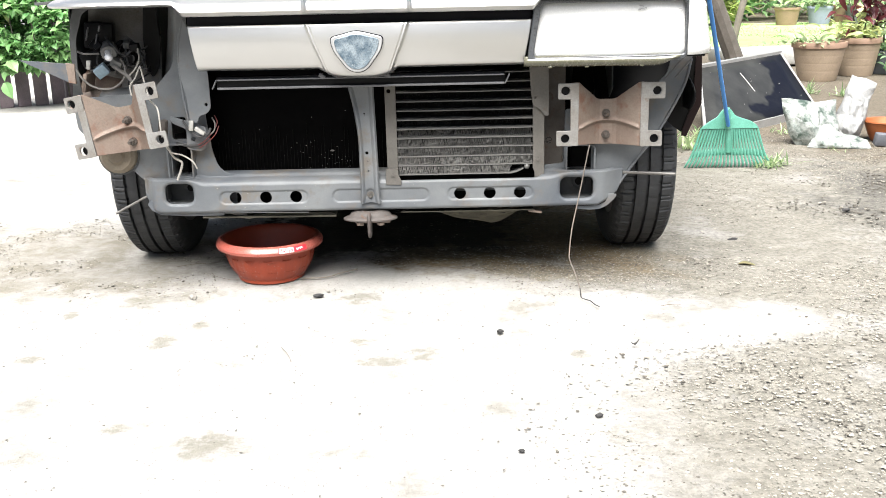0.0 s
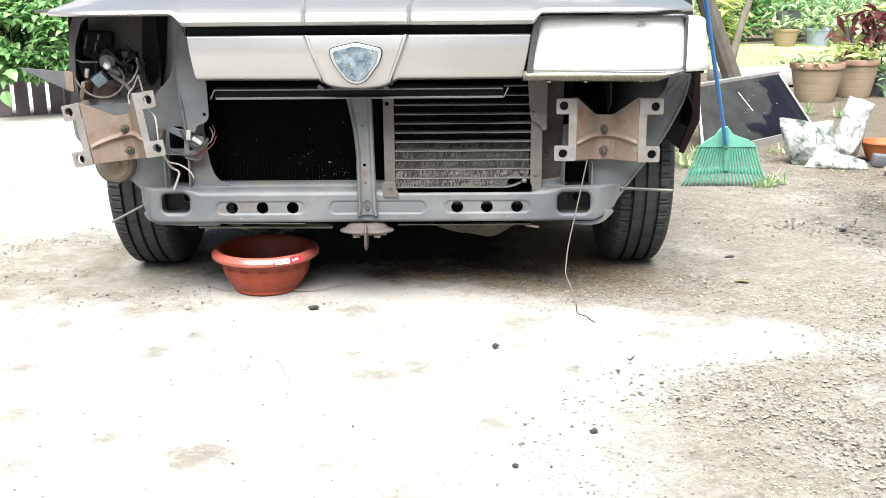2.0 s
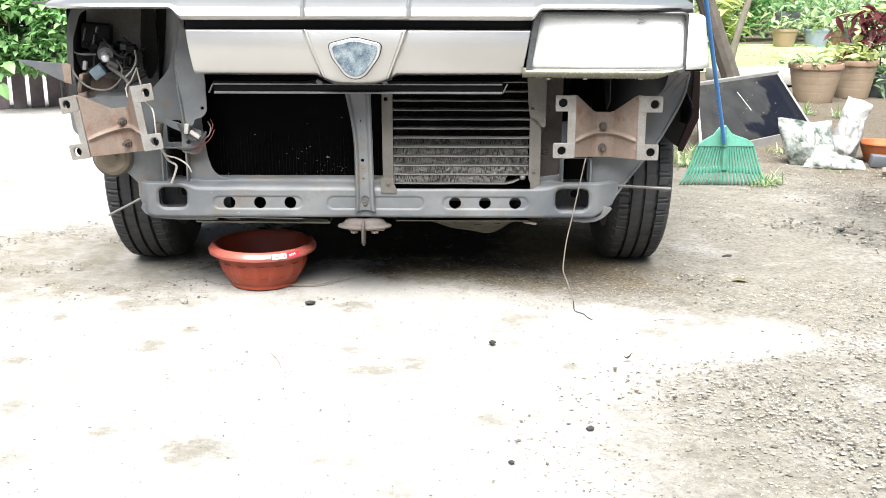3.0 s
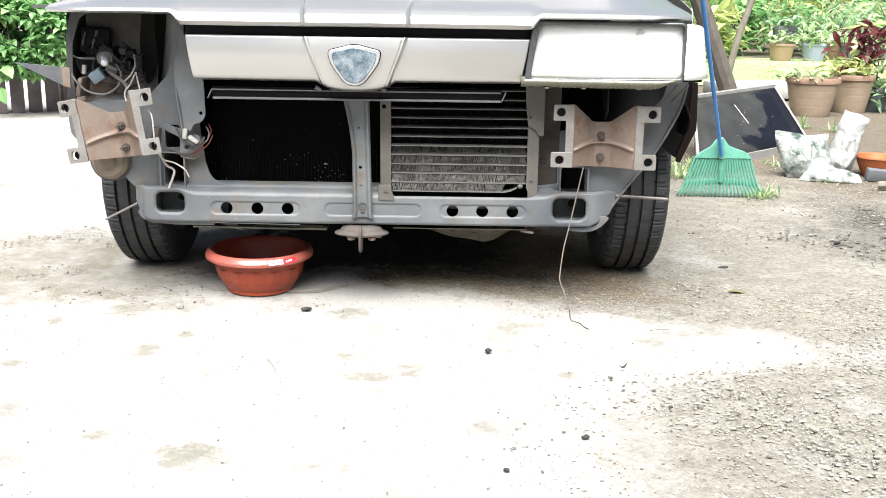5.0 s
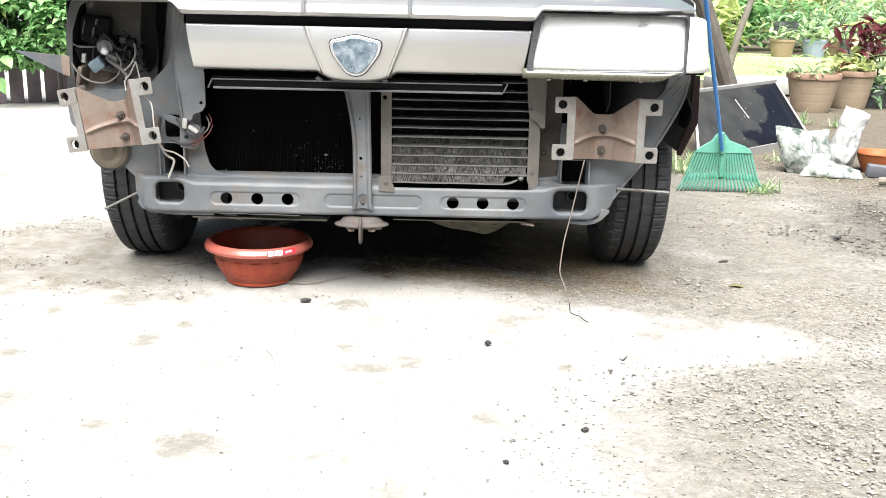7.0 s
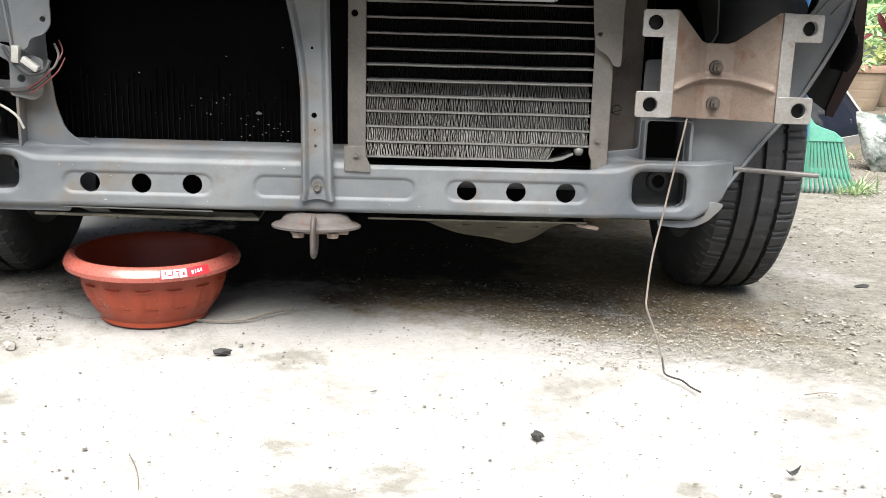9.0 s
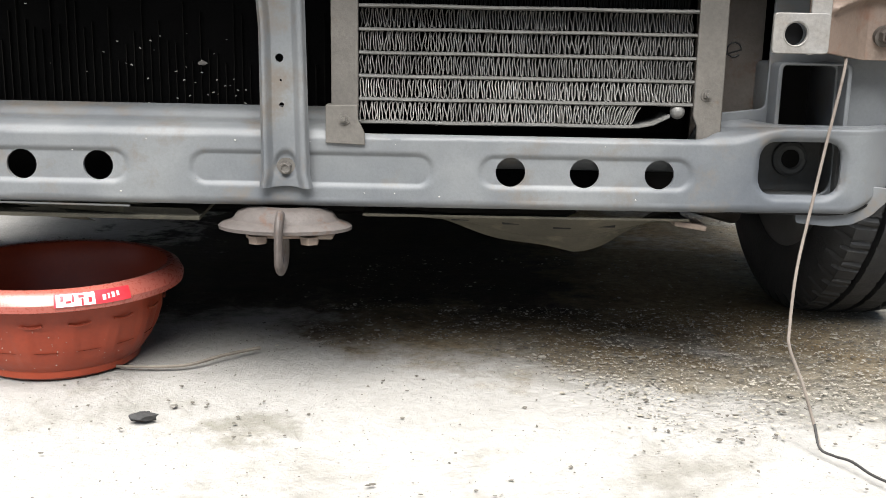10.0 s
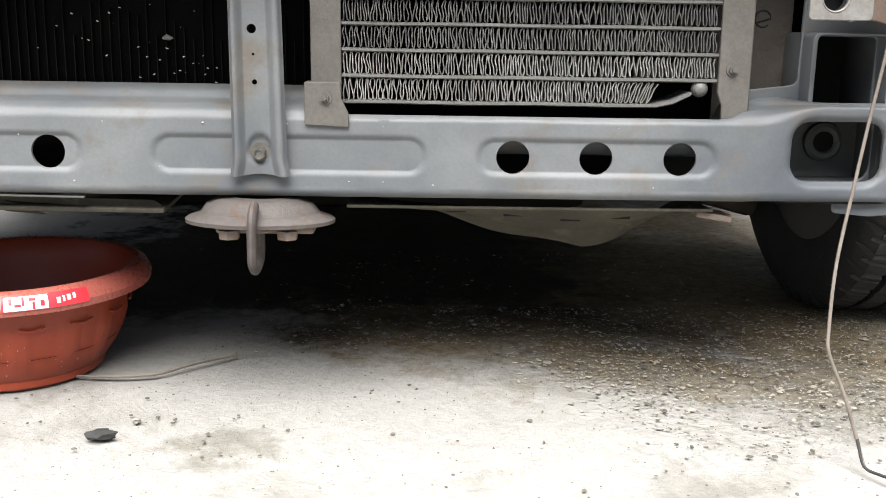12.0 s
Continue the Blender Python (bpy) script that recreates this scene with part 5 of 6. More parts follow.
# two unseen blocks added to cut the light that reaches under the car
part("sump_light_block", box(bmesh.new(), (0.02, 0.54, 0.185), (0.56, 0.46, 0.075), bevel=0.02), ENGINE_SHADE, car, "unseen black sump-shaped block that keeps light off the ground")
part("beam_light_block", box(bmesh.new(), (0.0, 0.80, 0.175), (0.96, 0.07, 0.05), bevel=0.012), ENGINE_SHADE, car, "unseen dark beam that keeps light off the ground")
part("engine_block", box(bmesh.new(), (0.0, 0.50, 0.42), (0.74, 0.50, 0.46), bevel=0.03), ENGINE_SHADE, car, "dark oily engine")
# hidden rods that cross the tyres
part("tie_rod_end", cyl(bmesh.new(), (0.5485, 0.030, 0.2820), (0.6665, 0.030, 0.2752), 0.0036, seg=10), STICK, car, "bare metal rod across the tyre")
part("tie_rod_end", cyl(bmesh.new(), (-0.5235, 0.035, 0.248), (-0.594, 0.025, 0.212), 0.0028, seg=10), STICK, car, "bare metal rod across the tyre")
bm = bmesh.new()
loop = [Vector((0.383 + 0.0065 * math.cos(t * 0.5), 0.029, 0.358 + 0.0065 * math.sin(t * 0.5))) for t in range(0, 12)]
sweep(bm, [Vector((0.366, 0.029, 0.354)), Vector((0.376, 0.028, 0.354)), *loop], 0.0009, 6)
part("hose_clip", bm, PLASTIC, car, "small wire clip")


# wheels
def wheel(x, y, outer):
    zc = SOIL_Z + 0.2435
    # local radius 0.249 and width 0.139
    ob = part("wheel", cyl(bmesh.new(), (x + outer * 0.05, y, zc), (x + outer * 0.064, y, zc), 0.06, 0.04, 24), RIM, car, "steel wheel with a worn tyre")
    R = 0.249
    prof = [(-0.060, 0.166), (-0.068, 0.186), (-0.0725, 0.206), (-0.070, 0.227), (-0.063, 0.239), (-0.056, 0.2445)]
    for a_, b_ in ((-0.056, -0.0345), (-0.0265, -0.004), (0.004, 0.0265), (0.0345, 0.056)):
        prof += [(a_, R - 0.0035 if a_ == -0.056 else R - 0.0005), (b_, R - 0.0035 if b_ == 0.056 else R - 0.0005)]
        if b_ < 0.05:
            prof += [(b_ + 0.0008, R - 0.011), (b_ + 0.0072, R - 0.011)]
    prof += [(0.056, 0.2445), (0.063, 0.239), (0.070, 0.227), (0.0725, 0.206), (0.068, 0.186), (0.060, 0.166)]
    seg = 432
    bm = bmesh.new()
    rings = []
    for px, pr in prof:
        ring = []
        for k in range(seg):
            t = 2 * math.pi * k / seg
            rr = pr
            shift = int(abs(px) * 160) + (2 if px > 0 else 0)
            if pr > 0.236 and (k + 2 * shift) % 9 < 1:
                rr -= 0.0060 if abs(px) > 0.030 else 0.0020
            ring.append(bm.verts.new((x + px, y + rr * math.cos(t), zc + rr * math.sin(t))))
        rings.append(ring)
    for a_, b_ in zip(rings, rings[1:]):
        for k in range(seg):
            bm.faces.new((a_[k], a_[(k + 1) % seg], b_[(k + 1) % seg], b_[k]))
    for v in bm.verts:
        v.co.z = max(v.co.z, SOIL_Z + 0.001)
    part("tyre", bm, RUBBER, ob, "worn black tyre with ribbed tread", angle=40)
    bm = bmesh.new()
    cyl(bm, (x - 0.058, y, zc), (x + 0.058, y, zc), 0.169, seg=40)
    part("rim", bm, RIM, ob)


for x, y, s in ((-0.579, 0.402, -1), (0.632, 0.400, 1), (-0.577, 2.66, -1), (0.630, 2.66, 1)):
    wheel(x, y, s)


# cabin behind the bonnet
def cabin():
    bm = bmesh.new()
    extrude_x(bm, [(0.90, 0.185), (0.90, 0.815), (1.32, 1.33), (1.55, 1.395), (2.70, 1.37), (3.05, 1.20), (3.20, 0.90), (3.22, 0.26), (2.9, 0.185)], -0.70, 0.724)
    for v in bm.verts:
        if v.co.z > 0.9:
            v.co.x = 0.012 + (v.co.x - 0.012) * (1 - 0.22 * (v.co.z - 0.9))
    ob = soften(part("cabin", bm, PAINT, car, "champagne cabin shell"), 0.03, 3)
    tilt = math.atan2(0.515, 0.42)
    part("windscreen", box(bmesh.new(), (0.012, 1.088, 1.061), (1.16, 0.004, 0.50), Euler((-(math.pi / 2 - tilt), 0, 0)), 0.0015), GLASS_DARK, ob, "dark windscreen")
    for s in (-1, 1):
        for ya, yb in ((1.35, 1.98), (2.04, 2.66)):
            me = plate(rounded([(ya if ya > 2 else ya - 0.12, 0.92), (yb, 0.92), (yb, 1.27), (ya + 0.06, 1.27)], 0.03), (), 0.0, 0.006)
            me.transform(Matrix.Translation((0.012 + s * 0.681, 0, 0)) @ pose(0, 0, 0, 0, 0, 90))
            part("side_window", me, GLASS_DARK, ob)


cabin()

# thin pale cable that hangs to the ground from the rail
dangling = tube([(0.474, 0.010, 0.356), (0.4651, -0.018, 0.345), (0.4507, -0.030, 0.2788), (0.4401, -0.040, 0.2317), (0.4267, -0.055, 0.177), (0.420, -0.069, 0.129), (0.420, -0.0746, 0.1117), (0.4315, -0.0813, 0.082), (0.4421, -0.0899, 0.0465), (0.443, -0.102, 0.033)], 0.0014, 8)
part("hanging_cable", dangling, WIRE_TAN, car, "thin pale cable hanging to the ground")
part("cable_end", tube([(0.4415, -0.089, 0.050), (0.4428, -0.1015, 0.034), (0.450, -0.114, 0.0325), (0.4584, -0.128, 0.034), (0.466, -0.147, 0.032), (0.4728, -0.1645, 0.033)], 0.0012, 7), CHAR, car, "dark bare end of the cable")


# ---- basin under the car ----
def basin():
    ob = thing("basin", "terracotta-red plastic basin catching drips under the car", "basin", (-0.287, 0.219, 0.0), 0)
    R = 0.116

    def wave(t, z):
        return (0.0022 if math.sin(t * 15) > 0.25 else 0.0) * step(0.022, 0.03, z) * step(0.070, 0.062, z)
    bm = bmesh.new()
    rings = lathe(bm, [(0.074, 0.004), (0.078, 0.0), (0.082, 0.003), (0.083, 0.010), (0.086, 0.013), (0.094, 0.026), (0.100, 0.040), (0.105, 0.056), (0.108, 0.070), (0.110, 0.086)], 180, wave=wave)
    part("wall", bm, TERRA, ob, angle=30)
    bm = bmesh.new()
    lathe(bm, [(0.110, 0.086), (0.124, 0.083), (0.130, 0.085), (0.1315, 0.092), (0.127, 0.101), (0.120, 0.105), (0.114, 0.104)], 96)
    part("rim", bm, TERRA_PALE, ob, "paler rolled rim")
    bm = bmesh.new()
    lathe(bm, [(0.1145, 0.1042), (0.109, 0.096), (0.106, 0.080), (0.100, 0.040), (0.080, 0.008), (0.01, 0.007)], 96)
    part("inside", bm, TERRA, ob)
    bm = bmesh.new()
    rings = lathe(bm, [(0.0985, 0.034), (0.05, 0.034)], 64)
    cap(bm, rings[-1])
    part("water", bm, WATER, ob, "dark rusty water")
    for k in range(15):
        t = 2 * math.pi * (k + 0.5) / 15
        c, s = math.cos(t), math.sin(t)
        arc = [(0.1095 * c - s * q, 0.1095 * s + c * q, 0.066 - 0.002 * (1 - (q / 0.011) ** 2)) for q in (-0.011, -0.005, 0.0, 0.005, 0.011)]
        part("moulded_lug", tube(arc, 0.0013, 6, n=3), TERRA, ob)
    # price sticker on the rim
    st = radians(-56)

    def sticker(t0, t1, k0, k1, lift):
        prof = [(0.1323 + lift, 0.0895), (0.1305 + lift, 0.0965), (0.1272 + lift, 0.1025)]
        b2 = bmesh.new()

        def fn(u, v):
            t = t0 + (t1 - t0) * u
            f = (k0 + (k1 - k0) * v) * 2
            i = min(int(f), 1)
            f -= i
            r, z = (p * (1 - f) + q * f for p, q in zip(prof[i], prof[i + 1]))
            return (r * math.cos(t), r * math.sin(t), z)
        surf(b2, fn, 10, 4)
        return b2
    part("sticker", sticker(st - 0.27, st + 0.30, 0.02, 0.98, 0.0), STICKER_R, ob, "scuffed red and white price sticker")
    part("sticker_print", sticker(st - 0.255, st + 0.02, 0.06, 0.94, 0.0005), STICKER_W, ob, "scuffed white half of the sticker")
    for t0, t1, k0, k1 in ((-0.225, -0.205, 0.45, 0.85), (-0.19, -0.15, 0.30, 0.45), (-0.145, -0.13, 0.35, 0.9), (-0.10, -0.06, 0.62, 0.80), (-0.08, -0.065, 0.1, 0.55), (-0.03, -0.005, 0.25, 0.60)):
        part("sticker_mark", sticker(st + t0, st + t1, k0, k1, 0.0010), STICKER_R, ob)
    for t0, t1, k0, k1 in ((0.075, 0.10, 0.25, 0.62), (0.115, 0.13, 0.30, 0.68), (0.145, 0.17, 0.35, 0.72), (0.185, 0.205, 0.40, 0.75)):
        part("sticker_print", sticker(st + t0, st + t1, k0, k1, 0.0006), STICKER_W, ob)
    r = random.Random(5)
    bm = bmesh.new()
    for k in range(50):
        t, z = r.gauss(-1.75, 0.45), min(0.06, max(0.014, r.gauss(0.034, 0.012)))
        rad = 0.0865 + (z - 0.012) * 0.40 + 0.0042
        s = r.uniform(0.0004, 0.0009)
        box(bm, (rad * math.cos(t), rad * math.sin(t), z), (s, s, s * 0.8), Euler((r.random(), r.random(), r.random())))
    tagged(part("splashed_grit", bm, WHITE_PL, ob, smooth=False), kind="stuff")


basin()


# ---- rake ----
def rake():
    ob = thing("rake", "mint green plastic fan rake with a blue handle", "rake", (1.19, 1.47, 0.0))

    def at(x, z, d=0.0):
        return Vector((x, d - 0.10 * z, z))
    n = 23
    for i in range(n):
        f = i / (n - 1) * 2 - 1
        x0, x1 = f * 0.100 - 0.004, f * 0.157
        head = 0.150 + 0.036 * (1 - abs(f) ** 1.2)
        if abs(f) < 0.06:
            x0, x1 = -0.004, 0.0
        tip = [at(x0 * (0.62 + 0.38 * abs(f)), head), at(x0 + (x1 - x0) * 0.55, 0.055, -0.004), at(x0 + (x1 - x0) * 0.93, 0.014, -0.006), at(x1, 0.001, 0.004)]
        one = sweep(bmesh.new(), smooth_line(tip, 5), 0.0048, 6, 0.0034)
        part("tine", one, GREEN_PL, ob)
    rib = bmesh.new()
    surf(rib, lambda u, v: at(-0.002 + (u * 2 - 1) * (0.143 - 0.012 * v), 0.050 + (v - 0.5) * 0.025 + 0.010 * (1 - (u * 2 - 1) ** 2), -0.004), 16, 2)
    thicken(part("cross_rib", rib, GREEN_PL, ob), 0.003)
    yoke = [(-0.110, 0.146), (-0.104, 0.156), (-0.080, 0.174), (-0.052, 0.190), (-0.036, 0.214), (-0.020, 0.226), (-0.004, 0.218), (0.014, 0.194), (0.040, 0.184), (0.072, 0.174), (0.096, 0.156), (0.102, 0.146)]
    me = plate(rounded(yoke, 0.006), (), -0.022, 0.007, 0.002)
    part("yoke", me, GREEN_PL, ob)
    part("centre_rib", cyl(bmesh.new(), at(-0.004, 0.06, -0.006), at(-0.012, 0.185, -0.008), 0.0105, seg=8), GREEN_PL, ob)
    part("socket", cyl(bmesh.new(), (-0.012, -0.030, 0.150), (-0.026, -0.048, 0.224), 0.0105, 0.011, 14), GREEN_PL, ob)
    d = Vector((-0.215, -0.45, 0.50)).normalized()
    p0 = Vector((-0.014, -0.034, 0.158))
    part("handle", cyl(bmesh.new(), p0, p0 + d * 1.30, 0.0072, seg=14), BLUE_PL, ob, "blue steel handle")


rake()


# ---- leaning black screen ----
def screen():
    a_, b_, c_ = Vector((1.255, 2.05, 0.012)), Vector((1.985, 2.79, 0.012)), Vector((1.348, 2.60, 0.247))
    d_ = Vector((1.885, 3.10, 0.262))
    ob = thing("flat_screen", "dusty black flat screen with pale metal edges leaning back", "screen", a_)

    def at(u, v, h=0.0):
        p = a_.lerp(b_, u).lerp(c_.lerp(d_, u), v) - a_
        nrm = (b_ - a_).cross(c_ - a_).normalized()
        return p + nrm * h
    bm = bmesh.new()
    surf(bm, lambda u, v: at(u, v, 0.0), 8, 6)
    thicken(part("panel", bm, BOARD, ob), 0.03, 0.0)
    for p, q in (((0, 1), (1, 1)), ((1, 1), (1, 0)), ((0, 0), (1, 0)), ((0, 0), (0, 1))):
        u, v = at(*p), at(*q)
        wide = 0.034 if p == (0, 1) else 0.022 if p == (0, 0) and q == (1, 0) else 0.012
        b2 = bmesh.new()
        mid = (u + v) / 2
        d = v - u
        m = Matrix.Translation(mid) @ d.to_track_quat("X", "Z").to_matrix().to_4x4() @ Matrix.Diagonal((d.length + 0.012, wide, 0.040, 1))
        bmesh.ops.create_cube(b2, size=1, matrix=m)
        part("frame_bar", b2, FRAME_AL, ob)
    r = random.Random(8)
    bm = bmesh.new()
    for k in range(20):
        u, v, s = r.uniform(0.05, 0.95), r.uniform(0.08, 0.92), r.uniform(0.0008, 0.0026)
        box(bm, at(u, v, 0.016), (s * r.uniform(1, 3), s, 0.002), Euler((0.6, 0, r.uniform(0, 3))))
    part("specks", bm, BIRD, ob, smooth=False)
    part("scratch", cyl(bmesh.new(), at(0.42, 0.78, 0.016), at(0.50, 0.46, 0.016), 0.0026, 0.002, 6), BIRD, ob)
    part("prop", box(bmesh.new(), at(0.5, 0.9, 0) + Vector((0.10, 0.16, -0.13)), (0.5, 0.10, 0.20), Euler((0, 0, 0.8)), 0.01), TIMBER, ob)


screen()


# ---- leaves ----
def leaf_verts(verts, faces, at, d, length, width, up, curl=0.25, n=4):
    """One pointed leaf, folded at its midrib and drooping."""
    d = d.normalized()
    side = d.cross(up)
    side = side.normalized() if side.length > 0.01 else Vector((1, 0, 0))
    nrm = side.cross(d)
    base = len(verts)
    for i in range(n + 1):
        f = i / n
        w = width * math.sin(math.pi * (0.06 + 0.94 * f) ** 0.8) * (1 - 0.25 * f)
        c = at + d * (length * f) - nrm * (curl * length * f * f)
        verts += [tuple(c - side * w + nrm * w * 0.25), tuple(c), tuple(c + side * w + nrm * w * 0.25)]
    for i in range(n):
        q = base + i * 3
        faces += [(q, q + 1, q + 4, q + 3), (q + 1, q + 2, q + 5, q + 4)]


def foliage(parent, name, material, spots, length, width, seed, label="", curl=0.3, upward=0.4, n=4):
    r = random.Random(seed)
    verts, faces = [], []
    for p in spots:
        d = Vector((r.gauss(0, 1), r.gauss(0, 1) - 0.25, r.gauss(0, 0.6) + upward))
        k = r.uniform(0.65, 1.25)
        leaf_verts(verts, faces, Vector(p), d, length * k, width * k, Vector((r.gauss(0, 0.3), r.gauss(0, 0.3), 1)), curl, n)
    me = bpy.data.meshes.new(name)
    me.from_pydata(verts, [], faces)
    return part(name, me, material, parent, label)


def blob(r, c, s, n, gap=0.0):
    """Places spread through a lumpy cloud about c."""
    out = []
    while len(out) < n:
        p = Vector((r.uniform(-1, 1), r.uniform(-1, 1), r.uniform(-1, 1)))
        if p.length > 1 or noise.noise(Vector((p.x * 2 + c[0], p.y * 2 + c[1], p.z * 2 + c[2]))) < gap - 0.35:
            continue
        out.append((c[0] + p.x * s[0], c[1] + p.y * s[1], c[2] + p.z * s[2]))
    return out


def planter(name, label, at, r_top, r_base, h, wall, rim, group="", band=True):
    ob = thing(name, label, "plant pot", at, group=group)
    bm = bmesh.new()
    prof = [(r_base - 0.012, 0.004), (r_base, 0.0)]
    for k in range(1, 45):
        f = k / 44
        groove = -0.0011 if band and k in (14, 24, 34) else 0.0
        prof.append((r_base + (r_top * 0.95 - r_base) * f ** 0.85 + groove, h * 0.86 * f))
    rings = lathe(bm, prof, 48)
    cap(bm, rings[0][::-1])
    part("wall", bm, wall, ob)
    bm = bmesh.new()
    lathe(bm, [(r_top * 0.95, h * 0.855), (r_top, h * 0.86), (r_top * 1.015, h * 0.93), (r_top, h), (r_top * 0.92, h), (r_top * 0.90, h * 0.85)], 48)
    part("rim", bm, rim, ob)
    bm = bmesh.new()
    rings = lathe(bm, [(r_top * 0.91, h * 0.87), (r_top * 0.4, h * 0.90), (0.01, h * 0.91)], 24)
    cap(bm, rings[-1])
    part("soil", bm, POTSOIL, ob)
    return ob


rl = random.Random(21)
p1 = planter("planter", "large tan plastic planter with seedlings", (2.505, 4.22, 0), 0.166, 0.112, 0.24, POT, POT_RIM, "planters by the lawn")
tagged(foliage(p1, "seedling_clump", LEAF_PALE, [(rl.gauss(-0.10, 0.09), rl.gauss(0, 0.08), 0.225 + rl.random() * 0.035) for k in range(60)], 0.06, 0.017, 1), kind="stuff")
p2 = planter("planter", "large tan plastic planter with a bushy yellow-green plant", (2.84, 4.46, 0), 0.150, 0.105, 0.245, POT, POT_RIM, "planters by the lawn")
tagged(foliage(p2, "seedling_clump", LEAF_YEL, [(rl.gauss(-0.03, 0.09), rl.gauss(0, 0.08), 0.25 + abs(rl.gauss(0, 0.055))) for k in range(110)], 0.07, 0.02, 2), kind="stuff")
p3 = planter("planter", "dark grey planter with a red-leaved shrub", (3.03, 4.55, 0), 0.11, 0.085, 0.15, POT_DARK, POT_DARK, "planters by the lawn", False)
for k in range(4):
    q = Vector((-0.10 + 0.05 * k, 0.02 * k, 0.0))
    part("stem", tube([q + Vector((0, 0, 0.12)), q * 1.6 + Vector((-0.02, 0, 0.32)), q * 2.0 + Vector((-0.04 + 0.02 * k, 0, 0.50))], 0.006, 6, 0.003), TIMBER, p3)
foliage(p3, "red_leaves", LEAF_RED, [(rl.gauss(-0.10, 0.12), rl.gauss(0, 0.08), rl.uniform(0.28, 0.56)) for k in range(90)], 0.13, 0.022, 3, "dark red strap leaves", 0.5)
foliage(p3, "pale_leaves", LEAF_PALE, [(rl.gauss(0.03, 0.08), rl.gauss(-0.05, 0.08), rl.uniform(0.12, 0.30)) for k in range(60)], 0.10, 0.02, 4)
foliage(p3, "dark_leaves", LEAF_BLUE, [(rl.gauss(0.05, 0.06), rl.gauss(-0.06, 0.06), rl.uniform(0.02, 0.18)) for k in range(60)], 0.10, 0.018, 14)

# pots at the far side of the lawn
FAR = [(4.18, 9.9, POT_RIM, POT_RIM, "terracotta plastic pot with a pale seedling", LEAF_PALE), (4.60, 10.0, POT_GREY, POT_GREY, "grey-blue plastic pot with a leafy plant", LEAF_PALE), (4.40, 10.5, POT_DARK, POT_DARK, "dark plastic tub with leafy shoots", LEAF_BLUE), (5.02, 10.3, POT_RIM, POT_RIM, "brown plastic pot with ferny leaves", LEAF_BLUE), (5.05, 10.0, POT_DARK, POT_DARK, "dark plastic tub with pale leaves", LEAF_PALE)]
for k, (x, y, w, rm, label, lf) in enumerate(FAR):
    pot = planter("flower_pot", label, (x, y, 0), 0.15, 0.11, 0.21 if k != 2 else 0.40, w, rm, "pots across the lawn", False)
    h = 0.21 if k != 2 else 0.40
    foliage(pot, "leaves", lf, [(rl.gauss(0, 0.10), rl.gauss(0, 0.10), h + abs(rl.gauss(0.02, 0.06))) for _ in range(70)], 0.11, 0.028, 30 + k)

# leaning timber post
tp = thing("timber_post", "weathered grey leaning timber post", "post", (2.132, 4.62, 0))
bm = bmesh.new()
cyl(bm, (0.0, 0, 0), (-0.90, 0.0, 2.2), 0.056, 0.050, 9)
for v in bm.verts:
    v.co += Vector((noise.noise(v.co * 6), noise.noise(v.co * 5 + Vector((3, 1, 2))), 0)) * 0.012
part("shaft", bm, TIMBER, tp, smooth=False)

# pale leaning branch behind the post
gt = thing("garden_tree", "slim pale-barked tree in the garden", "tree", (2.62, 6.6, 0))
part("trunk", tube([(0, 0, 0), (0.08, 0, 0.4), (0.22, 0.05, 0.9), (0.3, 0.1, 1.8), (0.35, 0.2, 2.6)], 0.032, 10, 0.02), BARK, gt)
for k in range(6):
    t = k * 1.1
    part("limb", tube([(0.3, 0.1, 1.6 + 0.15 * k), (0.3 + 0.4 * math.cos(t), 0.1 + 0.4 * math.sin(t), 2.0 + 0.15 * k), (0.3 + 0.8 * math.cos(t), 0.1 + 0.8 * math.sin(t), 2.2 + 0.2 * k)], 0.02, 7, 0.006), BARK, gt)
foliage(gt, "crown", LEAF_BIG, blob(rl, (0.35, 0.2, 2.5), (1.0, 0.9, 0.7), 700), 0.13, 0.035, 41)


# ---- crumpled sacks ----
def sack(label, at, rz, corners, depth, seed, material):
    """A slack plastic bag: two wrinkled sheets joined at their edges."""
    ob = thing("sack", label, "sack", at, rz, "sacks on the soil")
    off = Vector((seed * 5.1, seed * 2.7, seed))
    bl, br, tr, tl = (Vector(c) for c in corners)

    def sheet(side):
        def fn(u, v):
            p = bl.lerp(br, u).lerp(tl.lerp(tr, u), v)
            edge = math.sin(math.pi * u) ** 0.6 * math.sin(math.pi * min(1, 0.12 + 0.88 * v)) ** 0.7
            q = Vector((p.x * 9, p.y * 5, side * 0.2)) + off
            fold = 1 - 2 * abs(noise.noise(q)) + 0.6 * (1 - 2 * abs(noise.noise(q * 2.1))) + 0.25 * (1 - 2 * abs(noise.noise(q * 4.7)))
            wob = 0.014 * noise.noise(Vector((p.x * 14, p.y * 14, 3.0)) + off)
            y = side * (depth * edge * (0.55 + 0.35 * fold) * (1.25 - 0.7 * v)) + 0.05 * v
            return (p.x + wob, y, max(0.0, p.y + (wob if v > 0.05 else 0)))
        return fn
    bm = bmesh.new()
    surf(bm, sheet(-1), 44, 40)
    surf(bm, sheet(1), 44, 40)
    bmesh.ops.remove_doubles(bm, verts=bm.verts[:], dist=0.0008)
    part("bag", bm, material, ob, angle=22)
    return ob


sack("white woven plastic sack, half empty with green print", (1.672, 1.93, 0.0), 8, ((-0.085, 0.0), (0.115, 0.0), (0.105, 0.165), (-0.135, 0.182)), 0.085, 1.0, SACK_PRINT)
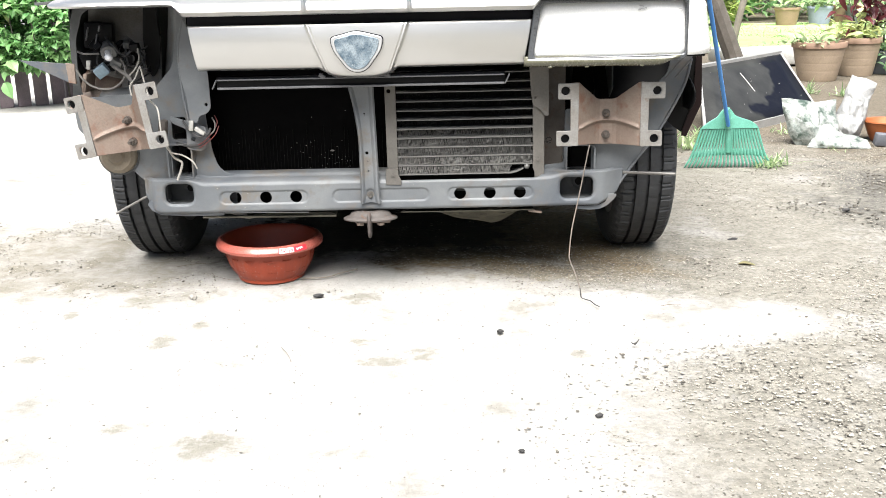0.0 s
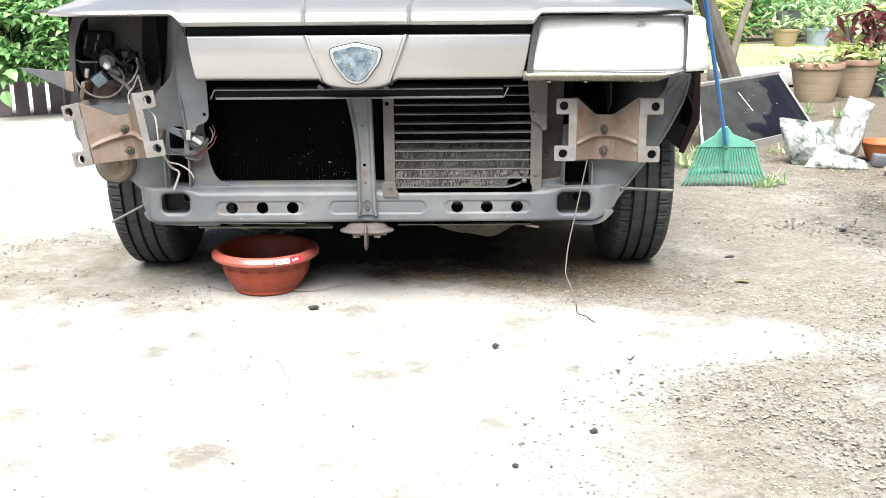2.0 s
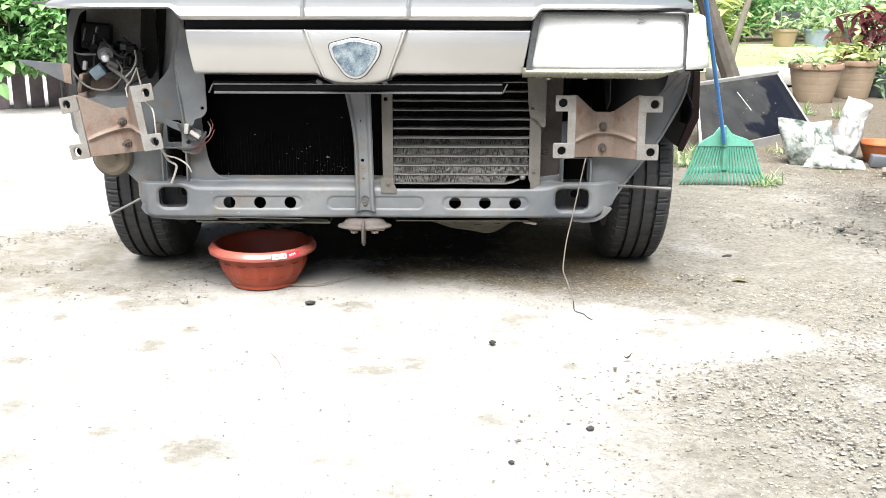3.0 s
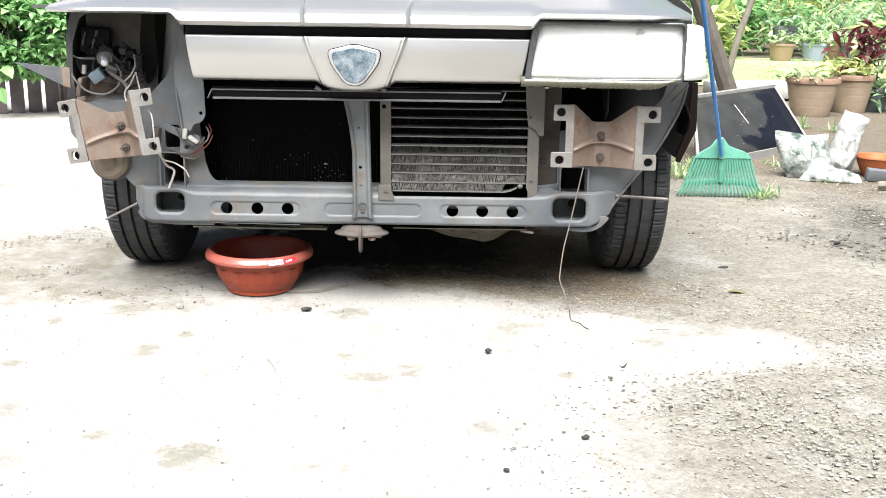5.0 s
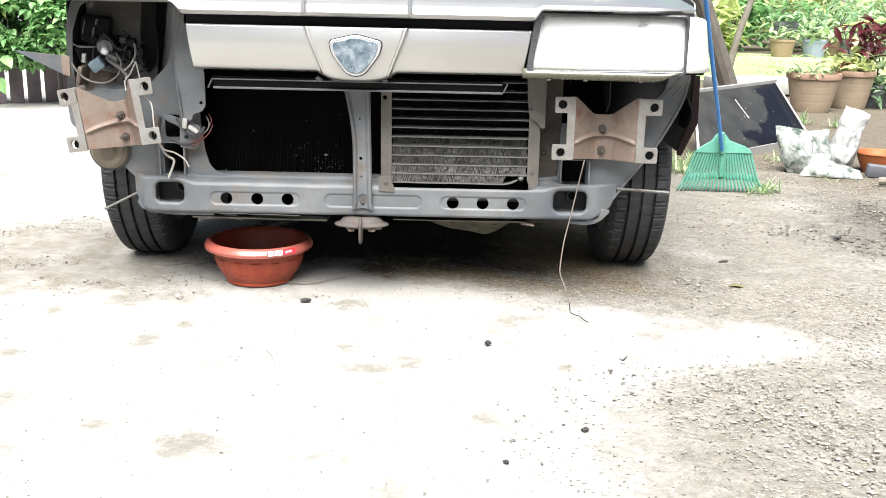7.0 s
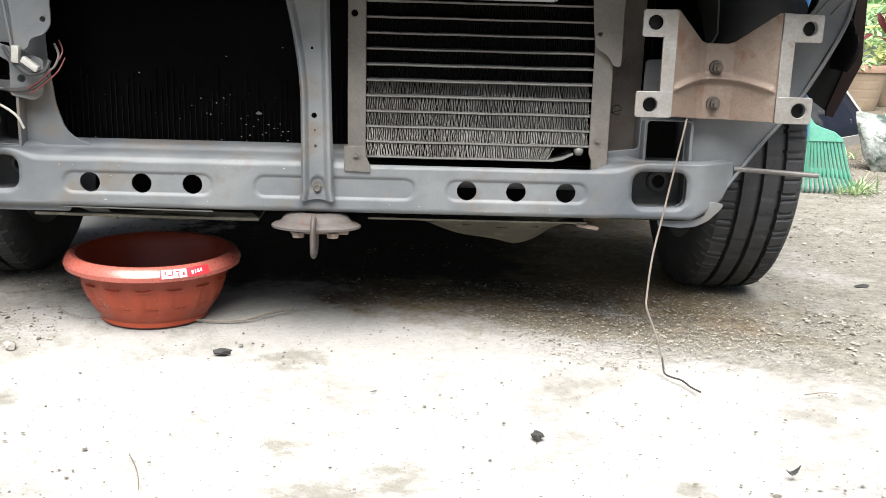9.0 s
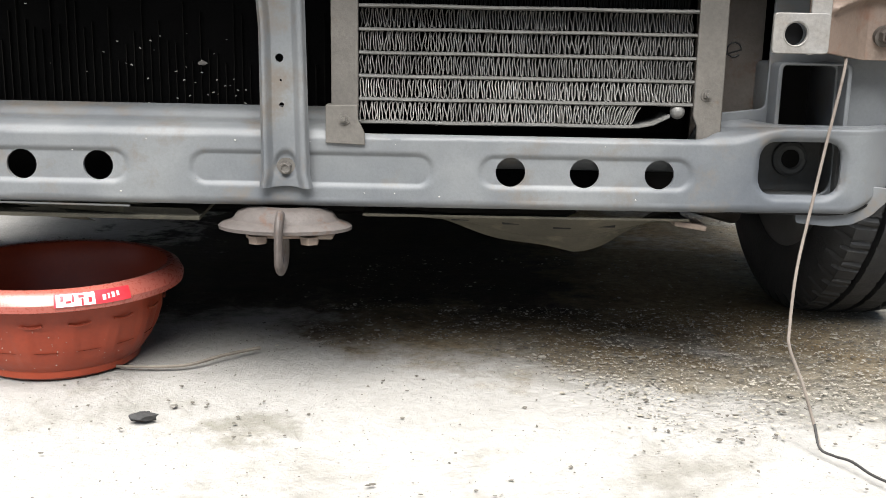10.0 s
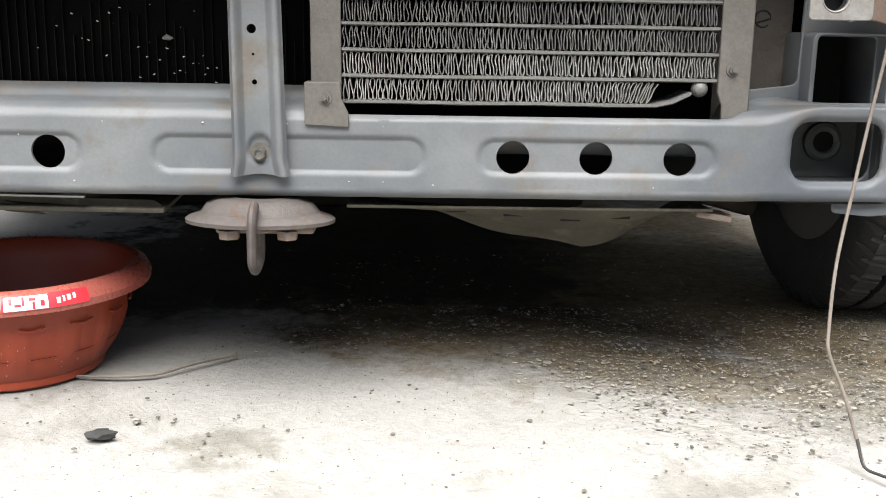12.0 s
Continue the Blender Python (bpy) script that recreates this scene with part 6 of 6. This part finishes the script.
sack("upright white plastic sack folded over itself", (1.797, 1.98, 0.0), -8, ((-0.060, 0.0), (0.070, 0.0), (0.142, 0.232), (0.045, 0.275)), 0.065, 2.3, SACK)
sack("flattened white sack with green print", (1.71, 1.83, 0.0), -14, ((-0.095, 0.0), (0.150, 0.0), (0.140, 0.030), (-0.050, 0.085)), 0.040, 4.0, SACK_PRINT)

# orange bowl and scraps
bw = thing("bowl", "faded orange plastic bowl with soil", "bowl", (1.985, 1.97, 0))
bm = bmesh.new()
lathe(bm, [(0.0, 0.004), (0.055, 0.0), (0.065, 0.012), (0.082, 0.055), (0.090, 0.078), (0.095, 0.080), (0.094, 0.086), (0.086, 0.084), (0.074, 0.045), (0.0, 0.040)], 48)
part("shell", bm, ORANGE, bw)
part("dirt", cyl(bmesh.new(), (0, 0, 0.04), (0, 0, 0.052), 0.074, 0.06, 24), POTSOIL, bw)
bm = box(bmesh.new(), (0, 0, 0.026), (0.09, 0.03, 0.05), Euler((0.2, 0.1, 0)), 0.004)
tagged(part("plastic_scrap", bm, POT_DARK), "dark scrap of plastic beside the bowl", "scrap").location = (1.93, 1.84, 0)
bm = tube([(0, 0, 0.018), (0.07, -0.03, 0.024), (0.15, -0.02, 0.030)], 0.016, 8, 0.012)
tagged(part("wood_offcut", bm, BARK), "pale broken branch on the soil", "branch").location = (1.86, 1.66, 0)


# ---- picket fence with a creeper over it ----
def fence():
    ob = thing("picket_fence", "dark stained low picket fence", "fence", (-2.62, 3.55, 0), 33)
    for k in range(11):
        x = -0.45 + k * 0.098
        me = plate([(x - 0.037, 0.0), (x + 0.037, 0.0), (x + 0.037, 0.62), (x, 0.66), (x - 0.037, 0.62)], (), 0.0, 0.018, 0.002)
        part("picket", me, PICKET, ob)
    for z in (0.30, 0.55):
        part("rail", box(bmesh.new(), (0.06, 0.035, z), (1.25, 0.03, 0.05), bevel=0.003), PICKET, ob)
    for x in (-0.5, 0.62):
        part("post", box(bmesh.new(), (x, 0.07, 0.36), (0.07, 0.07, 0.72), bevel=0.004), PICKET, ob)


fence()
cp = thing("creeper", "broad-leaved green creeper hanging over the fence", "shrub", (-2.32, 3.62, 0))
for k in range(7):
    part("stem", tube([(-0.25 + 0.09 * k, 0.25, 0.0), (-0.28 + 0.1 * k, 0.15, 0.4), (-0.3 + 0.11 * k, -0.05, 0.62), (-0.3 + 0.12 * k, -0.12, 0.36)], 0.006, 6, 0.003), TIMBER, cp)
foliage(cp, "leaves", LEAF_BIG, blob(rl, (0.08, 0.0, 0.48), (0.50, 0.20, 0.27), 3400, 0.1), 0.046, 0.022, 50, curl=0.45, upward=0.0)
foliage(cp, "young_leaves", LEAF_YEL, blob(rl, (-0.05, -0.10, 0.60), (0.12, 0.08, 0.12), 40), 0.07, 0.016, 51)
foliage(cp, "hanging_leaves", LEAF_BIG, [(0.02 + rl.gauss(0, 0.02), -0.16, 0.17 + 0.03 * k) for k in range(6)] + [(-0.08, -0.16, 0.16), (-0.06, -0.15, 0.22)], 0.08, 0.032, 52, curl=0.2, upward=-0.8)
hw = new("wall_house", finish(box(bmesh.new(), (-4.4, 6.6, 1.4), (4.2, 0.2, 2.8), bevel=0.01)))
hw.data.materials.append(WALL)
tagged(hw, "lilac-grey rendered house wall", "wall", kind="structure")
# wall added out of view, to stop light from behind the car
cw = new("wall_light_block", finish(box(bmesh.new(), (-0.05, 3.75, 1.3), (2.5, 0.15, 2.6), bevel=0.01)))
cw.data.materials.append(WALL)
tagged(cw, "unseen lilac-grey wall added behind the car to block light", "wall", kind="structure")
part("window_1", box(bmesh.new(), (-3.55, 6.47, 1.0), (1.1, 0.06, 0.75), bevel=0.01), GLASS_DARK)
tagged(bpy.data.objects["window_1"], "dark window in the house wall", "window", kind="structure")


# ---- garden beyond the lawn ----
def lawn():
    r = random.Random(12)
    verts, faces = [], []
    for k in range(9000):
        x, y = r.uniform(2.0, 7.5), r.uniform(6.4, 10.2)
        if noise.noise((x * 1.5, y * 1.5, 2.0)) < -0.25:
            continue
        h, a_ = r.uniform(0.008, 0.022), r.uniform(0, 6.28)
        dx, dy = 0.008 * math.cos(a_), 0.008 * math.sin(a_)
        b_ = len(verts)
        verts += [(x - dx, y - dy, 0), (x + dx, y + dy, 0), (x + r.gauss(0, 0.012), y + r.gauss(0, 0.012), h)]
        faces.append((b_, b_ + 1, b_ + 2))
    me = bpy.data.meshes.new("grass")
    me.from_pydata(verts, [], faces)
    tagged(part("grass", me, GRASS), "short bright green lawn grass", "grass", kind="stuff")
    bm = bmesh.new()
    surf(bm, lambda u, v: (1.9 + 5.9 * u, 6.25 + 4.2 * v + 0.12 * math.sin(u * 9), 0.004 + 0.003 * noise.noise((u * 9, v * 9, 1))), 30, 20)
    sheet = part("lawn", bm, mat("mossy lawn ground", (0.27, 0.42, 0.14), (0.38, 0.52, 0.22), 0.9, 0.0, 5.0, 90.0, 0.5))
    tagged(sheet, "mossy bright green lawn", "lawn", kind="structure")


lawn()


def shrub(label, at, material, n, size, lw, seed, stems=5, name="shrub"):
    ob = thing(name, label, "shrub", at, group="garden border")
    r = random.Random(seed)
    for k in range(stems):
        t = k * 2.4
        q = Vector((math.cos(t) * size[0] * 0.5, math.sin(t) * size[1] * 0.5, size[2] * 1.5))
        part("stem", tube([(0.02 * k, 0, 0), q * 0.5 + Vector((0, 0, 0.05)), q], 0.012, 6, 0.004), BARK, ob)
    foliage(ob, "leaves", material, blob(r, (0, 0, size[2]), size, n, 0.15), lw[0], lw[1], seed + 100, curl=0.35, upward=0.35)
    return ob


BORDER = [
    ("yellow-green broad-leaved border shrub", (3.4, 10.2), LEAF_YEL, 260, (0.45, 0.35, 0.32), (0.22, 0.045)),
    ("pale leafy ground cover on the bank", (2.9, 9.6), LEAF_PALE, 300, (0.5, 0.35, 0.16), (0.10, 0.03)),
    ("mid-green leafy garden border shrub", (3.9, 11.2), LEAF_BIG, 380, (0.6, 0.4, 0.40), (0.15, 0.04)),
    ("ferny blue-green clump behind the pots", (5.2, 11.0), LEAF_BLUE, 520, (0.75, 0.45, 0.34), (0.18, 0.018)),
    ("bushy mid-green shrub behind the pots", (4.6, 11.4), LEAF_BIG, 420, (0.55, 0.4, 0.48), (0.12, 0.03)),
    ("tall yellow-green shrub behind the pots", (5.4, 12.2), LEAF_YEL, 320, (0.6, 0.4, 0.55), (0.24, 0.05)),
    ("pale leafy shrub in the border", (6.2, 11.3), LEAF_PALE, 380, (0.7, 0.5, 0.45), (0.14, 0.04)),
    ("dense green shrub in the border", (3.2, 12.0), LEAF_BIG, 420, (0.9, 0.5, 0.6), (0.18, 0.05)),
    ("mid-green leafy garden border shrub", (6.9, 12.6), LEAF_BIG, 420, (0.9, 0.6, 0.6), (0.18, 0.05)),
    ("yellow-green shrub in the border", (4.4, 13.2), LEAF_YEL, 420, (0.9, 0.6, 0.65), (0.22, 0.05)),
    ("pale-leaved shrub in the border", (7.6, 11.6), LEAF_PALE, 380, (0.8, 0.6, 0.5), (0.16, 0.04)),
    ("mid-green leafy garden border shrub", (2.2, 13.0), LEAF_BIG, 420, (0.9, 0.6, 0.7), (0.18, 0.05)),
]
for k, (label, (x, y), lf, n, size, lw) in enumerate(BORDER):
    shrub(label, (x, y, 0), lf, n, size, lw, 60 + k)


def woods():
    """Far greenery that closes the garden."""
    r = random.Random(77)
    verts, faces = [], []
    for k in range(5200):
        x = r.uniform(-9, 15)
        y = r.uniform(14.5, 18) if x > 0 else r.uniform(11, 16)
        z = abs(r.gauss(0.3, 1.2))
        leaf_verts(verts, faces, Vector((x, y, z)), Vector((r.gauss(0, 1), -0.5 + r.gauss(0, 1), r.gauss(0.2, 0.6))), r.uniform(0.2, 0.5), r.uniform(0.05, 0.12), Vector((0, -0.4, 1)), 0.3, 3)
    me = bpy.data.meshes.new("woods")
    me.from_pydata(verts, [], faces)
    tagged(part("far_greenery", me, LEAF_PALE), "dense sunlit greenery closing the garden", "greenery", kind="stuff")


woods()
# long pale leaf that arches into view
bl = thing("banana_leaf", "arching yellow-green banana leaf stalk", "plant", (6.6, 10.6, 0))
part("stalk", tube([(0.6, 0, 0), (0.12, 0, 0.42), (-0.6, -0.1, 0.475), (-1.3, -0.2, 0.41), (-1.65, -0.25, 0.34)], 0.034, 8, 0.014), LEAF_YEL, bl)

# pale flat block by the lawn
bm = box(bmesh.new(), (2.62, 5.35, 0.06), (0.9, 0.5, 0.10), Euler((0, 0, 0.1)), 0.02)
tagged(part("pale_slab", bm, WHITE_PL), "pale flat block at the lawn's edge", "slab")


# ---- weeds ----
def tuft(at, n, h, seed, material=LEAF_PALE):
    ob = thing("weed_tuft", "small green weed tuft in the soil", "weed", at, group="weeds")
    r = random.Random(seed)
    verts, faces = [], []
    for k in range(n):
        d = Vector((r.gauss(0, 0.7), r.gauss(0, 0.6), r.uniform(0.4, 1.4)))
        leaf_verts(verts, faces, Vector((r.gauss(0, 0.02), r.gauss(0, 0.02), 0.001)), d, h * r.uniform(0.5, 1.2), h * 0.055, Vector((0, 0.2, 1)), 0.35)
    me = bpy.data.meshes.new("blade")
    me.from_pydata(verts, [], faces)
    tagged(part("leafy_blade_tuft", me, material, ob), kind="stuff")


for k, (x, y, n, h) in enumerate(((1.345, 1.46, 40, 0.07), (1.40, 1.50, 26, 0.06), (1.30, 1.44, 20, 0.05), (1.20, 1.95, 30, 0.12), (1.13, 1.85, 24, 0.10), (1.70, 1.74, 14, 0.03), (2.22, 3.55, 30, 0.09), (2.35, 3.4, 24, 0.08), (1.62, 2.2, 18, 0.06))):
    tuft((x, y, 0), n, h, 200 + k)

# ---- loose things on the ground ----
DEBRIS = [("black_clod", "small black clod on the pale ground", CHAR, -0.150, 0.040, 0.0105, (1.5, 0.8, 0.55)), ("black_clod", "small black clod on the pale ground", CHAR, 0.260, -0.221, 0.0085, (0.9, 1.2, 0.7)), ("black_clod", "small dark clod on the pale ground", CHAR, 0.405, -0.630, 0.0075, (1.1, 0.9, 0.6)), ("black_clod", "small dark clod on the pale ground", CHAR, 0.266, -0.751, 0.0055, (1.1, 0.8, 0.6)), ("stone", "rounded grey stone on the pale ground", STONE, -0.443, 0.044, 0.0115, (1, 0.9, 0.7)), ("black_clod", "small dark clod on the soil", CHAR, 1.353, 0.758, 0.012, (1.2, 0.9, 0.6)), ("black_clod", "small dark clod on the soil", CHAR, 0.93, 0.46, 0.010, (1.6, 0.9, 0.5)), ("stone", "small grey stone on the pale ground", STONE, -0.130, 0.075, 0.005, (1, 1, 0.7))]
for k, (name, label, material, x, y, r, sq) in enumerate(DEBRIS):
    ob = part(name, rough_lump(r * 0.8, k + 1.5, sq, 2, 0.7), material, angle=25)
    ob.location = (x, y, r * sq[2] * 0.55)
    tagged(ob, label, "clod" if material is CHAR else "stone")
lf = bmesh.new()
surf(lf, lambda u, v: (0.008 * (u - 0.5) * 2, 0.004 * (v - 0.5) * math.sin(math.pi * u) * 2, 0.004 + 0.007 * (u - 0.4) ** 2 * 4), 8, 4)
ob = part("curled_leaf", lf, CHAR)
ob.location = (0.523, -0.310, 0.0)
tagged(thicken(ob, 0.001), "curled dark dry leaf", "leaf")
lf = bmesh.new()
surf(lf, lambda u, v: (0.026 * (u - 0.5) * 2, 0.012 * (v - 0.5) * math.sin(math.pi * (u * 0.96 + 0.02)) * 2, 0.004 + 0.004 * math.sin(u * 5)), 8, 4)
ob = part("fallen_leaf", lf, LEAF_DRY)
ob.location = (0.905, 0.226, 0.0)
tagged(thicken(ob, 0.001), "yellow fallen leaf on the soil", "leaf")
TWIGS = [[(-0.230, 0.180, 0.003), (-0.183, 0.176, 0.004), (-0.143, 0.184, 0.004), (-0.111, 0.211, 0.006), (-0.076, 0.243, 0.005)], [(-0.185, -0.285, 0.002), (-0.170, -0.315, 0.003), (-0.160, -0.340, 0.002), (-0.153, -0.365, 0.002)], [(-0.55, 0.30, 0.003), (-0.50, 0.315, 0.006), (-0.47, 0.32, 0.004)], [(0.622, -0.080, 0.003), (0.645, -0.074, 0.004), (0.668, -0.072, 0.003)], [(-0.444, 0.241, 0.003), (-0.427, 0.207, 0.005), (-0.383, 0.176, 0.004), (-0.350, 0.187, 0.003)], [(0.98, -0.42, 0.003), (1.03, -0.43, 0.005), (1.07, -0.42, 0.004)]]
for k, pts in enumerate(TWIGS):
    tagged(part("twig", tube(pts, 0.0016 if k == 0 else 0.0007, 6, 0.0022 if k == 0 else 0.0005), BARK if k == 0 else TWIG), "thin dry twig on the ground", "twig", "twigs")


# grit and pebbles
def pebbles():
    r = random.Random(31)
    base = bmesh.new()
    bmesh.ops.create_icosphere(base, subdivisions=1, radius=1.0)
    bv = [v.co.copy() for v in base.verts]
    bf = [tuple(v.index for v in f.verts) for f in base.faces]
    base.free()
    lots = {"pale_grit": ([], []), "dark_grit": ([], [])}

    def put(x, y, s, key):
        verts, faces = lots[key]
        b_ = len(verts)
        rot = Euler((r.random() * 6, r.random() * 6, r.random() * 6)).to_matrix()
        sx, sy, sz = s * r.uniform(0.7, 1.7), s * r.uniform(0.7, 1.5), s * r.uniform(0.3, 0.6)
        for v in bv:
            q = rot @ (v * r.uniform(0.6, 1.2))
            verts.append((x + q.x * sx, y + q.y * sy, q.z * sz + sz * 0.3))
        faces.extend(tuple(b_ + i for i in f) for f in bf)
    for k in range(200000):
        x, y = r.uniform(-0.2, 2.3), r.uniform(-1.0, 2.2)
        bend = max(0.0, y + 0.5)
        edge = x - min(0.90, 0.572 + 0.3 * y + 5.0 * bend * bend) + 0.16 * noise.noise((x * 4, y * 4, 5.0))
        band = min(y + 0.44 * x - 0.275 + 0.14 * noise.noise((x * 4, y * 4, 9.0)), x + 0.06)
        near = max(edge, band)
        if near < -0.05 or (near < 0.05 and r.random() > 0.3):
            continue
        if x < 0.62 and (y > 0.75 or (y > 0.38 and r.random() < 0.8)):
            continue
        if x > 0.62 and y > 0.30 and r.random() < 0.72 - 0.55 * step(1.35, 1.7, x):
            continue
        lush = noise.noise((x * 3.1, y * 3.1, 2.0))
        if r.random() > 0.50 + lush:
            continue
        s = min(0.0040, 0.0008 + r.expovariate(1 / 0.0008)) if x > 0.75 or y < -0.25 else min(0.0030, 0.0006 + r.expovariate(1 / 0.0005))
        heap = ((x - 1.62) * 2.3) ** 2 + ((y - 0.90) * 2.4) ** 2 < 0.7 + 1.2 * noise.noise((x * 6, y * 6, 1.5))
        # more dark grit under the car carries its shade; the heap is dark itself
        put(x, y, s * (1.5 if heap else 1.0), "dark_grit" if r.random() < (0.85 if heap else 0.50 if x < 0.66 and y > 0.18 else 0.24) else "pale_grit")
    for k in range(5200):
        x, y = r.gauss(0.1, 0.5), r.uniform(-0.9, 0.45)
        put(x, y, r.uniform(0.0003, 0.0010), "dark_grit" if r.random() < 0.75 else "pale_grit")
    for k in range(800):
        x, y = r.uniform(-1.2, 0.75), r.uniform(-0.95, 0.2)
        put(x, y, r.uniform(0.0008, 0.0022), "dark_grit")
    for k in range(9000):
        x, y = r.uniform(-0.03, 0.70), r.uniform(-0.02, 0.45)
        if y + 0.44 * x - 0.275 + 0.14 * noise.noise((x * 4, y * 4, 9.0)) > 0.0 and noise.noise((x * 9, y * 9, 3.0)) > -0.25:
            put(x, y, min(0.0021, 0.0005 + r.expovariate(1 / 0.0005)), "dark_grit" if r.random() < 0.3 else "pale_grit")
    for k in range(11000):
        x, y = r.uniform(-1.5, -0.40), r.uniform(0.05, 0.85)
        if noise.noise((x * 5, y * 5, 1.0)) > -0.05:
            put(x, y, min(0.004, 0.0006 + r.expovariate(1 / 0.0007)), "dark_grit" if r.random() < 0.45 else "pale_grit")
    for key, (verts, faces) in lots.items():
        me = bpy.data.meshes.new(key)
        me.from_pydata(verts, [], faces)
        pale = key == "pale_grit"
        tagged(part(key, me, mat(key.replace("_", " "), (0.340, 0.314, 0.262) if pale else (0.115, 0.104, 0.086), (0.175, 0.161, 0.134) if pale else (0.065, 0.058, 0.047), 0.9, 0.0, 60.0, 300.0, 0.3)), "loose " + key.replace("_", " ") + " and small stones", "grit", kind="stuff")


pebbles()
